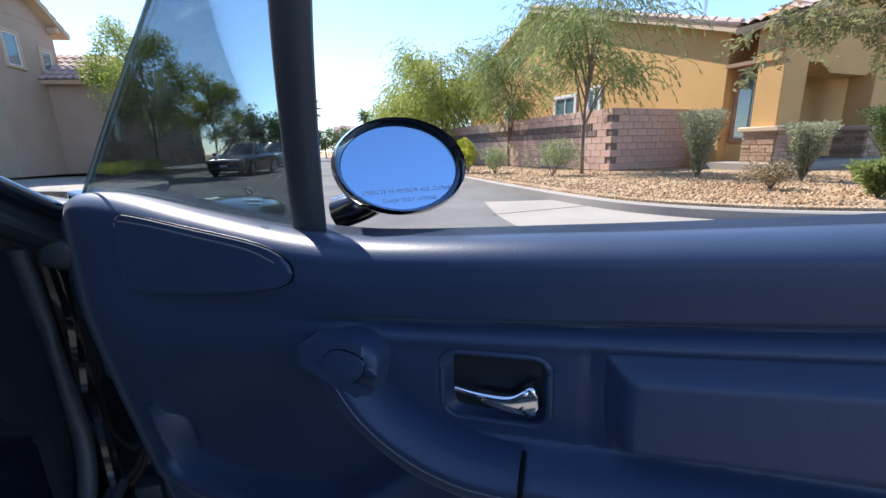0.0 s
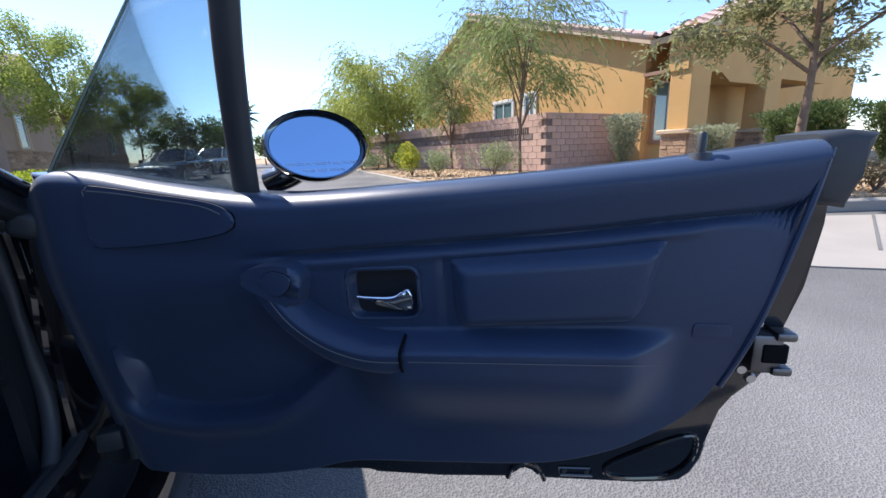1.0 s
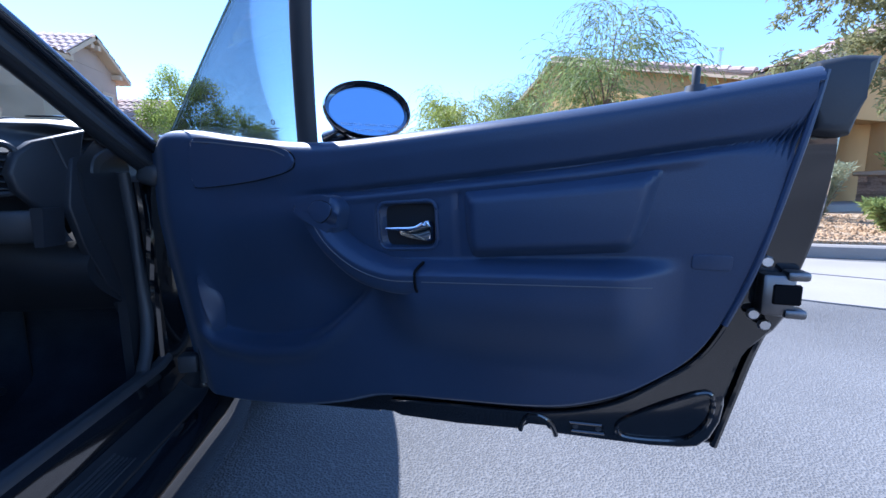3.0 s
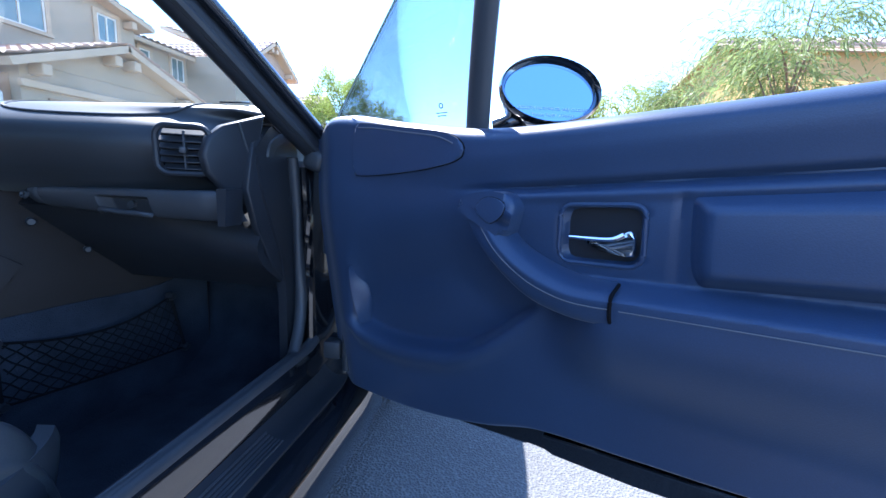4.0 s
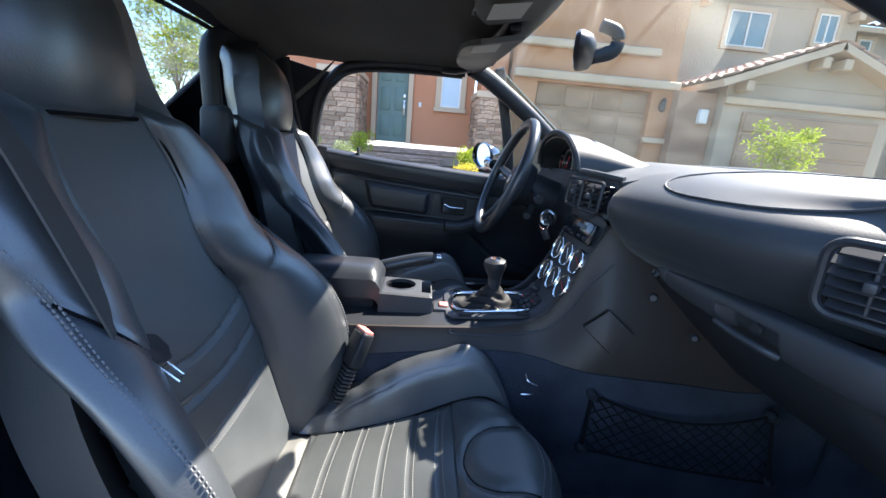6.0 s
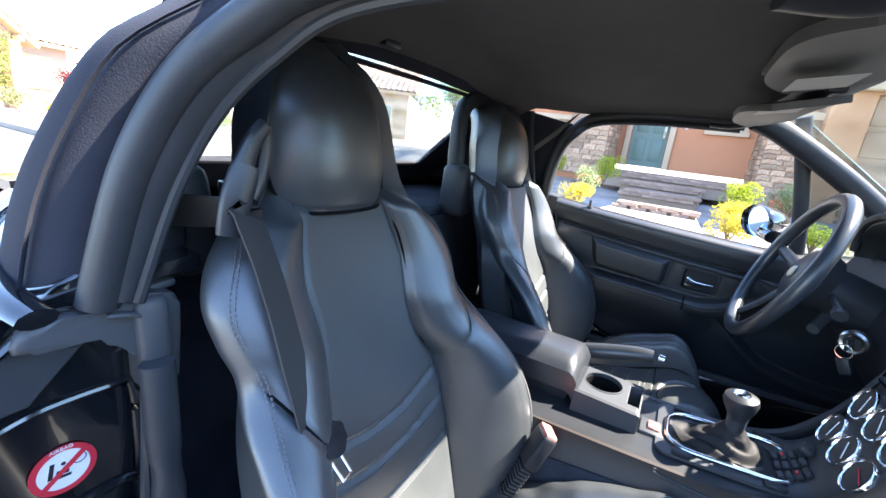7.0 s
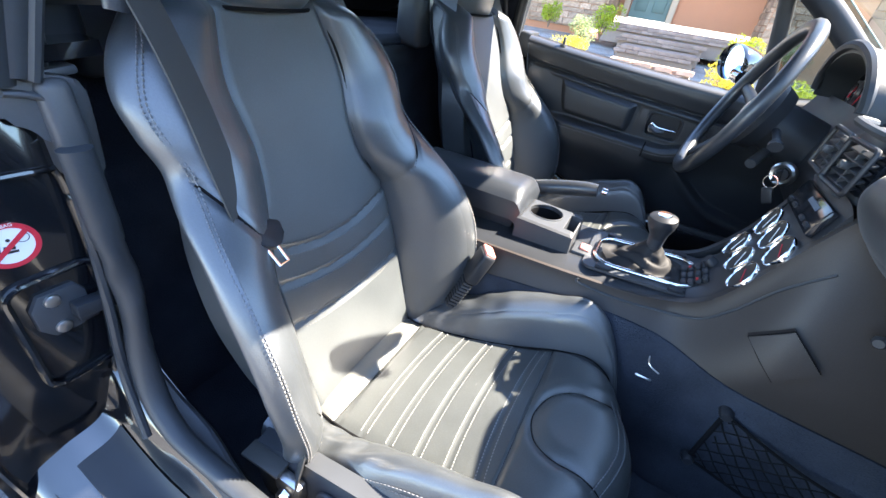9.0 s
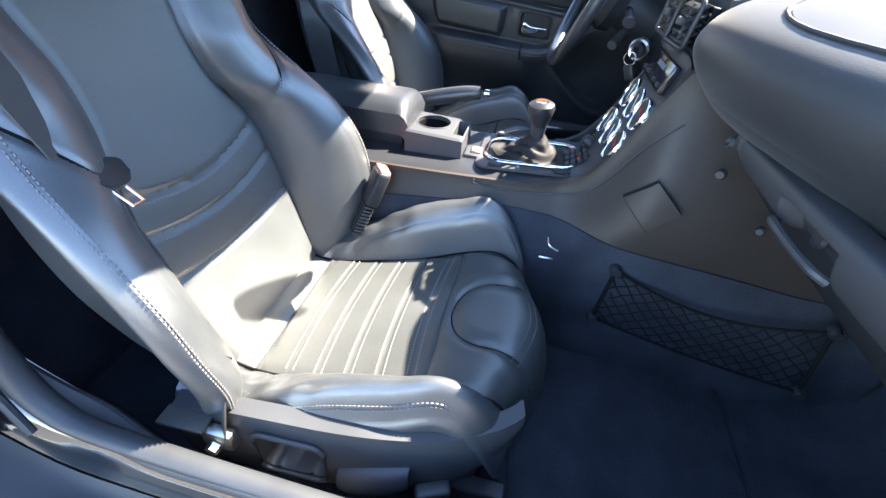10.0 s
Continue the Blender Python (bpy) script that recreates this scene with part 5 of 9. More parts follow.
def liner(u, v):
    y = lerp(-0.46 - 0.06 * abs(lerp(-1, 1, u)) ** 2, -1.225, v)
    w = 0.555 + 0.035 * math.sin(math.pi * v)
    x = lerp(-w, w, u)
    z = roof_z(x, y) - 0.05 * sm(v, 0.82, 1.0) ** 2
    return (x, y, z)


part("headliner", sheet(liner, 24, 24, 0.006), LINER, top, "charcoal fabric headliner")
part("roof_skin", sheet(lambda u, v: V(liner(u, v)) + V((0, 0, 0.03)), 24, 24, 0.006), FABRIC, top)


def rear_face(u, v):
    x = lerp(-1, 1, u) * lerp(0.545, 0.602, v)
    y, z = lerp(-1.22, -1.56, v), lerp(1.205, 0.90, v)
    return (x, y - 0.05 * (1 - (2 * u - 1) ** 2) * v, z + 0.025 * (1 - (2 * u - 1) ** 2) * (1 - v))


def patch(f, u0, u1, v0, v1):
    return lambda u, v: f(lerp(u0, u1, u), lerp(v0, v1, v))


for nm, q in (("rear_panel", (0, 0.13, 0, 1)), ("rear_panel", (0.87, 1, 0, 1)), ("rear_panel", (0.13, 0.87, 0, 0.06)), ("rear_panel", (0.13, 0.87, 0.78, 1))):
    part(nm, sheet(patch(rear_face, *q), 12, 12, 0.012), FABRIC, top)
rw = part("rear_window", sheet(patch(rear_face, 0.125, 0.875, 0.055, 0.785), 16, 12, 0.003), REARPLASTIC, top, "slightly hazy plastic rear window")
rw.visible_shadow = False
part("window_hem", sweep([rear_face(a, b) for a, b in ((0.16, 0.07), (0.84, 0.07), (0.865, 0.12), (0.865, 0.74), (0.84, 0.775), (0.16, 0.775), (0.135, 0.74), (0.135, 0.12))], 0.006, True, 6, 4), FABRIC, rw)
for s in (1, -1):
    RAIL = [(0.545, -0.54, 1.198), (0.572, -0.75, 1.205), (0.583, -0.93, 1.188), (0.608, -1.00, 1.148), (0.640, -1.045, 1.095), (0.672, -1.075, 1.01), (0.700, -1.095, 0.885)]
    LIP = [(0.527, -0.55, 1.178), (0.552, -0.75, 1.182), (0.564, -0.92, 1.168), (0.586, -0.992, 1.124), (0.613, -1.035, 1.07), (0.643, -1.062, 0.99), (0.674, -1.078, 0.885)]

    def side(u, v, s=s, edge=spline([V(p) for p in ((0.706, -1.105, 0.882), (0.690, -1.098, 0.95), (0.672, -1.088, 1.01), (0.640, -1.058, 1.095), (0.600, -1.01, 1.165))], 8)):
        k = v * (len(edge) - 1)
        i = min(int(k), len(edge) - 2)
        a = edge[i].lerp(edge[i + 1], k - i)
        b = V((0.605, -1.56, 0.90)).lerp(V((0.548, -1.22, 1.205)), v)
        fold = 0.0016 * math.sin(23 * u + 3 * v) * math.sin(math.pi * v) * sm(u, 0.05, 0.2) * (1 - u)
        out = (0.056 + 0.008 * math.sin(math.pi * v) - 0.028 * sm(v, 0.8, 1)) * math.sin(math.pi * u ** 0.55)
        p = a.lerp(b, u) + V((out + fold, 0, 0))
        return (s * p.x, p.y, p.z)
    sp_ = part("side_panel", sheet(side, 60, 24, 0.010, (-s * 0.8, -0.6, 0)), FABRIC, top, "black woven fabric side panel")
    for uu in (0.09,):
        part("hem", sweep([V(side(uu + 0.02 * t, t)) + V((s * 0.004, 0.004, 0)) for t in (0.02, 0.2, 0.4, 0.6, 0.8, 0.98)], 0.002, sides=6, n=4, flat=(1.6, 0.6)), FABRIC, sp_)
    part("tonneau_edge", sweep([(s * x, y, z) for x, y, z in ((0.745, -1.085, 0.888), (0.752, -1.14, 0.894), (0.744, -1.22, 0.898), (0.712, -1.39, 0.903), (0.625, -1.585, 0.905))], 0.013, sides=10, n=8, flat=(1.2, 0.7)), PAINT, top, "gloss black edge strip round the roof's foot")
    part("side_rail", sweep([(s * x, y, z) for x, y, z in RAIL], 0.021, sides=12, n=8, flat=(1, 0.85)), RUBBER, top, "rubber-lipped roof frame rail")
    part("rail_lip", sweep([(s * x, y, z) for x, y, z in LIP], 0.006, sides=8, n=8), RUBBER, top)

    def web(u, v, s=s, a_=spline([V(p) for p in RAIL], 10), b_=spline([V(p) for p in LIP], 10)):
        k = u * (len(a_) - 1)
        i, f = min(int(k), len(a_) - 2), k - min(int(k), len(a_) - 2)
        p = a_[i].lerp(a_[i + 1], f).lerp(b_[i].lerp(b_[i + 1], f), lerp(0.1, 0.98, v)) + V((0, 0.012, 0.004)) * math.sin(math.pi * lerp(0.3, 1.0, v)) * sm(u, 0.45, 0.6)
        return (s * p.x, p.y, p.z)
    part("rail_web", sheet(web, 60, 8, 0.008, (-s * 0.5, -0.8, 0)), RUBBER, top, "rubber door seal flange")
    part("frame_bow", sweep([(s * 0.535, -1.14, 1.19), (s * 0.575, -1.14, 1.10), (s * 0.625, -1.13, 0.99), (s * 0.655, -1.12, 0.88)], 0.008, sides=8, flat=(1.6, 0.7)), PLASTIC, top, "folding roof frame strut")
    part("liner_flap", sheet(lambda u, v, s=s: V((s * lerp(0.545, 0.600, u), lerp(-0.98, -1.16, u), lerp(1.175, 1.03, u))) + V((s * lerp(0, 0.04, v), lerp(0.0, -0.07, v), lerp(0.02, -0.05, v))), 10, 6, 0.004), LINER, top)
part("coat_hook", bx(0.05, 0.02, 0.018, (0.16, -1.2, 1.238), 0.005, 2), PLASTIC, top)

# ---- roll hoops with covers
for k, x in enumerate((0.385, -0.385)):
    if k == 0:
        hp = thing("roll_hoop", "black padded roll hoop behind the seat", "roll hoop", pose(x, -1.22, 0.88), "roll hoops")
        part("hoop", sweep([(x - 0.175, -1.22, 0.86), (x - 0.175, -1.225, 1.0), (x - 0.16, -1.235, 1.13), (x - 0.10, -1.24, 1.185), (x, -1.24, 1.192), (x + 0.10, -1.24, 1.185), (x + 0.16, -1.235, 1.13), (x + 0.175, -1.225, 1.0), (x + 0.175, -1.22, 0.86)], 0.024, sides=12, n=7), RUBBER, hp)
        for s in (-1, 1):
            part("cover", bx(0.075, 0.085, 0.15, (x + s * 0.175, -1.215, 0.93), 0.02, 3, (0, s * 4, 0), (0.8, 0.8)), GREYPL, hp, "grey moulded cover")
    else:
        copy_thing(hp, pose(x, -1.22, 0.88))


# ---- seats
SX = 0.385


def seat_mid(y):
    """The cushion's middle leans a little towards the tunnel at the front."""
    return -0.018 * sm(y, -0.8, -0.5)


def insert_half(y):
    return table(y, (-0.93, 0.142), (-0.84, 0.147), (-0.7, 0.156), (-0.6, 0.166), (-0.5, 0.172), (-0.46, 0.166), (-0.42, 0.150))


def half_width(y, l=-1):
    return (-0.027 * (1 - sm(y, -0.54, -0.43)) if l > 0 else 0.0) + table(y, (-0.93, 0.240), (-0.80, 0.256), (-0.60, 0.254), (-0.52, 0.242), (-0.47, 0.222), (-0.44, 0.200), (-0.42, 0.172))


def front_y(l):
    """The cushion's rounded front edge."""
    return -0.378 - 0.40 * (math.sqrt(l * l + 0.0016) - 0.04)


def cushion_z(l, y):
    """Height of the seat cushion at l across from its middle and y along the car."""
    a = abs(l)
    ye = min(y - front_y(l) - 0.378, -0.36) if y > -0.52 else lerp(y, min(y - front_y(l) - 0.378, -0.36), sm(y, -0.60, -0.52))
    z = table(ye, (-0.95, 0.385), (-0.90, 0.372), (-0.84, 0.366), (-0.7, 0.392), (-0.6, 0.414), (-0.5, 0.438), (-0.44, 0.444), (-0.405, 0.428), (-0.385, 0.395), (-0.372, 0.345), (-0.365, 0.30))
    i, w = insert_half(y), half_width(y, l)
    up = table(y, (-0.93, 0.0), (-0.84, 0.030), (-0.76, 0.066), (-0.68, 0.098), (-0.58, 0.106), (-0.50, 0.080), (-0.45, 0.040), (-0.42, 0.015))
    up *= 0.74 if l > 0 else 1.0
    t = min(1.2, max(0.0, (a - i) / max(0.02, w - i)))
    z += up * math.sin(math.pi * min(1, 0.15 + t * 0.62)) ** 1.2 * sm(t, 0.0, 0.25)
    z -= (0.014 if l > 0 else 0.035) * sm(t, 0.75, 1.1)
    return z


def dip(u, v, wu, wv, eu=(1, 1), ev=(1, 1)):
    """How far a padded panel sinks at its seams."""
    d = 0.0
    for t, w, on in ((u, wu, eu[0]), (1 - u, wu, eu[1]), (v, wv, ev[0]), (1 - v, wv, ev[1])):
        if on:
            d = max(d, 1 - sm(t, 0, w))
    return d


def back_mid(z):
    return table(z, (0.34, -0.880), (0.5, -0.935), (0.66, -0.985), (0.82, -1.035), (0.955, -1.083), (1.05, -1.105), (1.12, -1.115), (1.185, -1.145))


def back_ridge(z):
    return table(z, (0.36, 0.225), (0.42, 0.243), (0.48, 0.254), (0.56, 0.262), (0.66, 0.256), (0.74, 0.236), (0.79, 0.218), (0.83, 0.226), (0.87, 0.228), (0.91, 0.210), (0.95, 0.172), (0.985, 0.136), (1.02, 0.125), (1.06, 0.119), (1.12, 0.100), (1.165, 0.066), (1.186, 0.02))


def back_crest(z):
    return table(z, (0.36, 0.05), (0.42, 0.10), (0.48, 0.135), (0.56, 0.150), (0.63, 0.145), (0.70, 0.112), (0.775, 0.050), (0.85, 0.030), (0.92, 0.018), (0.985, 0.0))


def back_insert(z):
    return table(z, (0.34, 0.148), (0.50, 0.160), (0.60, 0.162), (0.668, 0.154), (0.73, 0.117), (0.79, 0.107), (0.87, 0.114), (0.958, 0.094), (0.985, 0.09))


def build_seat():
    S = thing("bucket_seat", "black leather bucket seat with pale stitched ribs and integral headrest", "seat", pose(SX, -0.7, 0.19), "front seats")
    X = lambda l, y, dz=0.0: (SX + l + seat_mid(y), y, cushion_z(l, y) + dz)
    YR = [-0.847 + 0.05 * k for k in range(6)]

    def ins(u, v):
        y = lerp(-0.848, -0.566, v)
        l = lerp(-1, 1, u) * (insert_half(y) - 0.001)
        rib = min(abs(y - q - 0.010 * (l / 0.15) ** 2) for q in YR)
        return X(l, y, -0.0016 * math.exp(-(rib / 0.005) ** 2) + 0.002 - 0.005 * dip(u, v, 0.05, 0.02))

    cu = part("seat_insert", sheet(ins, 28, 120, 0.03, (0, 0, -1)), LEATHER3, S, "ribbed leather seat centre with pale stitching")
    for y0 in YR[1:]:
        for o in (-0.0065, 0.0065):
            pts = [X(t * insert_half(y0), y0 + o + 0.010 * (t * insert_half(y0) / 0.15) ** 2, 0.0012) for t in (-0.96, -0.7, -0.4, 0, 0.4, 0.7, 0.96)]
            part("stitching", stitches(pts, 0.0010), THREAD, cu)

    def rear(u, v):
        y = lerp(-0.945, -0.850, v)
        l = lerp(-1, 1, u) * insert_half(y)
        return X(l, y, 0.002 - 0.008 * dip(u, v, 0.05, 0.12, ev=(0, 1)))

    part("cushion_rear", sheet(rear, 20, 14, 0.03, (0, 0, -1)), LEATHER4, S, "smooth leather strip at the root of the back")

    # front panel with its raised U-shaped pad
    def pad_q(l, y):
        return math.hypot(l / 0.074, (y + 0.490) / 0.064) if y < -0.490 else abs(l) / lerp(0.074, 0.088, sm(y, -0.49, -0.40))

    def front(u, v):
        l = lerp(-1, 1, u) * lerp(0.168, 0.150, v)
        y = lerp(-0.566, front_y(l) + 0.013, v)
        q = pad_q(l, y)
        return X(l, y, 0.002 - 0.005 * dip(u, v, 0.04, 0.06, ev=(1, 0)) - 0.0045 * math.exp(-((q - 1.0) / 0.085) ** 2) + 0.006 * (1 - sm(q, 0.6, 1.0)) + 0.003 * math.exp(-((q - 1.25) / 0.14) ** 2))

    part("cushion_front", sheet(front, 72, 56, 0.03, (0, 0, -1)), LEATHER3, S, "front cushion panel with a U-shaped thigh pad")
    useam = [(-0.088, -0.400), (-0.082, -0.43), (-0.076, -0.465), (-0.072, -0.505), (-0.048, -0.539), (0, -0.554), (0.048, -0.539), (0.072, -0.505), (0.076, -0.465), (0.082, -0.43), (0.088, -0.402)]
    part("seam", sweep([X(l, y, -0.0022) for l, y in useam], 0.0013, sides=6, n=5), SEAM, S)
    part("seam", sweep([X(t * insert_half(-0.566), -0.566, -0.0042) for t in (-1, -0.5, 0, 0.5, 1)], 0.0016, sides=6, n=4), SEAM, S)
    for o in (0.030, 0.042):
        part("stitching", stitches([X(l, front_y(l) - o, 0.0026 + 0.006 * (1 - sm(abs(l) / 0.08, 0.6, 1.0))) for l in (-0.092, -0.06, -0.03, 0, 0.03, 0.06, 0.092)], 0.0010), DTHREAD, S)
    for s in (-1, 1):
        part("seam", sweep([X(s * insert_half(y), y, -0.004) for y in (-0.93, -0.85, -0.75, -0.65, -0.55, -0.50, -0.46, -0.435)], 0.0022, sides=6, n=5), SEAM, S)
    for s in (-1, 1):
        def bol(u, v, s=s):
            y = lerp(-0.935, -0.422, v)
            a, b = insert_half(y), half_width(y, s) + 0.004
            a = min(a, b - 0.012)
            if u < 0.7:
                t = u / 0.7
                l = lerp(a, b, t)
                crease = 0.0032 * math.sin(95 * y + 9 * t) * math.sin(31 * y - 7 * t) * (1 - sm(y, -0.8, -0.6))
                z = cushion_z(s * l, y) - 0.010 * (1 - sm(t, 0, 0.14)) + crease
            else:
                t = (u - 0.7) / 0.3
                l = b + (0.006 if s > 0 else 0.014) * math.sin(math.pi * min(1, t * 1.2) * 0.8)
                z = cushion_z(s * b, y) - (0.036 if s > 0 else 0.052) * t ** 1.2
            return (SX + s * l + seat_mid(y), y, z)
        bo = part("cushion_bolster", sheet(bol, 44, 80, 0.012, (-s * 0.5, 0, -0.8)), LEATHER, S, "creased black leather cushion bolster")
        for o in (0.0, 0.025):
            part("stitching", stitches([V(bol(0.60 + o, t)) + V((s * 0.001, 0, 0.0012)) for t in (0.06, 0.2, 0.35, 0.5, 0.65, 0.8, 0.93)], 0.0011), DTHREAD, bo)
    part("cushion_base", bx(0.40, 0.44, 0.12, (SX - 0.01, -0.67, 0.29), 0.04, 3), PLASTIC, S)
    for s in (-1, 1):
        part("seat_rail", bx(0.03, 0.50, 0.08, (SX + s * 0.19, -0.66, 0.235), 0.004, 1), PLASTIC, S)

    # ---- backrest
    def B(l, z, off=0.0):
        return (SX + l, back_mid(z) + off, z)

    def bins(u, v):
        z = lerp(0.352, 0.962, v)
        l = lerp(-1, 1, u) * (back_insert(z) - 0.001)
        g = 0.0
        for zr, rise in ((0.628, 0.036), (0.580, 0.026), (0.515, 0.018)):
            g -= 0.006 * math.exp(-((z - zr - rise * (l / 0.16) ** 2) / 0.0045) ** 2)
        dish = 0.012 * (l / 0.16) ** 2 + 0.012 * math.exp(-((z - 0.56) / 0.12) ** 2) * (1 - (l / 0.17) ** 2)
        return B(l, z, g + dish - 0.010 * dip(u, v, 0.05, 0.016))

    bi = part("back_insert", sheet(bins, 34, 150, 0.03, (0, -1, 0)), LEATHER2, S, "smooth leather back centre with stitched lower ribs")
    for zr, rise in ((0.628, 0.036), (0.580, 0.026), (0.515, 0.018)):
        for o in (-0.009, 0.009):
            pts = []
            for t in (-0.95, -0.6, -0.2, 0.2, 0.6, 0.95):
                l = t * back_insert(zr)
                pts.append(V(bins(0.5 + 0.5 * t, (zr + o + rise * (l / 0.16) ** 2 - 0.352) / 0.61)) + V((0, 0.0008, 0)))
            part("stitching", stitches(pts, 0.0010), DTHREAD, bi)
    for s in (-1, 1):
        def bb(u, v, s=s):
            z = lerp(0.36, 0.985, v)
            i, w, f = min(back_insert(z), back_ridge(z) - 0.02), back_ridge(z), back_crest(z)
            if u < 0.62:
                t = u / 0.62
                l = lerp(i, w, t)
                off = f * (1 - (1 - t) ** 2.2) + 0.022 * math.sin(math.pi * t) * sm(z, 0.70, 0.80) + 0.012 * (1 - t)
                line = 0.668 + (l - 0.154) * 1.9
                off -= 0.006 * math.exp(-((z - line) / 0.007) ** 2) * sm(z, 0.66, 0.67)
                off -= 0.012 * (1 - sm(t, 0.0, 0.10))
            else:
                t = (u - 0.62) / 0.38
                l = w + 0.013 * math.sin(math.pi * min(1.0, t * 2.2)) - 0.075 * sm(t, 0.25, 1.0)
                off = f - min(f + 0.09, 0.125) * t
            p = B(l, z, off - 0.055 * sm(z, 0.945, 0.985))
            return (SX + s * (p[0] - SX), p[1], p[2])
        bl_ = part("back_bolster", sheet(bb, 60, 120, 0.008, (-s * 0.7, -0.4, 0)), LEATHER, S, "thick black leather side bolster")
        for o in (0.0, 0.022):
            part("stitching", stitches([V(bb(0.60 + o, t)) + V((s * 0.0008, 0.0012, 0)) for t in (0.04, 0.12, 0.2, 0.3, 0.4, 0.5, 0.6, 0.7, 0.8, 0.9, 0.97)], 0.0013), DTHREAD, bl_)

        part("seam", sweep([V(bb(0.0, t)) + V((0, 0.004, 0)) for t in (0.02, 0.12, 0.25, 0.38, 0.49, 0.58, 0.68, 0.8, 0.9, 0.96)], 0.0024, sides=6, n=6), SEAM, bl_)
        cross = []
        for z in (0.670, 0.70, 0.73, 0.76, 0.785):
            l = 0.154 + (z - 0.668) / 1.9
            i, w = min(back_insert(z), back_ridge(z) - 0.02), back_ridge(z)
            cross.append(V(bb(0.62 * min(1, max(0, (l - i) / (w - i))), (z - 0.36) / 0.625)) + V((0, 0.0015, 0)))
        part("seam", sweep(cross, 0.0020, sides=6, n=6), SEAM, bl_)

    # headrest, one padded form with the shell behind
    def head(u, v):
        z = lerp(0.948, 1.188, v)
        hw = table(z, (0.948, 0.088), (0.962, 0.104), (1.0, 0.117), (1.06, 0.116), (1.11, 0.103), (1.15, 0.078), (1.175, 0.046), (1.188, 0.015))
        l = lerp(-1, 1, u) * hw
        q = 1 - (abs(l) / (hw + 1e-6)) ** 2.6
        swell = 0.052 * q * math.sin(math.pi * min(1, max(0, (z - 0.935) / 0.24))) ** 0.6
        return (SX + l, back_mid(min(z, 1.186)) + swell - 0.012 * (1 - q) - 0.01, z)

    part("headrest", sheet(head, 30, 34, 0.05, (0, -1, 0)), LEATHER, S, "rounded black leather headrest")
    part("seam", sweep([V(head(u, 0.03)) + V((0, 0.006, -0.004)) for u in (0, 0.1, 0.25, 0.5, 0.75, 0.9, 1)], 0.0028, sides=6, n=6), SEAM, S)
    for u in (0.0, 1.0):
        part("seam", sweep([V(head(u, t)) + V((0, 0.004, 0)) for t in (0.04, 0.15, 0.3, 0.5, 0.7, 0.85, 0.95)], 0.0024, sides=6, n=6), SEAM, S)

    def shell(u, v):
        z = lerp(0.36, 1.192, v)
        w = back_ridge(min(z, 1.184)) - 0.055 * (1 - sm(z, 0.88, 0.99)) + 0.008
        q = lerp(-1, 1, u)
        return (SX + q * w, back_mid(min(z, 1.186)) - 0.095 - 0.055 * (1 - q * q) * (1 - 0.4 * v) + 0.03 * abs(q) ** 3, z)

    part("back_shell", sheet(shell, 24, 50, 0.07, (0, 1, 0)), LEATHER, S)
    return S


passenger = build_seat()
driver = copy_thing(passenger, pose(-SX, -0.72, 0.19))
driver["label"] = "black leather bucket seat behind the steering wheel, bright in the sun"

# plastic side trim with tray and levers, on the passenger seat's door side
def trim_x(y):
    return table(y, (-0.91, 0.634), (-0.75, 0.632), (-0.62, 0.624), (-0.52, 0.604), (-0.46, 0.577), (-0.43, 0.556), (-0.415, 0.540))


def trim_at(y, z, out=0.0):
    return V((trim_x(y) + out, y, z))


def trim_face(u, v):
    y = lerp(-0.905, -0.415, u)
    z = lerp(table(u, (0, 0.250), (0.4, 0.262), (0.6, 0.280), (0.8, 0.305), (0.93, 0.350), (1, 0.405)), table(u, (0, 0.395), (0.2, 0.418), (0.5, 0.430), (0.75, 0.436), (1, 0.440)), v)
    hole = (abs(y + 0.726) / 0.049) ** 6 + (abs(z - 0.343) / 0.048) ** 6
    return trim_at(y, z, 0.007 * math.sin(math.pi * v) - 0.034 * (1 - sm(hole, 0.7, 1.15)))


trim = part("side_trim", sheet(trim_face, 110, 36, 0.025, (-1, -0.2, 0)), GREYPL, passenger, "black plastic seat side trim with tray and levers")
part("tray_rim", sweep([trim_at(-0.726 + a, 0.343 + b, 0.008) for a, b in rounded(0.104, 0.102, 0.018)], 0.0042, True, 8, 1), GREYPL, trim)
part("lever", sheet(lambda u, v: trim_at(lerp(-0.655, -0.555, u), lerp(0.290, 0.345, v) + 0.016 * math.sin(math.pi * u) * (v - 0.7) + 0.030 * u, 0.010 + 0.018 * math.sin(math.pi * v) ** 0.5 * math.sin(math.pi * lerp(0.08, 0.92, u)) ** 0.4), 16, 12, 0.015, (-1, 0, 0)), GREYPL, trim, "seat adjusting lever")
part("lever", bx(0.024, 0.052, 0.030, tuple(trim_at(-0.520, 0.312, 0.014)), 0.007, 3, (0, 0, 24)), GREYPL, trim, "small height lever")
part("trim_flap", bx(0.030, 0.075, 0.007, tuple(trim_at(-0.875, 0.392, 0.012)), 0.003, 2, (6, 0, 0)), SOFTGREY, trim, "pale rear trim flap")


# ---- the open passenger door, in its own frame: u along it from the hinge, n inwards, z up
DM = Matrix(((0.882, -0.470, 0, 0.80), (-0.470, -0.882, 0, -0.05), (0, 0, 1, 0), (0, 0, 0, 1)))


def belt(u):
    return table(u, (-0.06, 0.915), (-0.02, 0.928), (0.06, 0.929), (0.20, 0.908), (0.33, 0.892), (0.42, 0.889), (0.6, 0.899), (0.75, 0.909), (0.9, 0.921), (1.06, 0.939))


def groove(u):
    return table(u, (-0.05, 0.775), (0.2, 0.788), (0.42, 0.803), (0.63, 0.8205), (0.82, 0.838), (0.9, 0.848), (1.06, 0.864))


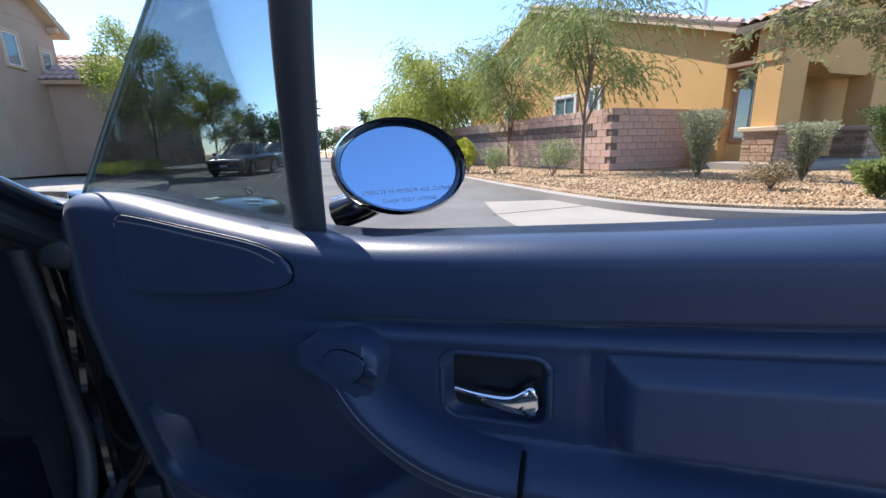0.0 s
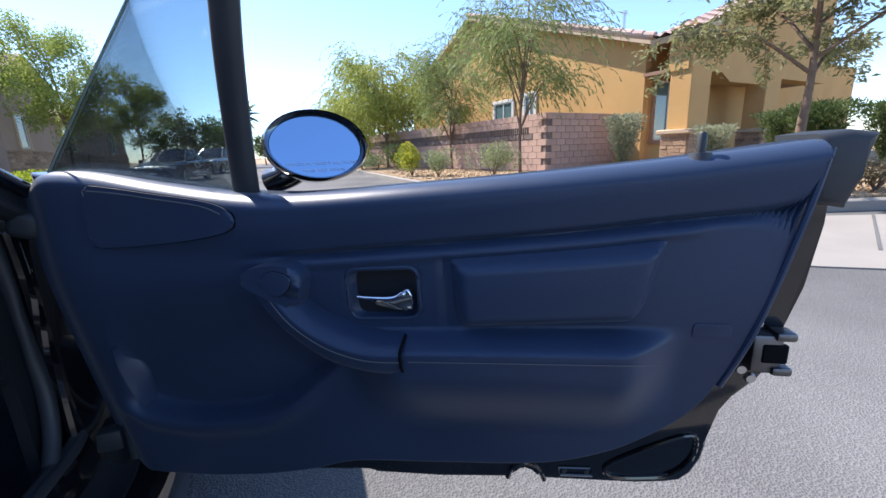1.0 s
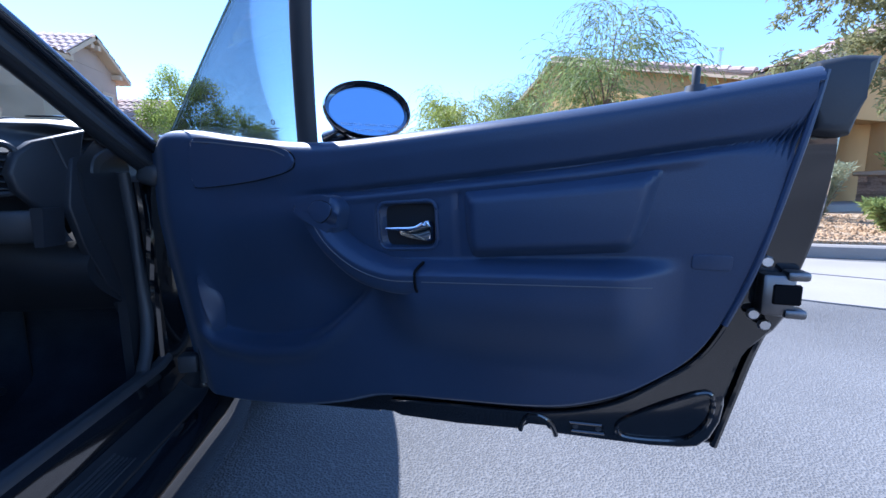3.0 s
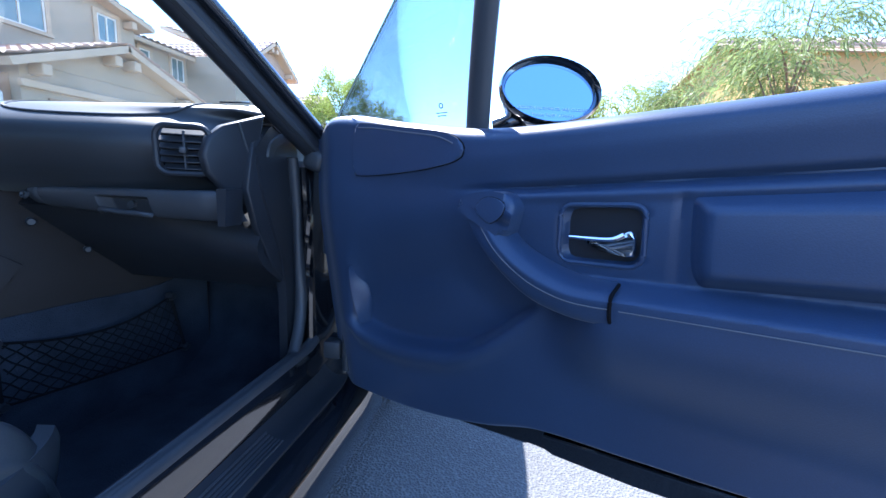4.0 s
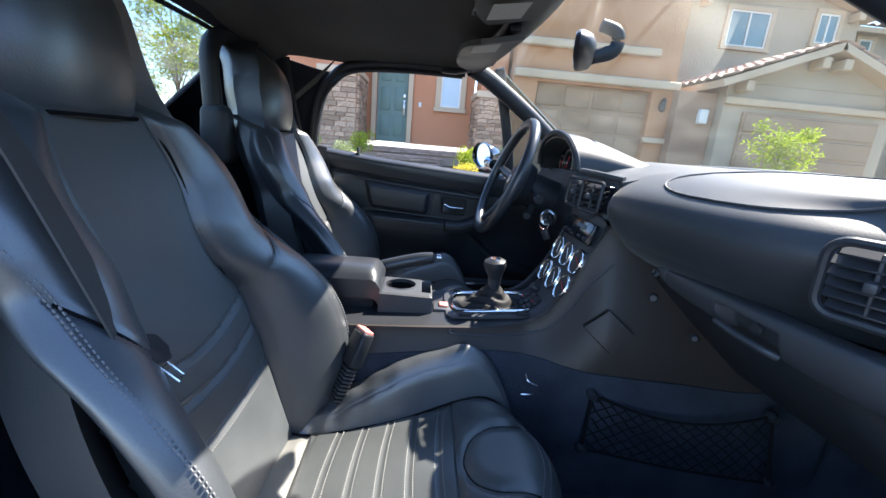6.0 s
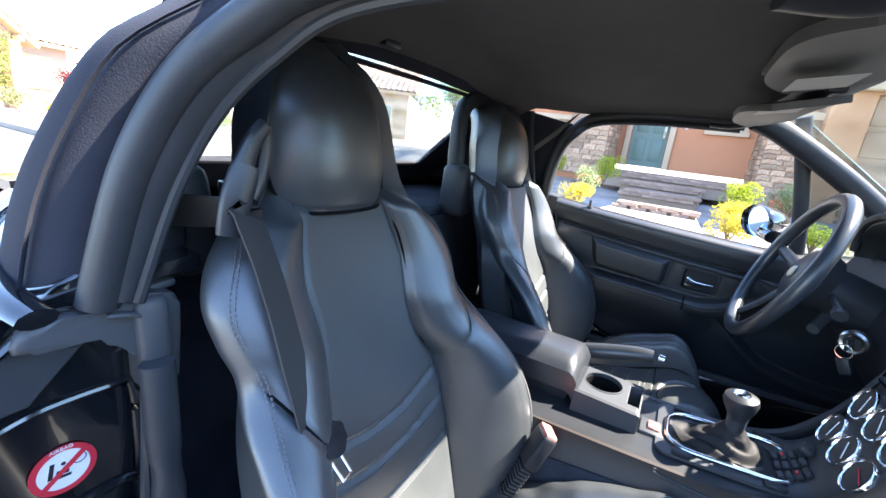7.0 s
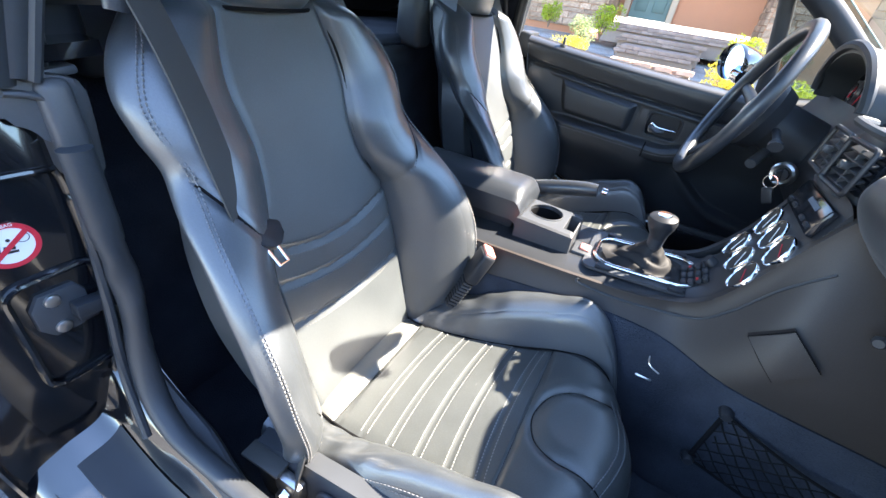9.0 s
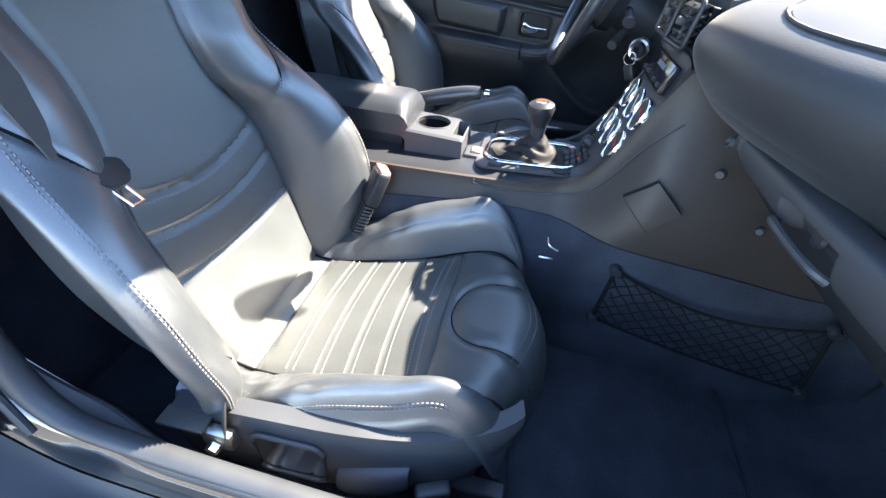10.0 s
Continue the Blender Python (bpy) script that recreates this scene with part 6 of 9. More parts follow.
def low(u):
    """The lower edge of the door's vinyl."""
    return table(u, (-0.07, 0.318), (0.1, 0.324), (0.25, 0.345), (0.36, 0.374), (0.46, 0.410), (0.61, 0.428), (0.78, 0.451), (0.87, 0.488), (0.93, 0.534), (0.965, 0.573), (0.99, 0.625), (1.015, 0.711), (1.042, 0.844), (1.057, 0.925))


def slope(z):
    """How far the trim's face stands out at that height: upright above, falling away below."""
    k = max(0.0, 0.78 - z)
    return 0.015 - 0.17 * k * k / (k + 0.06)


def pocket_lip(u):
    return table(u, (0.03, 0.505), (0.06, 0.486), (0.16, 0.478), (0.25, 0.492), (0.31, 0.508), (0.36, 0.536), (0.41, 0.576), (0.46, 0.618), (0.50, 0.655))


def on_door(outline, off, depth, bev=0.0):
    """A plate on the door's face with the outline (u, z), standing out from off by depth."""
    bm = prism(outline, depth, None, bev, 3)
    for v in bm.verts:
        u, z, d = v.co
        v.co = V((u, slope(z) + off + d, z))
    return bm


ROLL = 0.022


def lever_door(m, label, name, skin):
    D = thing(name, label, "car door", m @ pose(0.5, 0, 0.3))
    P = lambda nm, bm, mt, parent=None, lab="": part(nm, moved(bm, m), mt, parent or D, lab)
    S = lambda u, z, off=0.0: V((u, slope(z) + off, z))

    # pressed metal flange with its notches, and the outer skin behind it
    edge = [(-0.07, 0.93), (-0.075, 0.60), (-0.10, 0.29), (-0.045, 0.307), (0.13, 0.316), (0.424, 0.350), (0.432, 0.362), (0.462, 0.364), (0.474, 0.351), (0.60, 0.363), (0.722, 0.376), (0.727, 0.394), (0.736, 0.405), (0.748, 0.409), (0.762, 0.404), (0.771, 0.394), (0.777, 0.381),
            (0.927, 0.397), (0.968, 0.401), (0.992, 0.409), (1.006, 0.428), (1.016, 0.460), (1.018, 0.490), (1.013, 0.525), (1.016, 0.556), (1.030, 0.588), (1.060, 0.614), (1.070, 0.635), (1.072, 0.69), (1.085, 0.76), (1.094, 0.84), (1.098, 0.90), (1.03, 0.915), (0.7, 0.885), (0.40, 0.868), (0.2, 0.885)]
    shell_ = P("door_shell", on_door(edge, -0.085, 0.040, 0.005), PAINT, None, "gloss black painted door frame")
    skin_edge = [(-0.08, 0.90), (-0.09, 0.60), (-0.13, 0.262), (0.13, 0.285), (0.45, 0.318), (0.75, 0.348), (1.030, 0.374), (1.045, 0.47), (1.062, 0.566), (1.088, 0.664), (1.108, 0.776), (1.120, 0.936), (1.03, 0.905), (0.7, 0.875), (0.40, 0.86)]
    P("outer_skin", on_door(skin_edge, -0.135, 0.018, 0.006), PAINT, shell_)
    P("skin_edge", sweep([S(u, z, -0.112) for u, z in ((1.030, 0.376), (1.046, 0.47), (1.063, 0.566), (1.089, 0.664), (1.109, 0.776), (1.120, 0.93))], 0.006, sides=8, n=6), PAINT, shell_)
    P("stamping", sweep([S(u, z, -0.044) for u, z in ((0.876, 0.420), (0.891, 0.441), (0.94, 0.478), (0.987, 0.506), (1.002, 0.499), (1.000, 0.46), (0.978, 0.424), (0.943, 0.411), (0.889, 0.405))], 0.0038, True, 8), PAINT, shell_)
    for o, r in ((-0.010, 0.0032), (-0.022, 0.0040)):
        P("lower_lip", sweep([S(u, low(u) + o * (1.0 if u < 0.93 else 0.6), -0.043) + V((0.5 * -o * sm(u, 0.85, 1.0), 0, 0)) for u in (0.46, 0.55, 0.66, 0.78, 0.87, 0.93, 0.965, 0.99, 1.012, 1.03)], r, sides=8, n=6), PAINT, shell_)
    cl = P("clip_plate", sweep([S(u, z, -0.044) for u, z in ((0.803, 0.413), (0.853, 0.418), (0.858, 0.402), (0.806, 0.397))], 0.0026, True, 6, 1), PAINT, shell_)
    for u, z in ((0.812, 0.407), (0.848, 0.410)):
        P("clip", lathe([(0, 0.003), (0.004, 0.0025), (0.005, 0)], 10, Matrix.Translation(S(u, z, -0.044)) @ pose(0, 0, 0, -90, 0, 0)), GREYPL, cl)
    P("drain_arch", sweep([S(u, z, -0.045) for u, z in ((0.718, 0.376), (0.724, 0.398), (0.735, 0.411), (0.748, 0.415), (0.763, 0.410), (0.774, 0.397), (0.780, 0.379))], 0.0045, sides=8), PAINT, shell_)

    # one vinyl face: the rolled top, the groove under it, the pocket, the shelf of the armrest
    def face(u, z):
        n = slope(z)
        gz = groove(u)
        n -= 0.011 * math.exp(-((z - gz) / 0.0055) ** 2) * sm(u, 0.30, 0.46)
        n += 0.010 * sm(z, gz, gz + 0.05) * sm(u, 0.05, 0.40)
        n += 0.004 * math.exp(-((z - gz + 0.014) / 0.006) ** 2) * sm(u, 0.38, 0.46) * (1 - sm(u, 0.93, 0.96))
        lz = pocket_lip(u)
        roof = table(u, (0.03, 0.66), (0.12, 0.74), (0.3, 0.775), (0.38, 0.74), (0.45, 0.70), (0.52, 0.66))
        pk = sm(u, 0.030, 0.065) * (1 - sm(u, 0.44, 0.52)) * sm(z, lz, lz + 0.024) * (1 - sm(z, roof - 0.15, roof))
        n -= 0.034 * pk
        n += 0.010 * math.exp(-((z - lz + 0.010) / 0.020) ** 2) * sm(u, -0.02, 0.04) * (1 - sm(u, 0.36, 0.48))
        ez = 0.680 + 0.05 * (u - 0.583)
        along = sm(u, 0.47, 0.58) * (1 - sm(u, 0.855, 0.945))
        n += 0.047 * along * ((1 - sm(z, ez - 0.003, ez + 0.020)) if z > ez - 0.003 else (1 - sm(ez - z, 0.030, 0.17)))
        du, dz = abs(u - 0.549) / 0.054, abs(z - 0.750 - 0.05 * (u - 0.549)) / 0.040
        n -= 0.017 * (1 - sm((du ** 6 + dz ** 6) ** (1 / 6), 0.78, 1.02))
        n -= 0.004 * math.exp(-((u - 0.636 - 0.02 * (0.81 - z)) / 0.0035) ** 2) * sm(z, 0.69, 0.70) * (1 - sm(z, gz - 0.02, gz - 0.01))
        n -= 0.030 * (1 - sm(u, -0.075, 0.015))
        return n

    def trim_(u, v):
        uu = lerp(-0.072, 1.056, u)
        zl, zt = low(uu), belt(uu)
        q = v * 1.12
        if q < 1:
            z = lerp(zl, zt - ROLL, q)
            n = face(uu, z) - 0.022 * (1 - sm(z - zl, 0.0, 0.016))
        else:
            t = (q - 1) / 0.12
            a = min(1, t * 2) * math.pi / 2
            z = zt - ROLL + ROLL * math.sin(a)
            n = face(uu, zt - ROLL) - 0.030 * (1 - math.cos(a)) - 0.042 * max(0, t - 0.5) * 2
        return (uu, n, z)

    panel = P("door_panel", sheet(trim_, 190, 230, 0.008, (0, -1, 0)), skin, None, "dark vinyl door trim with a padded top and a map pocket")
    P("panel_edge", sweep([S(1.058 - 0.0, 0.930, 0.002), S(1.044, 0.85, 0.002), S(1.016, 0.715, 0.0), S(0.992, 0.63, -0.002)], 0.004, sides=8, n=6), skin, panel)
    cap_ = P("rear_cap", on_door([(1.058, 0.868), (1.092, 0.862), (1.100, 0.90), (1.112, 0.944), (1.085, 0.948), (1.054, 0.944), (1.056, 0.90)], -0.095, 0.085, 0.010), RUBBER, None, "rubber door corner cap")
    # speaker cover
    out = spline([(0.086, 0.822, 0), (0.084, 0.860, 0), (0.090, 0.902, 0), (0.112, 0.908, 0), (0.208, 0.896, 0), (0.298, 0.884, 0), (0.334, 0.872, 0), (0.344, 0.856, 0), (0.328, 0.840, 0), (0.24, 0.824, 0), (0.11, 0.814, 0)], 5, True)
    bm = prism([(p.x, p.y) for p in out], 0.010, None, 0.005, 3)
    for v_ in bm.verts:
        u_, z_, d_ = v_.co
        v_.co = V((u_, face(u_, min(z_, belt(u_) - ROLL)) + d_ - 0.0055, z_))
    tw = P("speaker_cover", bm, skin, None, "speaker cover with stitched upper edge")
    P("seam", sweep([V((p.x, face(p.x, min(p.y, belt(p.x) - ROLL)) + 0.0008, p.y)) for p in out[::2]], 0.0014, True, 6, 1), SEAM, tw)
    P("stitching", sweep([V((u, face(u, z) + 0.005, z)) for u, z in ((0.10, 0.901), (0.15, 0.897), (0.21, 0.889), (0.29, 0.878), (0.325, 0.866))], 0.0011, sides=5, n=6), DTHREAD, tw)

    def cush(u, v):
        b = 1 - v
        right_ = 0.917 - 0.028 * b - 0.022 * b ** 8
        uu = lerp(0.638 + 0.006 * b + 0.020 * b ** 8, right_, u)
        zt, zb = groove(uu) - 0.0125, 0.697 + 0.018 * u
        z = lerp(zb, zt, v)
        return (uu, face(0.75, 0.78) - slope(0.78) + slope(z) - 0.004 + 0.026 * (1 - dip(u, v, 0.10, 0.22, ev=(0.7, 1))), z)

    pad_ = P("padded_insert", sheet(cush, 44, 28, 0.015, (0, -1, 0)), skin, None, "padded vinyl insert")
    P("seam", sweep([V(cush(u, v)) + V((0, -0.001, 0)) for u, v in ((0, 0.05), (0, 0.5), (0, 1), (0.3, 1), (0.7, 1), (1, 1), (1, 0.5), (1, 0.15), (0.96, 0.0))], 0.0016, sides=6, n=5), SEAM, pad_)

    # curved pull: a pod with a button, and an arm with a top face, a ridge and a front face
    lowc = [(0.352, 0.777), (0.372, 0.742), (0.412, 0.700), (0.470, 0.660), (0.530, 0.645), (0.579, 0.645)]
    ridge = [(0.372, 0.781), (0.396, 0.754), (0.430, 0.720), (0.478, 0.692), (0.530, 0.678), (0.579, 0.679)]
    inner = [(0.398, 0.785), (0.420, 0.758), (0.446, 0.728), (0.486, 0.706), (0.532, 0.693), (0.579, 0.693)]
    outs = [0.018, 0.028, 0.040, 0.047, 0.050, 0.050]
    fine_ = lambda pts: spline([(a, b, 0) for a, b in pts], 6)
    oo = spline([(o, 0, 0) for o in outs], 6)
    rings = []
    for a, b, c, o in zip(fine_(lowc), fine_(ridge), fine_(inner), oo):
        d = o.x
        ring_ = [S(a.x, a.y, -0.055), S(a.x, a.y, d * 0.55), S(lerp(a.x, b.x, 0.12), lerp(a.y, b.y, 0.12), d * 0.92), S(lerp(a.x, b.x, 0.85), lerp(a.y, b.y, 0.85), d * 1.04), S(lerp(b.x, c.x, 0.15), lerp(b.y, c.y, 0.15), d * 0.98), S(lerp(b.x, c.x, 0.8), lerp(b.y, c.y, 0.8), d * 0.62), S(c.x, c.y, -0.02)]
        rings.append(spline(ring_, 3, True))
    pull = P("pull_handle", loft(rings), skin, None, "curved grab handle flowing into the armrest")
    P("stitching", sweep([S(lerp(a.x, b.x, 0.72), lerp(a.y, b.y, 0.72), o.x * 1.035 + 0.0004) for a, b, o in list(zip(fine_(lowc), fine_(ridge), oo))[3::3]], 0.0008, sides=5, n=2), DTHREAD, pull)
    pod = spline([(x, z, 0) for x, z in ((0.351, 0.776), (0.358, 0.787), (0.378, 0.794), (0.411, 0.798), (0.434, 0.793), (0.444, 0.778), (0.440, 0.757), (0.432, 0.738), (0.412, 0.738), (0.385, 0.752), (0.362, 0.764))], 4, True)
    P("pull_button", on_door([(p.x, p.y) for p in pod], -0.01, 0.043, 0.010), skin, pull)
    cap2 = spline([(x, z, 0) for x, z in ((0.386, 0.772), (0.395, 0.786), (0.411, 0.790), (0.430, 0.783), (0.429, 0.768), (0.411, 0.754), (0.397, 0.760))], 4, True)
    bc = P("button_cap", on_door([(p.x, p.y) for p in cap2], 0.032, 0.0032, 0.0012), skin, pull)
    P("seam", sweep([S(p.x, p.y, 0.0335) for p in cap2[::2]], 0.0011, True, 6, 1), SEAM, bc)
    P("end_seam", sweep([S(0.580, 0.693, 0.014), S(0.581, 0.686, 0.046), S(0.581, 0.676, 0.052), S(0.581, 0.656, 0.050), S(0.580, 0.646, 0.030), S(0.580, 0.645, 0.0)], 0.0024, sides=6), SEAM, pull)
    P("arm_seam", sweep([S(u, 0.668 + 0.05 * (u - 0.583), 0.0478) for u in (0.59, 0.7, 0.8, 0.9)], 0.0007, sides=5, n=4), DTHREAD, panel)
    # inner latch
    HC = (0.549, 0.750)
    bz = P("handle_bezel", sweep([V((a, face(a, b + 0.05 * (a - 0.549)) + 0.001, b + 0.05 * (a - 0.549))) for a, b in rounded(0.104, 0.076, 0.016, 4, HC)], 0.0034, True, 8, 1), skin, None)
    P("handle_well", on_door([(a, b + 0.05 * (a - 0.549)) for a, b in rounded(0.096, 0.068, 0.012, 4, HC)], -0.0185, 0.004), PLASTIC, bz)
    lev = [(0.530, 0.741), (0.566, 0.741), (0.578, 0.756), (0.589, 0.757), (0.591, 0.730), (0.582, 0.727), (0.548, 0.732)]
    P("lever", add(sweep([S(0.511, 0.744, -0.002), S(0.535, 0.745, 0.004), S(0.565, 0.747, 0.006), S(0.579, 0.754, 0.004)], lambda t: 0.0035 + 0.0012 * t, sides=10, flat=(1, 0.8)), on_door([(p.x, p.y) for p in spline([(a, b, 0) for a, b in lev], 3, True)], -0.010, 0.013, 0.004)), CHROME, bz, "chrome door release lever")
    # lock pin
    pin = P("lock_pin", lathe([(0, 0.026), (0.003, 0.026), (0.0048, 0.023), (0.0044, 0.0), (0.0044, -0.01)], 12, pose(0.938, 0.002, 0.925)), RUBBER)
    P("pin_collar", lathe([(0.004, 0.003), (0.011, 0.003), (0.013, -0.006)], 14, pose(0.938, 0.002, 0.925)), GREYPL, pin)
    P("maker_tag", on_door(rounded(0.044, 0.020, 0.005, 3, (0.969, 0.7125)), -0.001, 0.0025, 0.001), skin)
    # leaf of vinyl added in the shape of the highlight on the pocket's corner
    P("pocket_bracket", sheet(lambda u, v: S(table(v, (0, 0.062), (0.4, 0.050), (0.7, 0.047), (1, 0.050)) + u * 0.022 * math.sin(math.pi * v) ** 1.5, lerp(0.505, 0.632, v), 0.004 - 0.03 * u), 6, 14, 0.004, (0, -1, 0)), skin, panel, "vinyl pocket corner lip")
    # latch at the rear edge
    la = P("latch", moved(add(bx(0.036, 0.030, 0.054, (0, 0, 0), 0.005, 2), bx(0.024, 0.026, 0.012, (0.018, 0.006, 0.026), 0.004, 2), bx(0.024, 0.026, 0.012, (0.018, 0.006, -0.022), 0.004, 2)), Matrix.Translation(S(1.050, 0.670, -0.036))), DARKSTEEL, None, "dark steel door latch")
    P("claw_slot", moved(bx(0.030, 0.008, 0.026, (0.008, 0.013, 0.002), 0.002, 1), Matrix.Translation(S(1.050, 0.670, -0.036))), SEAM, la)
    for u, z in ((1.036, 0.712), (1.030, 0.640), (1.044, 0.626)):
        P("bolt", lathe([(0, 0.005), (0.006, 0.005), (0.008, 0)], 8, Matrix.Translation(S(u, z, -0.035)) @ pose(0, 0, 0, -90, 0, 0)), STEEL, la)
    # quarter light: post, glass and seal
    P("quarter_post", sweep([(0.328, -0.032, 0.875), (0.345, -0.008, 0.96), (0.376, 0.030, 1.075), (0.408, 0.060, 1.18), (0.430, 0.078, 1.255), (0.434, 0.081, 1.268)], lambda t: 0.0205 - 0.002 * t, sides=12, n=5, flat=(1, 0.7), up=(0, 1, 0)), RUBBER, None, "black quarter-light post")

    def gl(u, v):
        a = V((lerp(-0.055, 0.315, u), -0.034, lerp(0.905, 0.885, u)))
        b = V((lerp(0.412, 0.428, u), lerp(0.074, 0.076, u), lerp(1.252, 1.258, u)))
        return a.lerp(b, v) + V((0, 0.004 * math.sin(math.pi * v), 0))

    q = P("quarter_glass", sheet(gl, 6, 12, 0.004), TINTED, None, "tinted fixed quarter window")
    q.visible_shadow = False
    P("glass_seal", sweep([(-0.06, -0.034, 0.898), (0.1, -0.034, 0.898), (0.25, -0.034, 0.884), (0.34, -0.034, 0.880)], 0.007, sides=8), RUBBER, q)
    P("glass_edge", sweep([gl(0, 0), gl(0, 0.5), gl(0, 1)], 0.0016, sides=6), GLASSEDGE, q)
    for k in range(2):
        P("etched_mark", bx(0.024 - 0.006 * k, 0.0006, 0.0016, (0.262, -0.0215 - 0.0012 * k, 0.922 - 0.0045 * k), 0, 1, (0, 0, 0)), ETCH, q)
    P("etched_mark", lathe([(0.003, 0), (0.0048, 0), (0.0048, 0.0006), (0.003, 0.0006)], 16, pose(0.262, -0.018, 0.933, 75, 0, 0)), ETCH, q)
    return D


def put_mirror(D, c, normal, w, h, label, right=(1, 0, 0), text=True, arm=None):
    """A door mirror at c whose glass looks along normal."""
    nv = V(normal).normalized()
    x = V((0, 0, 1)).cross(nv).normalized()
    up = nv.cross(x)
    m = Matrix((x, up, nv)).transposed().to_4x4()
    m.translation = V(c)
    M = part("side_mirror", moved(lathe([(0, -0.085), (0.35, -0.08), (0.62, -0.06), (0.86, -0.03), (1.0, 0.0), (1.04, 0.012), (1.0, 0.020), (0.93, 0.014), (0.90, 0.002), (0, 0.002)], 40), m @ Matrix.Diagonal((w, h, 1, 1))), PAINT, D, label)
    part("mirror_glass", moved(lathe([(0, 0.0065), (0.90, 0.0065), (0.905, 0.004), (0.0, 0.004)], 40), m @ Matrix.Diagonal((w, h, 1, 1))), MIRROR, M, "mirror glass reflecting the sky, whose blue is tinted in")
    if text:
        words("mirror_text", "OBJECTS IN MIRROR ARE CLOSER", 0.0072, MARK, M, m @ pose(0.004, -h * 0.50, 0.0072), thick=0.0001, spacing=1.05)
        words("mirror_text", "THAN THEY APPEAR", 0.0072, MARK, M, m @ pose(0.004, -h * 0.70, 0.0072), thick=0.0001, spacing=1.05)
    if arm:
        part("mirror_foot", sweep([arm, (V(arm) + V(c)) / 2 + V((0, 0, -0.012)), V(c) - nv * 0.05], lambda t: 0.026 - 0.004 * t, sides=12, flat=(1, 0.8)), PAINT, M)
    return M


pd = lever_door(DM, "open passenger door with dark vinyl trim and curved pull handle", "roadster_door", BLUEVINYL)
MC = DM @ V((0.411, -0.105, 0.952))
put_mirror(pd, MC, (0.24, -0.90, 0.36), 0.080, 0.057, "gloss black oval door mirror", arm=DM @ V((0.335, -0.085, 0.900)))

# the closed driver's door: the same door seen in its closed place on the other side
DD = Matrix(((0, 1, 0, -0.695), (-1, 0, 0, 0.02), (0, 0, 1, -0.035), (0, 0, 0, 1)))
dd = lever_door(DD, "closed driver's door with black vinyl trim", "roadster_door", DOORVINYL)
put_mirror(dd, (-0.86, -0.40, 0.925), (0.45, -0.85, -0.07), 0.066, 0.052, "gloss black oval door mirror", text=False, arm=(-0.75, -0.37, 0.89))


# ---- dashboard
dash = thing("dashboard", "black moulded dashboard with rolled passenger pad and round vents", "dashboard", pose(0.1, -0.05, 0.7))


def nose_y(x):
    return table(x, (-0.60, -0.16), (-0.2, -0.20), (0.08, -0.27), (0.2, -0.288), (0.4, -0.248), (0.5, -0.205), (0.56, -0.163), (0.62, -0.112), (0.665, -0.06))


def glass_y(x):
    return 0.19 - 0.22 * abs(x / 0.66) ** 2.2


def dash_roll(u, v):
    x = lerp(0.108, 0.662, u)
    yn, yw = nose_y(x), glass_y(x)
    k = 1 - 0.18 * (1 - sm(u, 0.0, 0.08)) - 0.25 * sm(u, 0.9, 1.0)
    y = table(v, (0, yw), (0.2, lerp(yw, yn, 0.35)), (0.40, lerp(yw, yn, 0.70)), (0.55, yn + 0.055), (0.65, yn + 0.014), (0.73, yn), (0.82, yn + 0.016), (0.92, yn + 0.045), (1.0, yn + 0.080))
    z = table(v, (0, 0.953), (0.2, 0.953), (0.40, 0.936), (0.55, 0.913), (0.65, 0.888), (0.73, 0.856), (0.82, 0.820), (0.92, 0.790), (1.0, 0.770))
    y = lerp(yw, y, 1 - (1 - k) * sm(v, 0.5, 0.8) * 0.35)
    return (x, y, z - 0.012 * sm(u, 0.88, 1))


roll = part("dash_pad", sheet(dash_roll, 50, 60, 0.02, (0, 0.7, -0.7)), DASHVINYL, dash, "soft black dash pad rolled over the glovebox")


def dash_top(u, v):
    x = lerp(-0.662, 0.13, u)
    y = lerp(glass_y(x), nose_y(x) + 0.03, v)
    return (x, y, table(v, (0, 0.953), (0.4, 0.950), (0.8, 0.928), (1, 0.908)))


part("dash_top", sheet(dash_top, 40, 20, 0.03, (0, 0.3, -0.9)), DASHVINYL, dash)


def on_roll(x, v, up=0.0):
    p = V(dash_roll((x - 0.108) / 0.554, v))
    return p + V((0, -0.2, 1)).normalized() * up


lid = []
for k in range(40):
    a = 2 * math.pi * k / 40
    ca, sa = math.cos(a), math.sin(a)
    e = 2.0 / 2.8
    lx = math.copysign(abs(ca) ** e, ca)
    ly = math.copysign(abs(sa) ** e, sa)
    lid.append(on_roll(0.365 + 0.165 * lx, 0.36 + 0.235 * ly, 0.0012))
part("airbag_seam", sweep(lid, 0.0024, True, 6, 1, smooth=False), RUBBER, roll, "oval airbag lid seam")
part("airbag_lid", sheet(lambda u, v: on_roll(0.365 + 0.160 * lerp(-1, 1, u), 0.36 + 0.228 * lerp(-1, 1, v) * (1 - abs(lerp(-1, 1, u)) ** 2.8) ** 0.36, 0.0012), 30, 24, 0.003, (0, 0.2, -0.9)), DASHVINYL, roll, "airbag lid, bright in the sun")
part("defrost_slot", sheet(lambda u, v: on_roll(0.575 + 0.035 * lerp(-1, 1, u), 0.22 + 0.05 * lerp(-1, 1, v) * math.sqrt(1 - 0.96 * lerp(-1, 1, u) ** 2), 0.004), 12, 6, 0.003), SCREEN, roll, "oval demister grille")
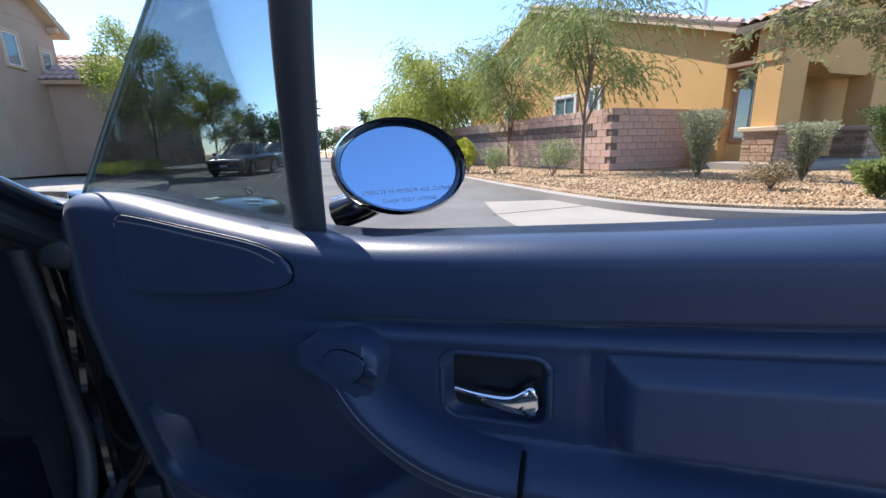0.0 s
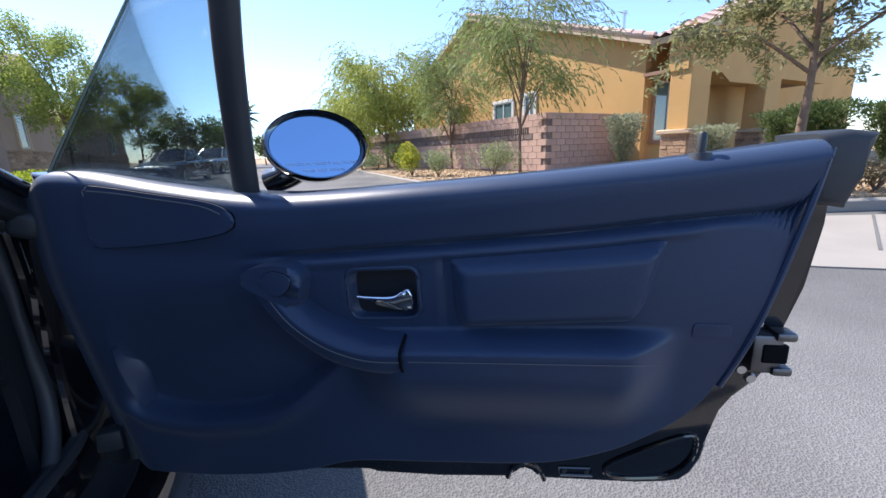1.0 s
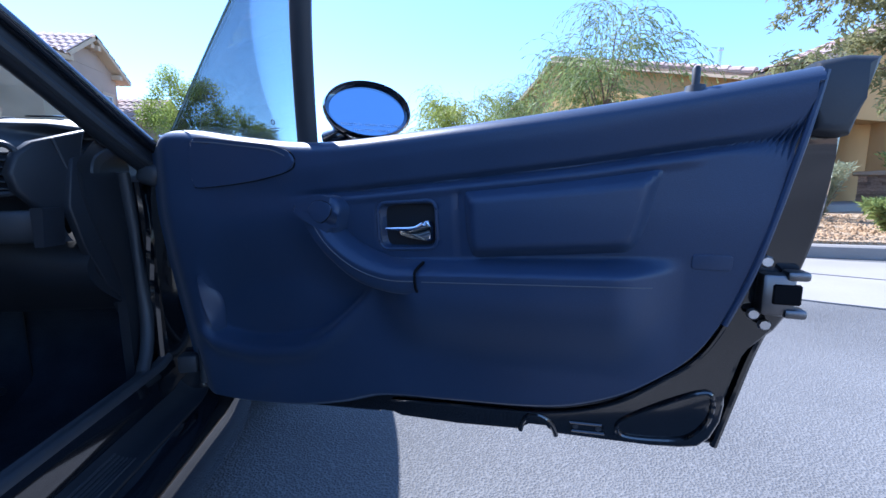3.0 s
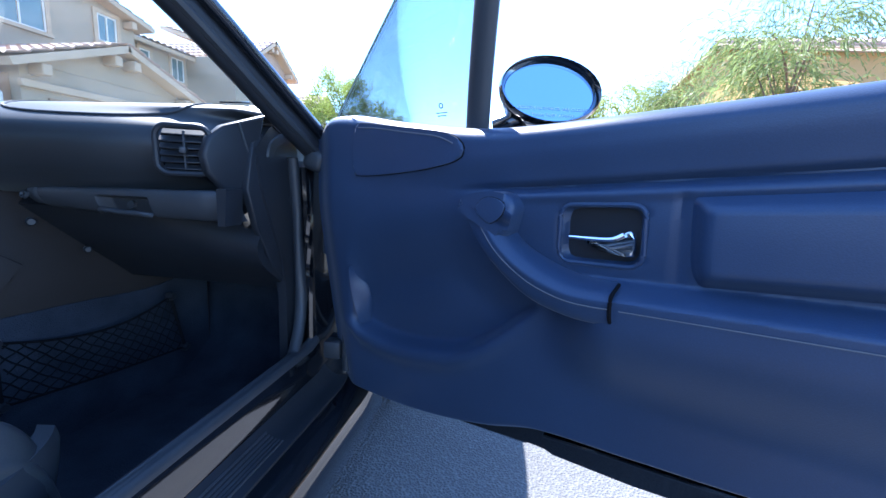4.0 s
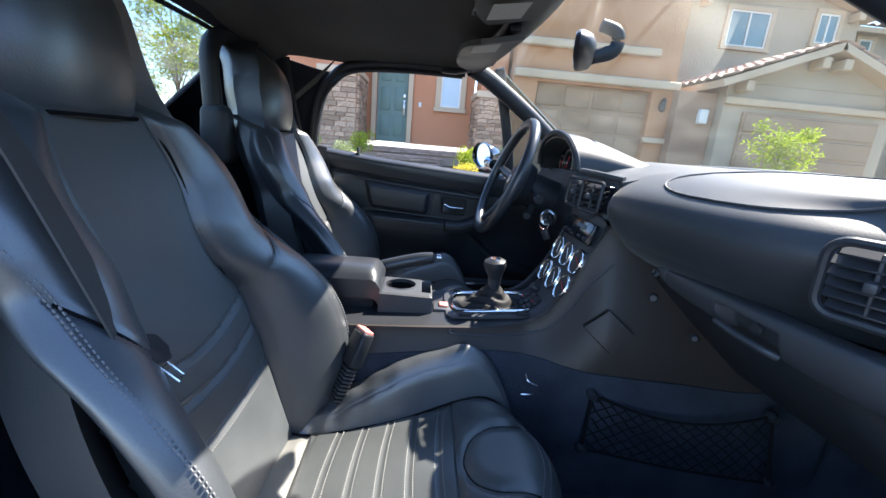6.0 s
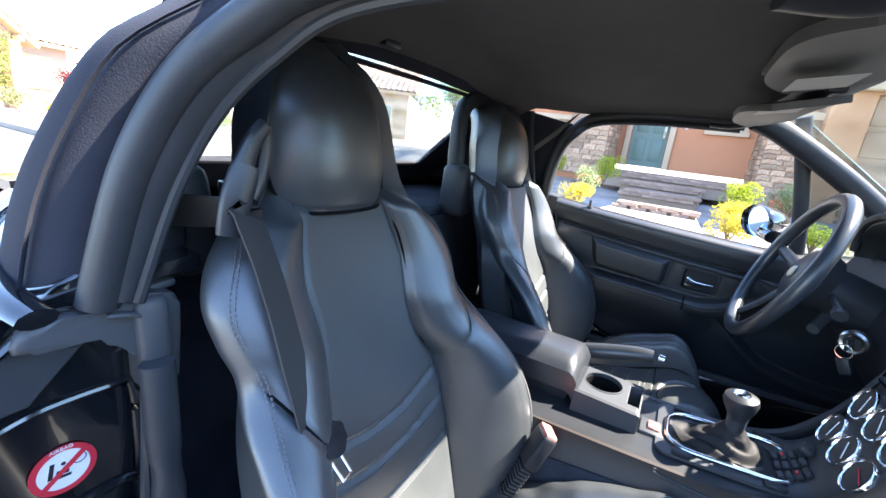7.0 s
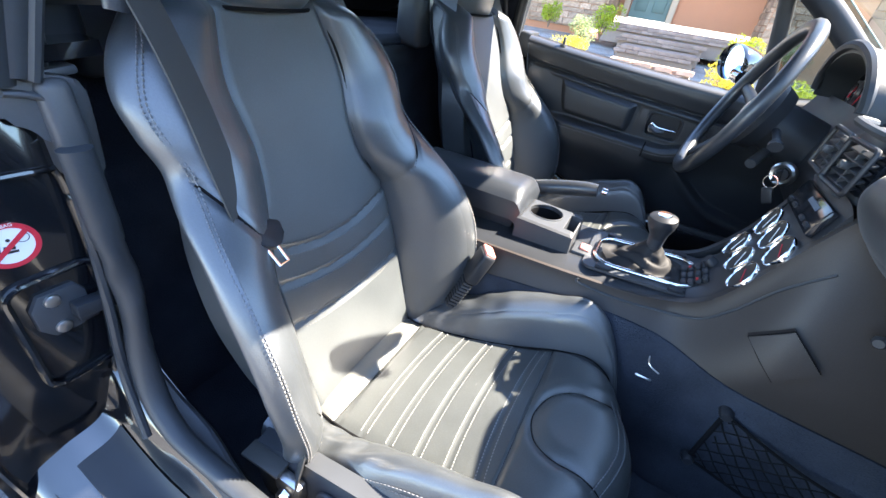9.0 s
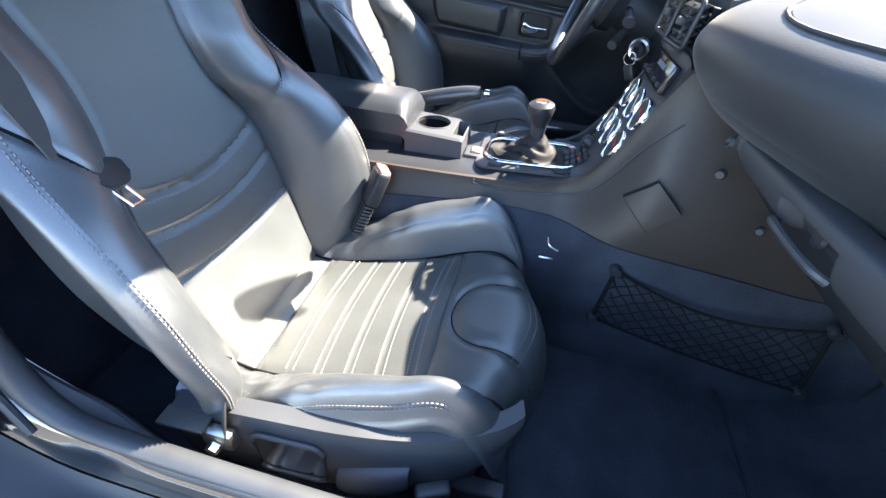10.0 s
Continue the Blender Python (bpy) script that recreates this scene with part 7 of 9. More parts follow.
# end cap and lower panels
part("end_cap", sheet(lambda u, v: (0.655 + 0.004 * v, lerp(-0.10 + 0.10 * (1 - v), 0.06, u), lerp(0.54, table(u, (0, 0.86), (0.4, 0.915), (1, 0.94)), v)), 12, 10, 0.02, (-1, 0, 0)), PLASTIC, dash)
part("end_panel", prism([(-0.105, 0.87), (-0.128, 0.78), (-0.10, 0.70), (-0.05, 0.61), (0.03, 0.54), (0.12, 0.54), (0.12, 0.88), (-0.05, 0.90)], 0.014, Matrix(((0, 0, 1, 0.644), (1, 0, 0, 0), (0, 1, 0, 0), (0, 0, 0, 1))), 0.004, 2), PLASTIC, dash, "dark panel closing the dashboard end")
part("end_seam", sweep([(0.645, -0.13, 0.905), (0.650, -0.10, 0.82), (0.655, -0.085, 0.72)], 0.0025, sides=6), RUBBER, dash)


def vent(c, w, h, label, yaw=0.0, tilt=0.0, slats=5, corner=0.32, rim=0.008):
    m = pose(*c, 90 + tilt, 0, 0) if not yaw else pose(c[0], c[1], c[2], 0, 0, yaw) @ pose(0, 0, 0, 90 + tilt, 0, 0)
    H = part("air_vent", moved(sweep([(a, b, 0) for a, b in rounded(w, h, min(w, h) * corner)], rim, True, 8, 1), m), PLASTIC, dash, label)
    part("vent_well", moved(prism(rounded(w - 0.006, h - 0.006, min(w, h) * (corner - 0.02)), 0.012, pose(0, 0, -0.030)), m), SCREEN, H)
    for k in range(slats):
        y = lerp(-h * 0.36, h * 0.36, k / (slats - 1))
        half = w * 0.46 if abs(y) < h * 0.3 else w * 0.40
        part("slat", moved(bx(half * 2, 0.0035, h * 0.72 / (slats - 1) * 1.25, (0, y, -0.008), 0.0012, 1, (38, 0, 0)), m), PLASTIC, H)
    part("vane", moved(add(bx(0.004, h * 0.8, 0.02, (0, 0, -0.012), 0.001, 1), bx(0.012, 0.012, 0.014, (0, 0, 0.004), 0.003, 2)), m), GREYPL, H)
    return H


vent((0.577, -0.190, 0.847), 0.088, 0.085, "passenger air vent with slats", 26, 4, 6, 0.24, 0.0055)
vent((0.060, -0.286, 0.868), 0.086, 0.066, "centre air vent with slats", 6, -6, 5, 0.10, 0.004)
vent((-0.034, -0.288, 0.868), 0.086, 0.066, "centre air vent with slats", 0, -6, 5, 0.10, 0.004)
LEAFPLATE = frame_of((0.628, -0.130, 0.850), (0.36, 1.0, 0.0), (0.0, 0.0, 1.0))
part("vent_cap", moved(prism([(-0.064, -0.010), (-0.052, 0.022), (-0.024, 0.046), (0.068, 0.078), (0.030, -0.080), (-0.012, -0.088), (-0.056, -0.042)], 0.016, pose(0, 0, -0.002), 0.007, 3), LEAFPLATE), PLASTIC, dash, "leaf-shaped end plate beside the vent")
part("centre_bezel", sheet(lambda u, v: (lerp(-0.09, 0.10, u), lerp(-0.262, -0.288, v) + 0.06 * abs(2 * u - 1) ** 4, lerp(0.912, 0.822, v)), 16, 8, 0.03, (0, 1, 0)), PLASTIC, dash)
part("centre_lip", sweep([(-0.10, -0.235, 0.912), (-0.05, -0.272, 0.918), (0.05, -0.276, 0.918), (0.11, -0.240, 0.912)], 0.007, sides=8), GREYPL, dash)
# instrument binnacle
def hood(u, v):
    a = lerp(0.06, math.pi - 0.06, u)
    x = -0.372 - 0.190 * math.cos(a)
    top = 0.900 + 0.118 * math.sin(a) ** 0.75
    y = lerp(-0.235 - 0.015 * math.sin(a), 0.13, v)
    return (x, y, lerp(top, 0.915 + 0.012 * math.sin(a), sm(v, 0.05, 1.0)))


bn = part("binnacle", sheet(hood, 30, 20, 0.016, (0, 0.2, -0.9)), DASHVINYL, dash, "hooded instrument binnacle")
part("binnacle_rim", sweep([hood(t, 0) for t in (0, 0.1, 0.25, 0.4, 0.5, 0.6, 0.75, 0.9, 1)], 0.010, sides=8, n=5), PLASTIC, bn)
part("gauge_face", prism([(hood(t / 16, 0)[0], hood(t / 16, 0)[2] - 0.006) for t in range(17)] + [(-0.2, 0.845), (-0.54, 0.845)], 0.01, Matrix(((1, 0, 0, 0), (0, 0, 1, -0.17), (0, 1, 0, 0), (0, 0, 0, 1)))), SCREEN, bn)
for gx, gr in ((-0.435, 0.048), (-0.315, 0.048), (-0.245, 0.026), (-0.50, 0.026)):
    part("dial_ring", lathe([(gr, 0), (gr, 0.006), (gr - 0.004, 0.006), (gr - 0.004, 0)], 28, pose(gx, -0.172, 0.925, 90, 0, 0)), STEEL, bn)
    part("needle", bx(0.002, 0.002, gr * 1.2, (gx + 0.006, -0.180, 0.925), 0, 1, (0, 35, 0)), SIGNRED, bn)
part("lower_dash", sheet(lambda u, v: (lerp(-0.66, -0.125, u), table(v, (0, nose_y(-0.3) + 0.01), (0.4, -0.215), (1, -0.06)), table(v, (0, 0.90), (0.4, 0.76), (1, 0.54))), 16, 14, 0.02), PLASTIC, dash, "driver's knee panel")
part("knee_panel", sheet(lambda u, v: (lerp(0.165, 0.655, u), table(v, (0, nose_y(lerp(0.165, 0.655, u)) + 0.125), (0.5, -0.08), (1, 0.03)), table(v, (0, 0.745), (0.5, 0.66), (1, 0.56))), 16, 14, 0.02), PLASTIC, dash, "dark panel under the glovebox")
# glovebox bar with grab handle
def bar(u, v):
    """The glovebox bar: u to the car's right, v upwards; a shallow recess opens at its lower edge."""
    x = lerp(0.228, 0.652, u)
    y = table(x, (0.228, -0.205), (0.3, -0.207), (0.4, -0.203), (0.5, -0.198), (0.6, -0.186), (0.652, -0.165))
    zb, zt = table(x, (0.228, 0.738), (0.3, 0.730), (0.5, 0.720), (0.652, 0.716)), table(x, (0.228, 0.764), (0.26, 0.770), (0.5, 0.774), (0.652, 0.776))
    out = 0.012 * math.sin(math.pi * v) ** 0.5 - 0.010 * (1 - sm(u, 0.0, 0.05)) - 0.004 * math.exp(-((x - 0.268) / 0.003) ** 2)
    hole = (1 - sm(abs(x - 0.452) / 0.052, 0.85, 1.05)) * (1 - sm(v, 0.62, 0.74))
    return (x, y + 0.016 * (1 - v) - out + 0.024 * hole, lerp(zb, zt, v))


gb = part("glovebox_lid", sheet(bar, 150, 26, 0.03, (0, 1, 0)), GREYPL, dash, "satin grey glovebox bar with recessed handle")
part("screw", lathe([(0.003, 0.001), (0.006, 0.004), (0.008, 0.003), (0.009, -0.002)], 12, pose(0.244, -0.214, 0.754, 72, 0, 0)), RUBBER, gb)
part("handle_grip", sweep([(0.402, -0.200, 0.728), (0.415, -0.212, 0.734), (0.450, -0.208, 0.730), (0.490, -0.202, 0.728), (0.502, -0.190, 0.724)], 0.005, sides=8), GREYPL, gb)
part("handle_button", lathe([(0, 0.005), (0.008, 0.004), (0.010, 0)], 14, pose(0.455, -0.186, 0.742, 80, 0, 0)), PLASTIC, gb)
part("bar_end", prism([(0.640, 0.712), (0.655, 0.712), (0.660, 0.780), (0.640, 0.780)], 0.05, Matrix(((1, 0, 0, 0), (0, 0, 1, -0.192), (0, 1, 0, 0), (0, 0, 0, 1))), 0.004), PLASTIC, gb)
part("trim_screw", lathe([(0, 0.005), (0.006, 0.005), (0.009, 0.001), (0.009, -0.004)], 12, pose(0.226, -0.196, 0.698, 90, 0, 60)), RUBBER, dash)
part("trim_screw", lathe([(0, 0.005), (0.005, 0.005), (0.008, 0.001), (0.008, -0.004)], 12, pose(0.256, -0.116, 0.632, 90, 0, 60)), RUBBER, dash)

# ---- centre console
con = thing("centre_console", "black centre console with chrome ringed gauges and cup holder", "console", pose(0, -0.6, 0.19))


def spine(v):
    """The console's top line: y and z."""
    return table(v, (0, -1.16), (0.3, -0.80), (0.5, -0.60), (0.62, -0.46), (0.70, -0.385), (0.78, -0.342), (0.86, -0.312), (0.94, -0.288), (1, -0.272)), table(v, (0, 0.555), (0.3, 0.560), (0.5, 0.566), (0.62, 0.574), (0.70, 0.590), (0.78, 0.640), (0.86, 0.705), (0.94, 0.775), (1, 0.83))


def con_top(u, v):
    y, z = spine(v)
    w = table(v, (0, 0.115), (0.5, 0.118), (0.62, 0.112), (0.72, 0.095), (0.85, 0.088), (1, 0.098))
    q = lerp(-1, 1, u)
    return (w * q + 0.028 * sm(v, 0.64, 0.80), y + 0.004 * q * q, z - 0.010 * abs(q) ** 6)


ct = part("console_top", sheet(con_top, 20, 60, 0.02, (0, 0.5, -0.85)), PLASTIC, con)


def flank(u, v, s=1):
    """The console's side: u ahead, v from the top edge to the floor."""
    y = lerp(-1.16, 0.26, u)
    zt = table(y, (-1.16, 0.545), (-0.8, 0.552), (-0.58, 0.560), (-0.44, 0.570), (-0.37, 0.600), (-0.325, 0.672), (-0.285, 0.765), (-0.255, 0.825), (-0.20, 0.84), (0.26, 0.84))
    xt = table(y, (-1.16, 0.115), (-0.6, 0.119), (-0.45, 0.113), (-0.40, 0.110), (-0.36, 0.112 + 0.008 * s), (-0.3, 0.105 + 0.023 * s), (-0.25, 0.120 + 0.020 * s), (-0.1, 0.16), (0.26, 0.17))
    xb = table(y, (-1.16, 0.135), (-0.6, 0.150), (-0.4, 0.172), (-0.25, 0.204), (0.0, 0.220), (0.26, 0.230))
    z = lerp(zt, 0.195, v)
    b = sm(v, 0.0, lerp(0.25, 0.46, sm(y, -0.55, -0.25)))
    return (s * lerp(xt, xb, b), y, z)


for s in (1, -1):
    fl = part("console_side", sheet(lambda u, v, s=s: flank(u, v, s), 110, 60, 0.015, (-s, 0, 0)), CONSOLE if s > 0 else PLASTIC, con, "soft-grained console flank")
    if s > 0:
        def at(y, z):
            u = (y + 1.16) / 1.42
            zt = flank(u, 0)[2]
            return V(flank(u, (zt - z) / (zt - 0.195))) + V((0.002, 0, 0.001))
        part("seam", sweep([at(-0.575, 0.556), at(-0.572, 0.548), at(-0.50, 0.545), at(-0.42, 0.552), at(-0.36, 0.575), at(-0.325, 0.62), at(-0.29, 0.685), at(-0.25, 0.74)], 0.0022, sides=6, n=8), RUBBER, fl)
        pad_at = lambda u, v: at(-0.298 + 0.048 * u + 0.040 * v, 0.602 - 0.040 * u + 0.044 * v) + V((0.013, -0.004, 0.006))
        pad_ = part("cover_pad", sheet(pad_at, 10, 10, 0.012, (-1, 0, 0)), CONSOLE, fl, "small rectangular cover pad")
        part("pad_gap", sweep([pad_at(a, b) - V((0.002, 0, 0)) for a, b in ((0, 0), (0.5, 0), (1, 0), (1, 0.5), (1, 1), (0.5, 1), (0, 1), (0, 0.5))], 0.0016, True, 6, 1, smooth=False), SEAM, pad_)
        part("side_carpet", sheet(lambda u, v: at(lerp(-0.95, 0.25, u), lerp(0.2, table(u, (0, 0.47), (0.35, 0.517), (0.5, 0.514), (0.7, 0.508), (0.85, 0.50), (1, 0.53)), v)) + V((0.003, 0, 0)), 40, 12, 0.004, (-1, 0, 0)), CARPET, fl, "black tunnel carpet")
        part("hook", add(sweep([at(-0.405, 0.485), at(-0.40, 0.47) + V((0.006, 0, 0)), at(-0.38, 0.462) + V((0.004, 0, 0))], 0.0014, sides=6), bx(0.004, 0.03, 0.005, tuple(at(-0.40, 0.44) + V((0.006, 0, 0))), 0.002, 1)), STEEL, fl)
# cup holder box
def cup_top(u, v):
    """The holder's moulded top with its round well and its slot."""
    x, y = lerp(-0.0665, 0.0585, u), lerp(-0.744, -0.616, v)
    q, r = math.hypot(x + 0.012, y + 0.696) / 0.0375, max(abs(x + 0.006) / 0.038, abs(y + 0.632) / 0.0115)
    e = min(u, 1 - u, v, 1 - v)
    z = 0.608 - 0.004 * (1 - sm(e, 0.0, 0.07)) - 0.046 * max(1 - sm(q, 0.94, 1.0), 1 - sm(r, 0.9, 1.0)) + (v - 0.5) * -0.004
    return (x, y, z if e > 0.004 else 0.556)


cb = part("cup_box", sheet(cup_top, 84, 84), GREYPL, con, "grey cup holder box")
# The liner's near-black colour holds the shade inside the well.
part("cup_well", lathe([(0, -0.042), (0.0355, -0.042), (0.0362, -0.006)], 28, pose(-0.012, -0.696, 0.6070)), SEAM, cb, "round cup well with a near-black liner for its shade")
part("cup_rim", sweep([(-0.012 + 0.039 * math.cos(a), -0.696 + 0.039 * math.sin(a), 0.6082) for a in [k * 0.5236 for k in range(12)]], 0.0022, True, 6, 3), GREYPL, cb)
ar = part("armrest", sheet(lambda u, v: (lerp(-0.108, 0.042, u), lerp(-1.03, -0.742, v), 0.632 + 0.024 * (1 - abs(2 * u - 1) ** 4) * (1 - 0.3 * sm(v, 0.85, 1.0) ** 2) - 0.020 * sm(v, 0.93, 1.0) ** 2), 18, 30, 0.045, (0, 0, -1)), BLACKLEATHER, con, "padded leather armrest lid")
part("armrest_base", bx(0.125, 0.27, 0.06, (-0.033, -0.89, 0.58), 0.01, 2), PLASTIC, con)
part("ash_switch", add(bx(0.052, 0.045, 0.010, (0.022, -0.590, 0.568), 0.003, 2)), GREYPL, con)
part("switch_button", bx(0.026, 0.022, 0.006, (0.022, -0.588, 0.575), 0.002, 1), PALERED, con)
# gear gaiter surround
ring = [(a, b, 0) for a, b in rounded(0.122, 0.195, 0.04, 6)]
cr = part("gear_surround", moved(sweep(ring, 0.0045, True, 10, 1, flat=(1, 0.8)), pose(0.004, -0.468, 0.584, 4, 0, 0)), CHROME, con, "chrome gear lever surround")
part("surround_plate", moved(prism(rounded(0.175, 0.235, 0.02, 4), 0.006), pose(0.0, -0.465, 0.574, 4, 0, 0)), GREYPL, con)
for dx in (-0.075, 0.078):
    for dy in (-0.075, 0.06):
        part("window_switch", bx(0.016, 0.03, 0.007, (dx, -0.465 + dy, 0.583 + dy * 0.07), 0.002, 1), PLASTIC, con)
# switches, gauges, radio on the sloping face
def on_face(x, v, up=0.0):
    y, z = spine(v)
    y2, z2 = spine(min(1, v + 0.01))
    t = V((0, y2 - y, z2 - z)).normalized()
    n = V((1, 0, 0)).cross(t)
    n = n if n.z > 0 else -n
    m = Matrix((V((1, 0, 0)), t, V((1, 0, 0)).cross(t))).transposed().to_4x4()
    m.translation = V((x, y, z)) + m.col[2].to_3d() * up
    return m


for i, x in enumerate((-0.012, 0.016, 0.044)):
    for j, v in enumerate((0.690, 0.705, 0.722, 0.738)):
        k = part("console_switch", moved(bx(0.020, 0.011, 0.008, (0, 0, 0.003), 0.002, 1), on_face(x, v)), PLASTIC, con)
        if (i, j) in ((0, 1), (2, 2)):
            part("lamp_dot", moved(bx(0.006, 0.004, 0.002, (0, 0, 0.008)), on_face(x, v)), RED, k)
part("turn_knob", moved(lathe([(0, 0.016), (0.010, 0.016), (0.012, 0.012), (0.013, 0)], 16), on_face(-0.010, 0.752)), PLASTIC, con)
for v, r in ((0.812, 0.0285), (0.884, 0.0285)):
    for x in (-0.034, 0.030, 0.094):
        gg = part("gauge_ring", moved(lathe([(r - 0.0022, 0.002), (r - 0.0012, 0.005), (r, 0.006), (r + 0.0014, 0.004), (r + 0.0014, -0.004)], 28), on_face(x, v)), CHROME, con, "chrome ringed round gauge")
        part("gauge_dial", moved(lathe([(0, 0.0015), (r - 0.002, 0.0015), (r - 0.002, 0.0)], 24), on_face(x, v)), INK, gg)
        part("needle", moved(bx(0.0016, r * 1.1, 0.001, (0.003, 0.002, 0.003), 0, 1, (0, 0, 30 + 400 * x)), on_face(x, v)), SIGNRED if x > 0.05 else WHITE, gg)
rad = part("radio", moved(bx(0.165, 0.048, 0.012, (0, 0, 0.002), 0.004, 2), on_face(0.030, 0.955)), SCREEN, con, "black radio with glossy display")
for x in (-0.062, -0.03, 0.03, 0.062):
    part("button", moved(bx(0.02, 0.007, 0.006, (x, -0.014, 0.009), 0.002, 1), on_face(0.030, 0.955)), PLASTIC, rad)
part("display_glow", moved(bx(0.05, 0.008, 0.002, (0.02, 0.010, 0.0095)), on_face(0.030, 0.955)), ETCH, rad)

# ---- gear lever
gl_ = thing("gear_lever", "leather gear lever with polished knob and gaiter", "gear lever", pose(0.01, -0.465, 0.58))
part("gaiter", sheet(lambda u, v: (0.006 + lerp(0.056, 0.013, v ** 0.62) * math.cos(2 * math.pi * u) * (1 + 0.10 * math.sin(12 * math.pi * u + 5 * v) * v * (1 - v) * 2), -0.468 + lerp(0.090, 0.013, v ** 0.62) * math.sin(2 * math.pi * u) * (1 + 0.08 * math.sin(16 * math.pi * u - 4 * v) * v * (1 - v) * 2), 0.581 + 0.052 * v ** 1.3 + 0.0045 * math.sin(19 * v + 2 * math.sin(6 * math.pi * u)) * (1 - v)), 64, 26), GAITER, gl_, "folded leather gaiter")
part("shaft", sweep([(0.008, -0.466, 0.605), (0.011, -0.467, 0.63), (0.014, -0.468, 0.66)], lambda t: 0.0115 + 0.006 * t, sides=14), BLACKLEATHER, gl_)
kn = part("knob", lathe([(0, -0.030), (0.013, -0.028), (0.018, -0.014), (0.024, 0.000), (0.0275, 0.012), (0.0255, 0.021), (0.016, 0.0265), (0, 0.0275)], 24, pose(0.016, -0.470, 0.672, 6, 4, 0)), PLASTIC, gl_, "rounded black knob")
part("knob_cap", lathe([(0, 0.0285), (0.012, 0.028), (0.0135, 0.0262)], 20, pose(0.016, -0.470, 0.672, 6, 4, 0)), CHROME, kn)

hb = thing("handbrake", "leather handbrake lever beside the tunnel", "handbrake", pose(-0.12, -0.75, 0.56))
part("lever", sweep([(-0.125, -0.86, 0.575), (-0.128, -0.76, 0.612), (-0.132, -0.66, 0.640), (-0.134, -0.615, 0.648)], lambda t: 0.015 + 0.004 * math.sin(math.pi * t), sides=12), BLACKLEATHER, hb)
part("button", lathe([(0, 0.012), (0.008, 0.012), (0.009, 0)], 12, pose(-0.134, -0.605, 0.650, -90, 0, 0)), CHROME, hb)

# ---- steering wheel, column, stalk and ignition
WC = V((-0.38, -0.395, 0.868))
WN = V((0, -0.935, 0.354)).normalized()
WU = V((0, 0.354, 0.935)).normalized()
wheel = thing("steering_wheel", "black leather three-spoke steering wheel", "steering wheel", pose(*WC))
wr = lambda a, r, d=0.0: WC + V((1, 0, 0)) * (r * math.cos(a)) + WU * (r * math.sin(a)) + WN * d
part("rim", sweep([wr(2 * math.pi * k / 24, 0.183) for k in range(24)], 0.0165, True, 12, 3, up=tuple(WN)), BLACKLEATHER, wheel)
WM = Matrix((V((1, 0, 0)), WU, V((1, 0, 0)).cross(WU))).transposed().to_4x4()
part("hub", moved(lathe([(0, 0.012), (0.045, 0.010), (0.068, 0.0), (0.078, -0.022), (0.07, -0.05), (0, -0.05)], 28), Matrix.Translation(WC - WN * 0.03) @ WM), PLASTIC, wheel, "airbag hub")
for a in (math.radians(8), math.radians(172), math.radians(250), math.radians(290)):
    part("spoke", sweep([wr(a, 0.055, -0.035), wr(a, 0.12, -0.022), wr(a, 0.178, -0.003)], lambda t: 0.018 - 0.006 * t, sides=10, flat=(1, 0.5), up=tuple(WN)), PLASTIC, wheel)
part("emblem", moved(lathe([(0, 0.003), (0.014, 0.003), (0.016, 0)], 20), Matrix.Translation(WC - WN * 0.017) @ WM), STEEL, wheel)
colm = thing("steering_column", "black steering column shroud with stalk", "steering column", pose(-0.38, -0.25, 0.75))
part("shroud", sweep([WC - WN * 0.05, WC - WN * 0.12, WC - WN * 0.22], lambda t: 0.055 + 0.012 * t, sides=14, flat=(1, 0.95)), PLASTIC, colm)
part("stalk", sweep([WC - WN * 0.09 + V((0.04, 0, 0.0)), WC - WN * 0.085 + V((0.12, 0, -0.01)), WC - WN * 0.08 + V((0.165, 0, -0.02))], lambda t: 0.008 + 0.006 * sm(t, 0.6, 0.8), sides=10, flat=(1, 0.8)), PLASTIC, colm)
part("stalk", sweep([WC - WN * 0.10 + V((0.03, 0, -0.05)), WC - WN * 0.07 + V((0.085, 0, -0.085))], 0.012, sides=10), GREYPL, colm)
ign = thing("ignition_lock", "round ignition lock with steel bezel and key", "ignition", pose(-0.29, -0.265, 0.755))
IM = frame_of((-0.252, -0.274, 0.763), (0.55, 0.83, 0.1), (0, -0.1, 1))
part("bezel", moved(lathe([(0.016, 0.004), (0.021, 0.006), (0.025, 0.002), (0.026, -0.01), (0, -0.01)], 26), IM), STEEL, ign)
part("barrel", moved(lathe([(0, 0.003), (0.013, 0.003), (0.014, -0.004)], 18), IM), PLASTIC, ign)
kr = thing("key_ring", "key with steel ring hanging from the ignition", "keys", pose(-0.28, -0.29, 0.74))
part("key_head", moved(bx(0.006, 0.024, 0.03, (0, 0, 0.02), 0.003, 2), IM), PLASTIC, kr)
part("ring", moved(sweep([(0.014 * math.cos(a), 0.014 * math.sin(a) - 0.012, 0.036) for a in [k * 0.6283 for k in range(10)]], 0.0012, True, 6, 3), IM), CHROME, kr)
part("fob", moved(bx(0.022, 0.036, 0.010, (0.004, -0.042, 0.034), 0.004, 2, (0, 0, 20)), IM), PLASTIC, kr)

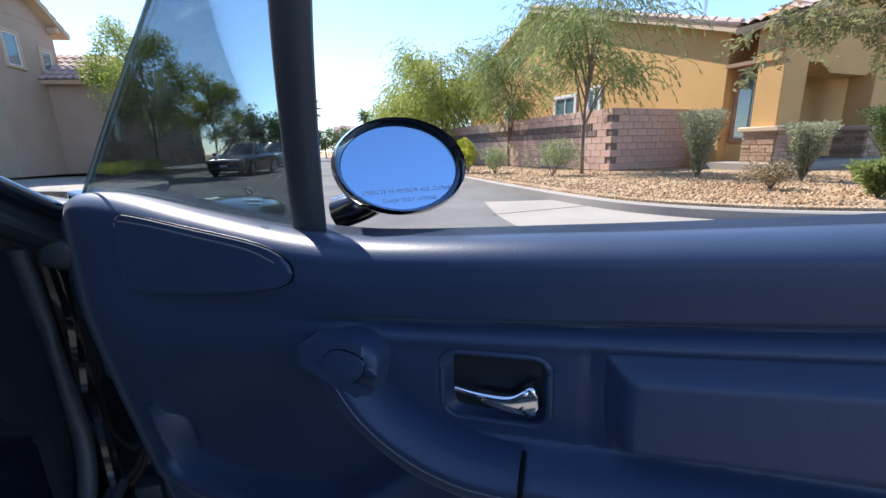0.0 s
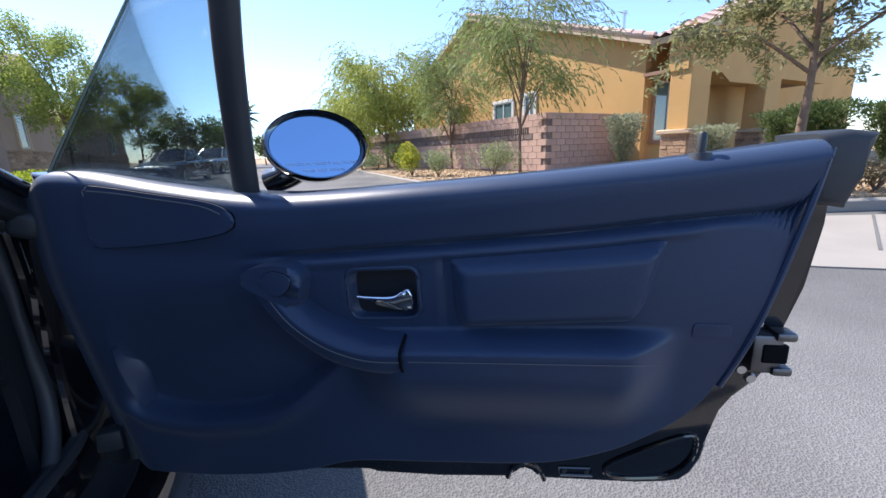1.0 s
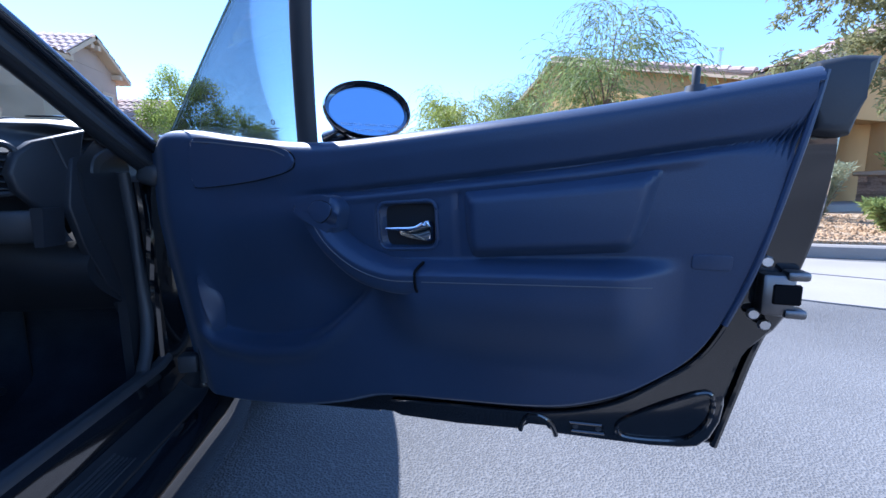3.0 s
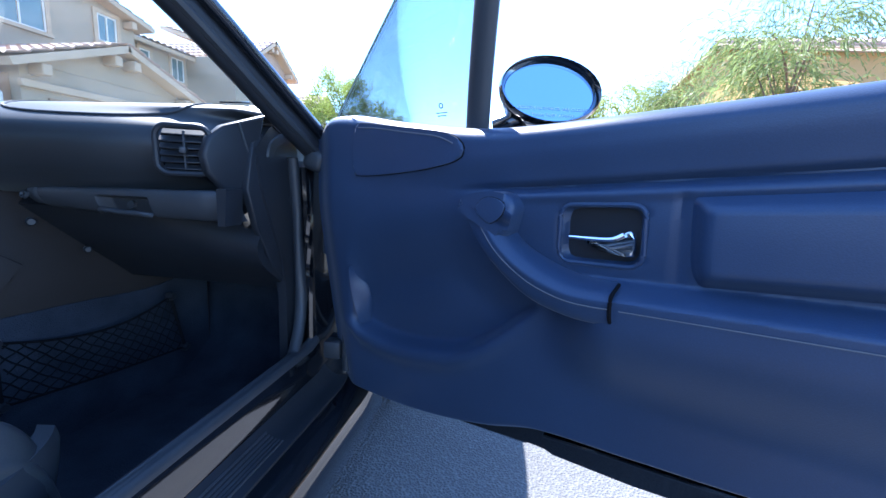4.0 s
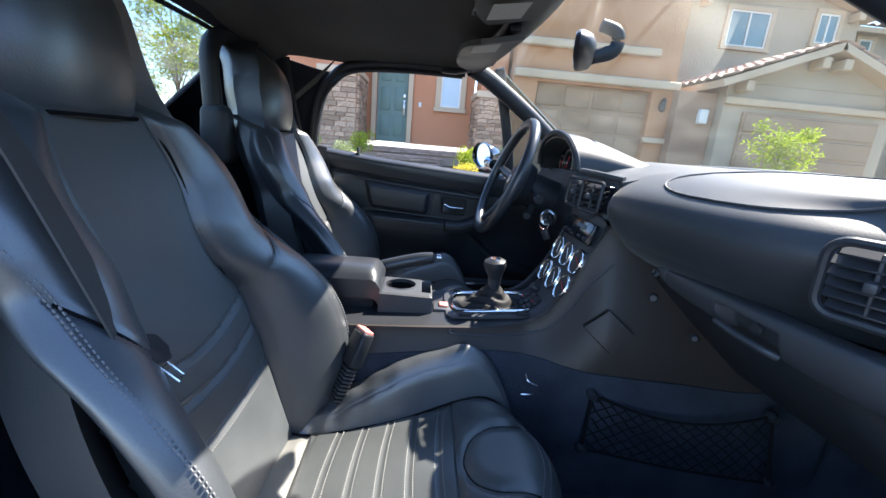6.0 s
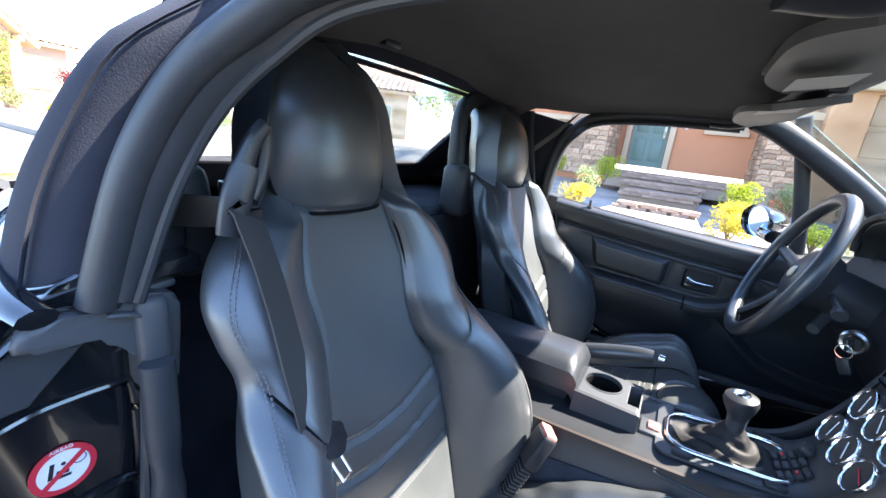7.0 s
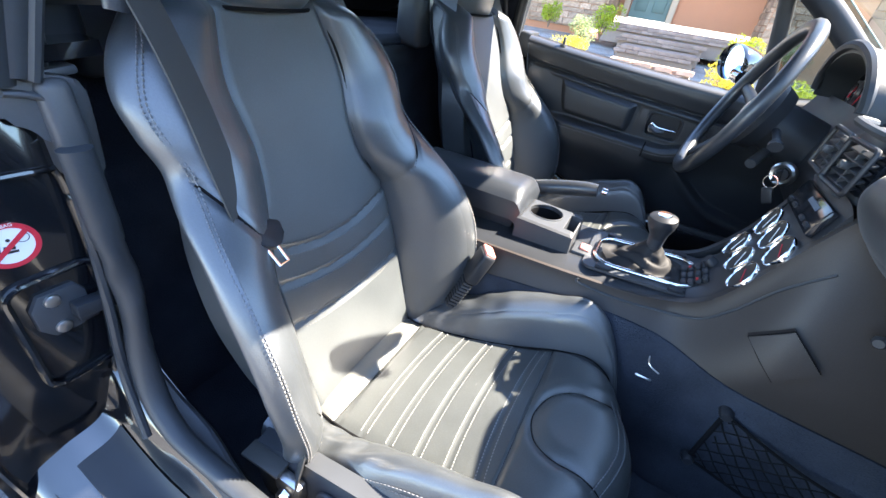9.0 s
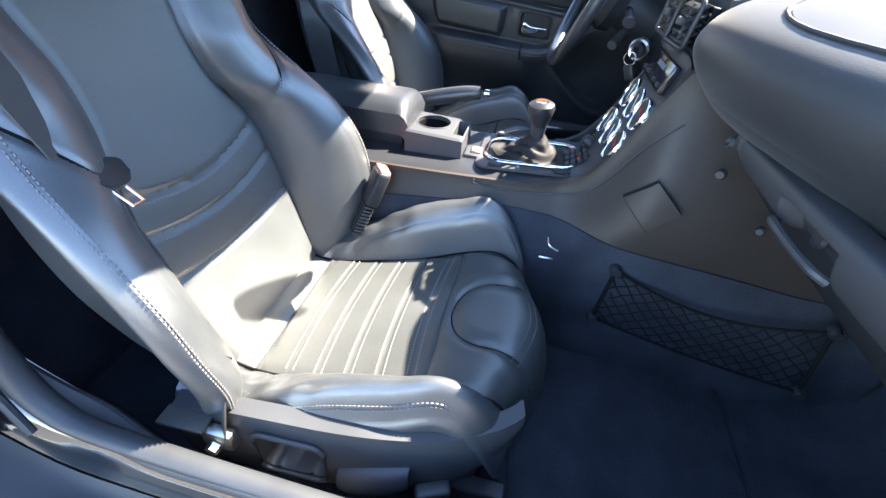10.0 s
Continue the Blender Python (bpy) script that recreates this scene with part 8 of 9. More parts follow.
# ---- mirror and visors
rv = thing("rear_view_mirror", "black rear-view mirror on a windscreen stalk", "mirror", pose(0, -0.33, 1.17))
part("housing", moved(lathe([(0, -0.03), (0.5, -0.028), (0.85, -0.018), (1.0, 0.0), (0.98, 0.008), (0, 0.008)], 32), frame_of((0.0, -0.335, 1.172), (1, -0.40, 0), (0, 0.10, 1)) @ Matrix.Diagonal((0.115, 0.034, 1, 1))), PLASTIC, rv)
part("glass", moved(lathe([(0, 0.0095), (0.94, 0.0095), (0.95, 0.008)], 32), frame_of((0.0, -0.335, 1.172), (1, -0.40, 0), (0, 0.10, 1)) @ Matrix.Diagonal((0.115, 0.034, 1, 1))), MIRROR, rv)
part("stalk", sweep([(0, -0.31, 1.165), (0, -0.265, 1.18), (0, -0.262, 1.215), (0, -0.30, 1.228)], lambda t: 0.014 - 0.003 * t, sides=10, flat=(0.9, 1.2)), PLASTIC, rv)
for s in (1, -1):
    vz = thing("sun_visor", "folded grey sun visor with a warning label", "sun visor", pose(s * 0.26, -0.53, 1.2), "sun visors")
    part("board", sheet(lambda u, v, s=s: (s * lerp(0.055, 0.40, u), lerp(-0.452, -0.590, v) + (0.04 * (abs(2 * u - 1) ** 4)) * v - 0.02 * u * (1 - v), 1.216 - 0.020 * v - 0.006 * abs(2 * u - 1) ** 2.5), 24, 12, 0.012), SOFTGREY, vz)
    part("label", sheet(lambda u, v, s=s: (s * lerp(0.10, 0.19, u), lerp(-0.495, -0.560, v), 1.1955 - 0.009 * v), 2, 2, 0.001), PAPER, vz, "printed warning label")
    part("clip", bx(0.022, 0.026, 0.012, (s * 0.048, -0.475, 1.216), 0.004, 2), PLASTIC, vz)
lt = thing("map_light", "dark overhead map light and latch panel", "light", pose(0, -0.52, 1.22))
part("base", bx(0.085, 0.10, 0.016, (0, -0.530, 1.238), 0.006, 2), PLASTIC, lt)
part("lens", bx(0.05, 0.05, 0.006, (0.0, -0.535, 1.2285), 0.002, 1), WINFRAME, lt)
for s in (1, -1):
    tl = thing("roof_latch", "black soft top latch", "latch", pose(s * 0.48, -0.53, 1.19))
    part("lever", sweep([(s * 0.46, -0.535, 1.192), (s * 0.475, -0.575, 1.183), (s * 0.49, -0.62, 1.185)], 0.011, sides=8, flat=(1.4, 0.6)), PLASTIC, tl)

# ---- belts
sb = thing("seat_belt", "black webbing seat belt hanging across the seat back", "seat belt", pose(0.55, -1.1, 0.9))
ga = part("belt_guide", sweep([(0.582, -1.040, 1.023), (0.588, -1.040, 1.005), (0.596, -1.040, 0.979), (0.602, -1.040, 0.949)], lambda t: 0.0115 + 0.002 * math.sin(math.pi * t), sides=14, n=6, flat=(1.2, 0.5), up=(0.3, 1, 0.2)), BLACKLEATHER, sb, "padded belt guide loop on the seat shoulder")
part("guide_strap", sweep([(0.536, -1.070, 1.064), (0.553, -1.070, 1.045), (0.565, -1.070, 1.019)], lambda t: 0.008 + 0.003 * t, sides=10, flat=(1.2, 0.5), up=(0.2, 1, 0)), BLACKLEATHER, ga)
part("guide_strap", sweep([(0.537, -1.070, 1.062), (0.535, -1.070, 1.034), (0.542, -1.070, 1.002), (0.553, -1.070, 0.980)], 0.0065, sides=8, flat=(1.2, 0.5), up=(0.2, 1, 0)), BLACKLEATHER, ga)
part("webbing", ribbon([(0.640, -1.165, 0.960), (0.591, -1.050, 0.971), (0.586, -1.036, 0.971), (0.581, -1.012, 0.926), (0.575, -0.992, 0.868), (0.575, -0.968, 0.811), (0.573, -0.946, 0.752), (0.569, -0.934, 0.709)], 0.043, 0.0022, [(0.2, 0.3, 1), (0.5, 0.3, 0.8), (0.9, 0.1, 0.5), (1, 0.30, 0.25), (1, 0.32, 0.18), (1, 0.30, 0.2), (1, 0.30, 0.25), (1, 0.3, 0.25)]), WEB, sb)
part("webbing", ribbon([(0.556, -0.930, 0.700), (0.566, -0.900, 0.640), (0.577, -0.870, 0.560), (0.592, -0.842, 0.490), (0.612, -0.816, 0.502), (0.628, -0.811, 0.465), (0.640, -0.814, 0.414), (0.646, -0.820, 0.379)], 0.034, 0.0022, [(0.8, 0.5, 0.3), (0.45, 0.85, 0.2), (0.3, 0.92, 0.2), (0.3, 0.92, 0.2), (0.5, 0.85, 0.1), (0.6, 0.75, 0), (0.7, 0.7, 0), (0.7, 0.7, 0)]), WEB, sb)
TG = frame_of((0.558, -0.932, 0.719), (0.94, 0.26, 0.20), (-0.28, 0.64, -0.71))
tg = part("tongue", moved(add(bx(0.060, 0.018, 0.011, (0, -0.006, 0), 0.005, 3), prism([(p.x, p.y) for p in spline([(-0.034, -0.010, 0), (0.030, -0.012, 0), (0.020, 0.014, 0), (0.0, 0.022, 0), (-0.024, 0.016, 0)], 4, True)], 0.010, pose(0, 0, -0.004), 0.003)), TG), PLASTIC, sb, "black belt tongue")
part("tongue_plate", moved(sweep([(-0.010, 0.010, 0), (-0.009, 0.044, 0), (0.010, 0.044, 0), (0.011, 0.010, 0)], 0.0026, False, 6, 1, flat=(1, 0.5), smooth=False), TG @ pose(0.002, 0, 0.001)), CHROME, tg)
part("anchor", add(bx(0.020, 0.05, 0.04, (0.648, -0.824, 0.373), 0.008, 2), lathe([(0, 0.010), (0.009, 0.010), (0.011, 0)], 6, pose(0.660, -0.824, 0.371, 0, 90, 0))), STEEL, sb)
part("reel_housing", moved(bx(0.10, 0.08, 0.10, (0, 0, 0), 0.018, 3), pose(0.63, -1.185, 0.945, 0, 0, -12)), PLASTIC, sb, "black belt reel housing")
bk = thing("belt_buckle", "black belt buckle with worn red release button", "buckle", pose(0.14, -0.78, 0.5))
BM = frame_of((0.160, -0.772, 0.520), (0.80, 0.52, 0.05), (-0.10, 0.42, 0.90))
part("body", moved(bx(0.050, 0.080, 0.030, (0, 0, 0), 0.008, 3), BM), PLASTIC, bk)
part("button", moved(bx(0.044, 0.012, 0.024, (0, 0.038, 0), 0.004, 2), BM), PALERED, bk)
for k in range(9):
    part("sleeve_rib", moved(bx(0.036 - 0.0006 * k, 0.007, 0.024, (0, -0.046 - 0.0085 * k, 0), 0.003, 2), BM), RUBBER, bk)

# ---- cargo net on the tunnel side
cn = thing("cargo_net", "black elastic cargo net hooked to the tunnel side", "cargo net", pose(0.2, -0.05, 0.35))
NQ = lambda a, b: V((lerp(0.212, 0.262, a) + 0.010 * math.sin(math.pi * a) + 0.010 * (1 - b), lerp(lerp(-0.272, -0.280, 1 - b), lerp(0.085, 0.112, 1 - b), a), lerp(lerp(0.345, 0.470, b), lerp(0.318, 0.472, b), a) - 0.022 * math.sin(math.pi * a) * b))
for b in (0.0, 1.0):
    part("cord", sweep([NQ(t / 6, b - 0.10 * math.sin(math.pi * t / 6) * b) for t in range(7)], 0.0028, False, 8, 3), NETBLACK, cn)
for a in (0.0, 1.0):
    part("end_rod", sweep([NQ(a, -0.02), NQ(a, 0.5), NQ(a, 1.02)], 0.0042, False, 8, 3), NETBLACK, cn)
for k in range(-5, 19):
    for sg in (1, -1):
        a0 = k / 13
        pts = []
        for t in range(13):
            a, b = a0 + sg * 0.36 * t / 12 + 0.006 * math.sin(t * 1.57 + k), t / 12
            if 0 <= a <= 1:
                pts.append(NQ(a, b - 0.10 * math.sin(math.pi * a) * b) + V((0.002 * sg, 0, 0)))
        if len(pts) > 1:
            part("strand", sweep(pts, 0.0016, sides=4, n=1), NETBLACK, cn)
for e in ((0, 1), (1, 1), (0, 0), (1, 0)):
    part("net_hook", lathe([(0, 0.012), (0.008, 0.011), (0.011, 0.004), (0.011, -0.008)], 12, pose(*NQ(*e), 0, 90, 0)), PLASTIC, cn)

# ---- sticker on the jamb
sk = thing("warning_sticker", "round red and white airbag warning sticker on the jamb", "sticker", pose(0.745, -1.1, 0.72))
SMx = Matrix(((1, 0, 0, 0.739), (0, 0, -1, -1.1035), (0, 1, 0, 0.719), (0, 0, 0, 1))) @ Matrix.Diagonal((0.69, 0.69, 1, 1))
part("disc", moved(prism([(0.037 * math.cos(k * 0.196), 0.037 * math.sin(k * 0.196)) for k in range(32)], -0.0006), SMx), WHITE, sk)
part("ring", moved(lathe([(0.030, -0.0012), (0.038, -0.0012), (0.038, 0.0), (0.030, 0.0)], 36), SMx), SIGNRED, sk)
part("bar", moved(bx(0.066, 0.007, 0.0008, (0, 0, -0.0015), 0, 1, (0, 0, -38)), SMx), SIGNRED, sk)
part("seat_mark", moved(add(bx(0.005, 0.024, 0.0006, (0.014, 0.004, -0.001), 0, 1, (0, 0, 12)), bx(0.022, 0.004, 0.0006, (0.004, -0.010, -0.001), 0, 1, (0, 0, 8)), bx(0.014, 0.005, 0.0006, (0.002, -0.003, -0.001), 0, 1, (0, 0, 18))), SMx), INK, sk)
part("bag_mark", moved(lathe([(0.0072, -0.0012), (0.0082, -0.0012), (0.0082, -0.0008), (0.0072, -0.0008)], 20), SMx @ pose(-0.018, 0.008, 0)), INK, sk)
part("round_mark", moved(lathe([(0, -0.0012), (0.0028, -0.0012), (0.0028, -0.0008)], 14), SMx @ pose(0.0, 0.010, 0)), INK, sk)
words("sticker_word", "AIRBAG", 0.0052, WHITE, sk, Matrix(((-1, 0, 0, 0.739), (0, 0, 1, -1.1020), (0, 1, 0, 0.7425), (0, 0, 0, 1))), thick=0.0002)


# ---- trees and shrubs in their places
FEATHER = "slender desert tree with thin feathery weeping foliage"
tree(7.0, 10.0, 0.2, 6.1, 1.6, 2.0, "feather", FEATHER, 11, 12000, 0.026, 0.055, 0.35, True, 30)
tree(6.9, 15.8, 0.2, 5.0, 1.5, 1.6, "feather", FEATHER, 12, 12000, 0.03, 0.06, 0.2, True, 26)
tree(5.3, 22.0, 0.2, 5.9, 2.5, 1.0, "lime2", "weeping yellow-green tree beside the block wall", 13, 26000, 0.055, 0.08, 0.0, True, 34)
tree(4.6, 28.5, 0.2, 5.9, 2.6, 0.7, "lime2", "weeping yellow-green tree beside the block wall", 14, 24000, 0.06, 0.08, 0.0, True, 34)
tree(3.9, 37.0, 0.2, 5.2, 2.2, 0.9, "olive", "dusty green street tree far along the wall", 15, 5000, 0.16, 0.09)


def open_tree(x, y, z, seed):
    """A light-limbed tree whose branches reach wide and carry leaf sprays with gaps between them."""
    rng = random.Random(seed)
    T = thing("tree", "open-crowned young tree with olive leaf sprays over the rock bed", "tree", pose(x, y, z))
    base = V((x, y, z - 0.05))
    fork = V((x + 0.05, y + 0.02, z + 1.65))
    bm = sweep([base, (x - 0.03, y, z + 0.8), fork, (x + 0.1, y + 0.1, z + 2.9), (x + 0.05, y + 0.2, z + 4.1)], lambda t: 0.085 * (1 - 0.8 * t), sides=10, up=(0.2, 1, 0.1))
    sprays = []
    for k in range(13):
        a = k * 2.39996 + 0.4
        h0 = z + 1.55 + 0.16 * k
        r = (2.5 - 0.1 * k) * rng.uniform(0.75, 1.1)
        s = V((x + 0.04, y + 0.05, h0))
        e = V((x + math.cos(a) * r, y + math.sin(a) * r * 0.9, h0 + rng.uniform(0.35, 1.0)))
        m = s.lerp(e, 0.5) + V((0, 0, 0.28))
        bm = add(bm, sweep([s, m, e], lambda q: 0.032 * (1 - 0.8 * q), sides=6, n=5, up=(0.3, 1, 0.2)))
        for t in (0.35, 0.5, 0.65, 0.8, 0.95, 1.0):
            c = s.lerp(m, t * 2) if t < 0.5 else m.lerp(e, t * 2 - 1)
            for j in range(3):
                d = V((rng.gauss(0, 1), rng.gauss(0, 1), rng.gauss(0.1, 0.5))).normalized()
                L = rng.uniform(0.35, 0.75)
                tip = c + d * L - V((0, 0, 0.12))
                bm = add(bm, sweep([c, c + d * L * 0.5 + V((0, 0, 0.03)), tip], lambda q: 0.007 * (1 - 0.7 * q), sides=4, n=2, up=(0.3, 1, 0.2)))
                sprays.append((c, tip))
    part("trunk", bm, BARK, T)

    def clump(r2):
        c, tip = sprays[r2.randrange(len(sprays))]
        p = c.lerp(tip, r2.uniform(0.25, 1.1)) + V((r2.gauss(0, 0.06), r2.gauss(0, 0.06), r2.gauss(0, 0.05)))
        return p, (tip - c).normalized()

    leaf_part("crown", leaves(17000, clump, 0.105, seed + 1, 0.25, 0.36), LEAF["olive"], T)
    return T


open_tree(8.55, 3.75, 0.2, 5)

ASH = "young ash tree with bright green leaves on a thin trunk"
tree(-8.1, 20.1, 0.45, 6.3, 1.75, 1.3, "ash", ASH, 21, 21000, 0.112, 0.06, 0, False, 44)
tree(-7.0, 24.5, 0.4, 5.0, 1.5, 1.2, "ash", ASH, 22, 12000, 0.115, 0.06, 0, False, 26)
for k, (x, y, hh) in enumerate(((-8.6, 42, 5.2), (-6.4, 44, 5.0), (-11.5, 45, 5.4), (-2.2, 62, 4.4), (-4.4, 60, 4.2), (-9.5, 58, 5.6))):
    tree(x, y, 0.02, hh, 2.1, 0.8, "dark", "dark green street tree in the distance", 31 + k, 3600, 0.24, 0.1, 0, False, 24)
tree(-7.0, 6.28, 0.40, 1.45, 0.58, 0.35, "lime", "leafy bright green garden bush beside the driveway", 41, 2600, 0.075, 0.03, 0, False, 20)
tree(-4.6, -25.5, 0.02, 3.6, 1.5, 1.1, "ash", "small sunlit tree in a front yard", 42, 4200, 0.12, 0.06)
tree(-14.2, -25.0, 0.02, 3.4, 1.2, 0.4, "red", "bare pinkish flowering tree across the street", 43, 1500, 0.10, 0.05)
tree(-7.6, -25.0, 0.02, 2.6, 0.8, 0.5, "red", "dark red leaved small tree beside the porch", 44, 2200, 0.12, 0.05)
tree(-19.0, -19.0, 0.3, 4.2, 2.0, 0.8, "ash", "small sunlit tree in a front yard", 45, 3800, 0.15, 0.07)
tree(-15.2, -9.8, 0.3, 5.6, 1.5, 0.9, "lime", "leafy green tree beside the peach house", 47, 6500, 0.13, 0.07, 0, False, 28)
tree(-28.0, -22.0, 0.02, 5.0, 2.6, 0.8, "dark", "dark green street tree in the distance", 46, 3600, 0.2, 0.09)


def palm(x, y, z, h, seed):
    rng = random.Random(seed)
    T = thing("palm_tree", "fan of drooping palm fronds on a thick trunk", "palm tree", pose(x, y, z))
    part("trunk", sweep([(x, y, z - 0.1), (x + 0.1, y, z + h * 0.4), (x, y, z + h * 0.72)], lambda t: 0.3 - 0.06 * t + 0.02 * math.sin(t * 70), sides=10, n=16, up=(0, 1, 0.1)), BARK, T)
    for k in range(44):
        a, e = k * 2.4, rng.uniform(-0.25, 1.15)
        L = rng.uniform(1.6, 2.2)
        verts, faces = [], []
        p, d = V((x, y, z + h * 0.72)), V((math.cos(a) * math.cos(e), math.sin(a) * math.cos(e), math.sin(e)))
        for q in range(9):
            d = (d + V((0, 0, -0.10))).normalized()
            p2 = p + d * L / 9
            s = d.cross(V((0, 0, 1))).normalized()
            w = 0.42 * math.sin(math.pi * (q + 1.2) / 10.5)
            for g in (-1, 1):
                for j in range(2):
                    b = len(verts)
                    o = p.lerp(p2, j * 0.5)
                    verts += [o, o + d * 0.16, o + s * g * w + d * 0.22 - V((0, 0, w * 0.45))]
                    faces.append((b, b + 1, b + 2))
            p = p2
        leaf_part("frond", (verts, faces), LEAF["palm"], T)
    return T


palm(-5.0, 47.0, 0.1, 7.0, 3)
palm(1.3, 74.0, 0.1, 9.0, 4)

# the rock bed at the corner
BED = "rock bed shrubs"
shrub(6.0, 9.7, 0.2, 1.15, 0.95, "sage", "rounded grey-green shrub in the rock bed", 51, 2600, 0.055, group=BED)
shrub(5.0, 11.6, 0.2, 0.95, 0.85, "sage", "rounded grey-green shrub in the rock bed", 52, 2000, 0.055, group=BED)
shrub(4.35, 12.4, 0.2, 0.9, 1.15, "lime", "bright yellow-flowering shrub in the rock bed", 53, 2200, 0.06, group=BED, flowers="gold")
shrub(4.9, 17.3, 0.2, 1.3, 1.25, "dark", "tall dark green shrub in the rock bed", 54, 2200, 0.07, group=BED)
shrub(4.2, 18.9, 0.2, 1.2, 0.85, "sage", "rounded grey-green shrub in the rock bed", 55, 1800, 0.06, group=BED)
shrub(3.75, 21.0, 0.2, 1.2, 1.35, "lime", "bright yellow-flowering shrub in the rock bed", 56, 1800, 0.07, group=BED, flowers="gold")
shrub(3.9, 23.5, 0.2, 1.4, 1.0, "dark", "tall dark green shrub in the rock bed", 57, 1600, 0.08, group=BED)
shrub(3.7, 26.5, 0.2, 1.4, 1.5, "lime", "bright yellow-flowering shrub in the rock bed", 58, 1600, 0.08, group=BED, flowers="gold")
shrub(8.25, 7.3, 0.22, 1.15, 1.35, "sage2", "upright spiky grey-green rosemary shrub", 59, 3400, 0.11, True, group=BED)
shrub(7.55, 4.95, 0.22, 0.65, 0.5, "straw", "small dry straw-coloured bush", 60, 1500, 0.05, group=BED)
shrub(9.3, 5.9, 0.22, 0.95, 1.0, "sage2", "upright spiky grey-green rosemary shrub", 61, 3000, 0.10, True, group=BED)
shrub(7.85, 3.7, 0.22, 0.72, 0.36, "grass", "low rounded mound of fine green blades", 62, 4200, 0.14, True, group=BED)
shrub(11.3, 5.2, 0.25, 1.6, 1.35, "dark", "dark rosemary hedge against the house", 63, 4200, 0.13, True, group=BED)
shrub(12.6, 4.6, 0.25, 1.5, 1.3, "dark", "dark rosemary hedge against the house", 64, 3800, 0.13, True, group=BED)
shrub(12.2, 6.4, 0.25, 1.5, 1.3, "dark", "dark rosemary hedge against the house", 65, 3800, 0.13, True, group=BED)
shrub(8.6, 2.75, 0.22, 0.7, 0.45, "straw", "small dry straw-coloured bush", 66, 1500, 0.05, group=BED)

# before the pink house
YARD = "front yard shrubs"
shrub(-8.0, -3.05, 0.6, 0.37, 0.51, "lime", "small rounded green shrub by the stone wall", 71, 1300, 0.04, group=YARD)
shrub(-8.0, -2.05, 0.55, 0.46, 0.58, "lime", "small rounded green shrub by the stone pier", 72, 1500, 0.04, group=YARD)
shrub(-6.6, -2.15, 0.42, 0.43, 0.47, "sage", "low rounded green shrub with pale tips", 73, 1600, 0.035, group=YARD)
shrub(-6.0, -2.08, 0.28, 0.46, 0.39, "gold", "golden yellow low shrub", 74, 1600, 0.035, group=YARD)
shrub(-6.9, 0.12, 0.42, 0.52, 0.58, "lime", "clipped square green hedge shrub", 75, 2200, 0.035, group=YARD)
shrub(-5.9, 0.12, 0.28, 0.48, 0.46, "gold", "golden yellow low shrub", 76, 2200, 0.035, group=YARD)
shrub(-5.3, -0.02, 0.22, 0.42, 0.36, "gold", "golden yellow low shrub", 77, 1600, 0.035, group=YARD)
shrub(-7.3, 0.85, 0.45, 0.56, 0.58, "sage", "low rounded green shrub with pale tips", 78, 1800, 0.035, group=YARD)
shrub(-5.6, 0.85, 0.25, 0.43, 0.39, "lime", "small rounded green shrub by the stone wall", 79, 1300, 0.035, group=YARD)
shrub(-5.4, 1.3, 0.22, 0.43, 0.39, "gold", "golden yellow low shrub", 80, 1500, 0.035, group=YARD)
for k, (x, y, w) in enumerate(((-7.2, 15.2, 1.1), (-7.9, 16.4, 1.0), (-6.9, 17.2, 0.9))):
    shrub(x, y, 0.3, w, 0.6, "lime", "low green shrub along the pavement", 81 + k, 1000, 0.08, group="pavement shrubs")
for k, (x, y, w, hh, kd) in enumerate(((-4.9, -22.5, 1.6, 0.9, "olive"), (-5.8, -21.0, 1.0, 0.5, "gold"), (-3.0, -24.2, 1.4, 0.7, "olive"), (-11.2, -20.5, 1.3, 0.9, "lime"), (-12.6, -20.0, 1.3, 0.9, "lime"), (-14.0, -20.8, 1.2, 0.8, "gold"))):
    shrub(x, y, 0.2, w, hh, kd, "low shrub in the yard across the street", 91 + k, 900, 0.1, group="far yard shrubs")


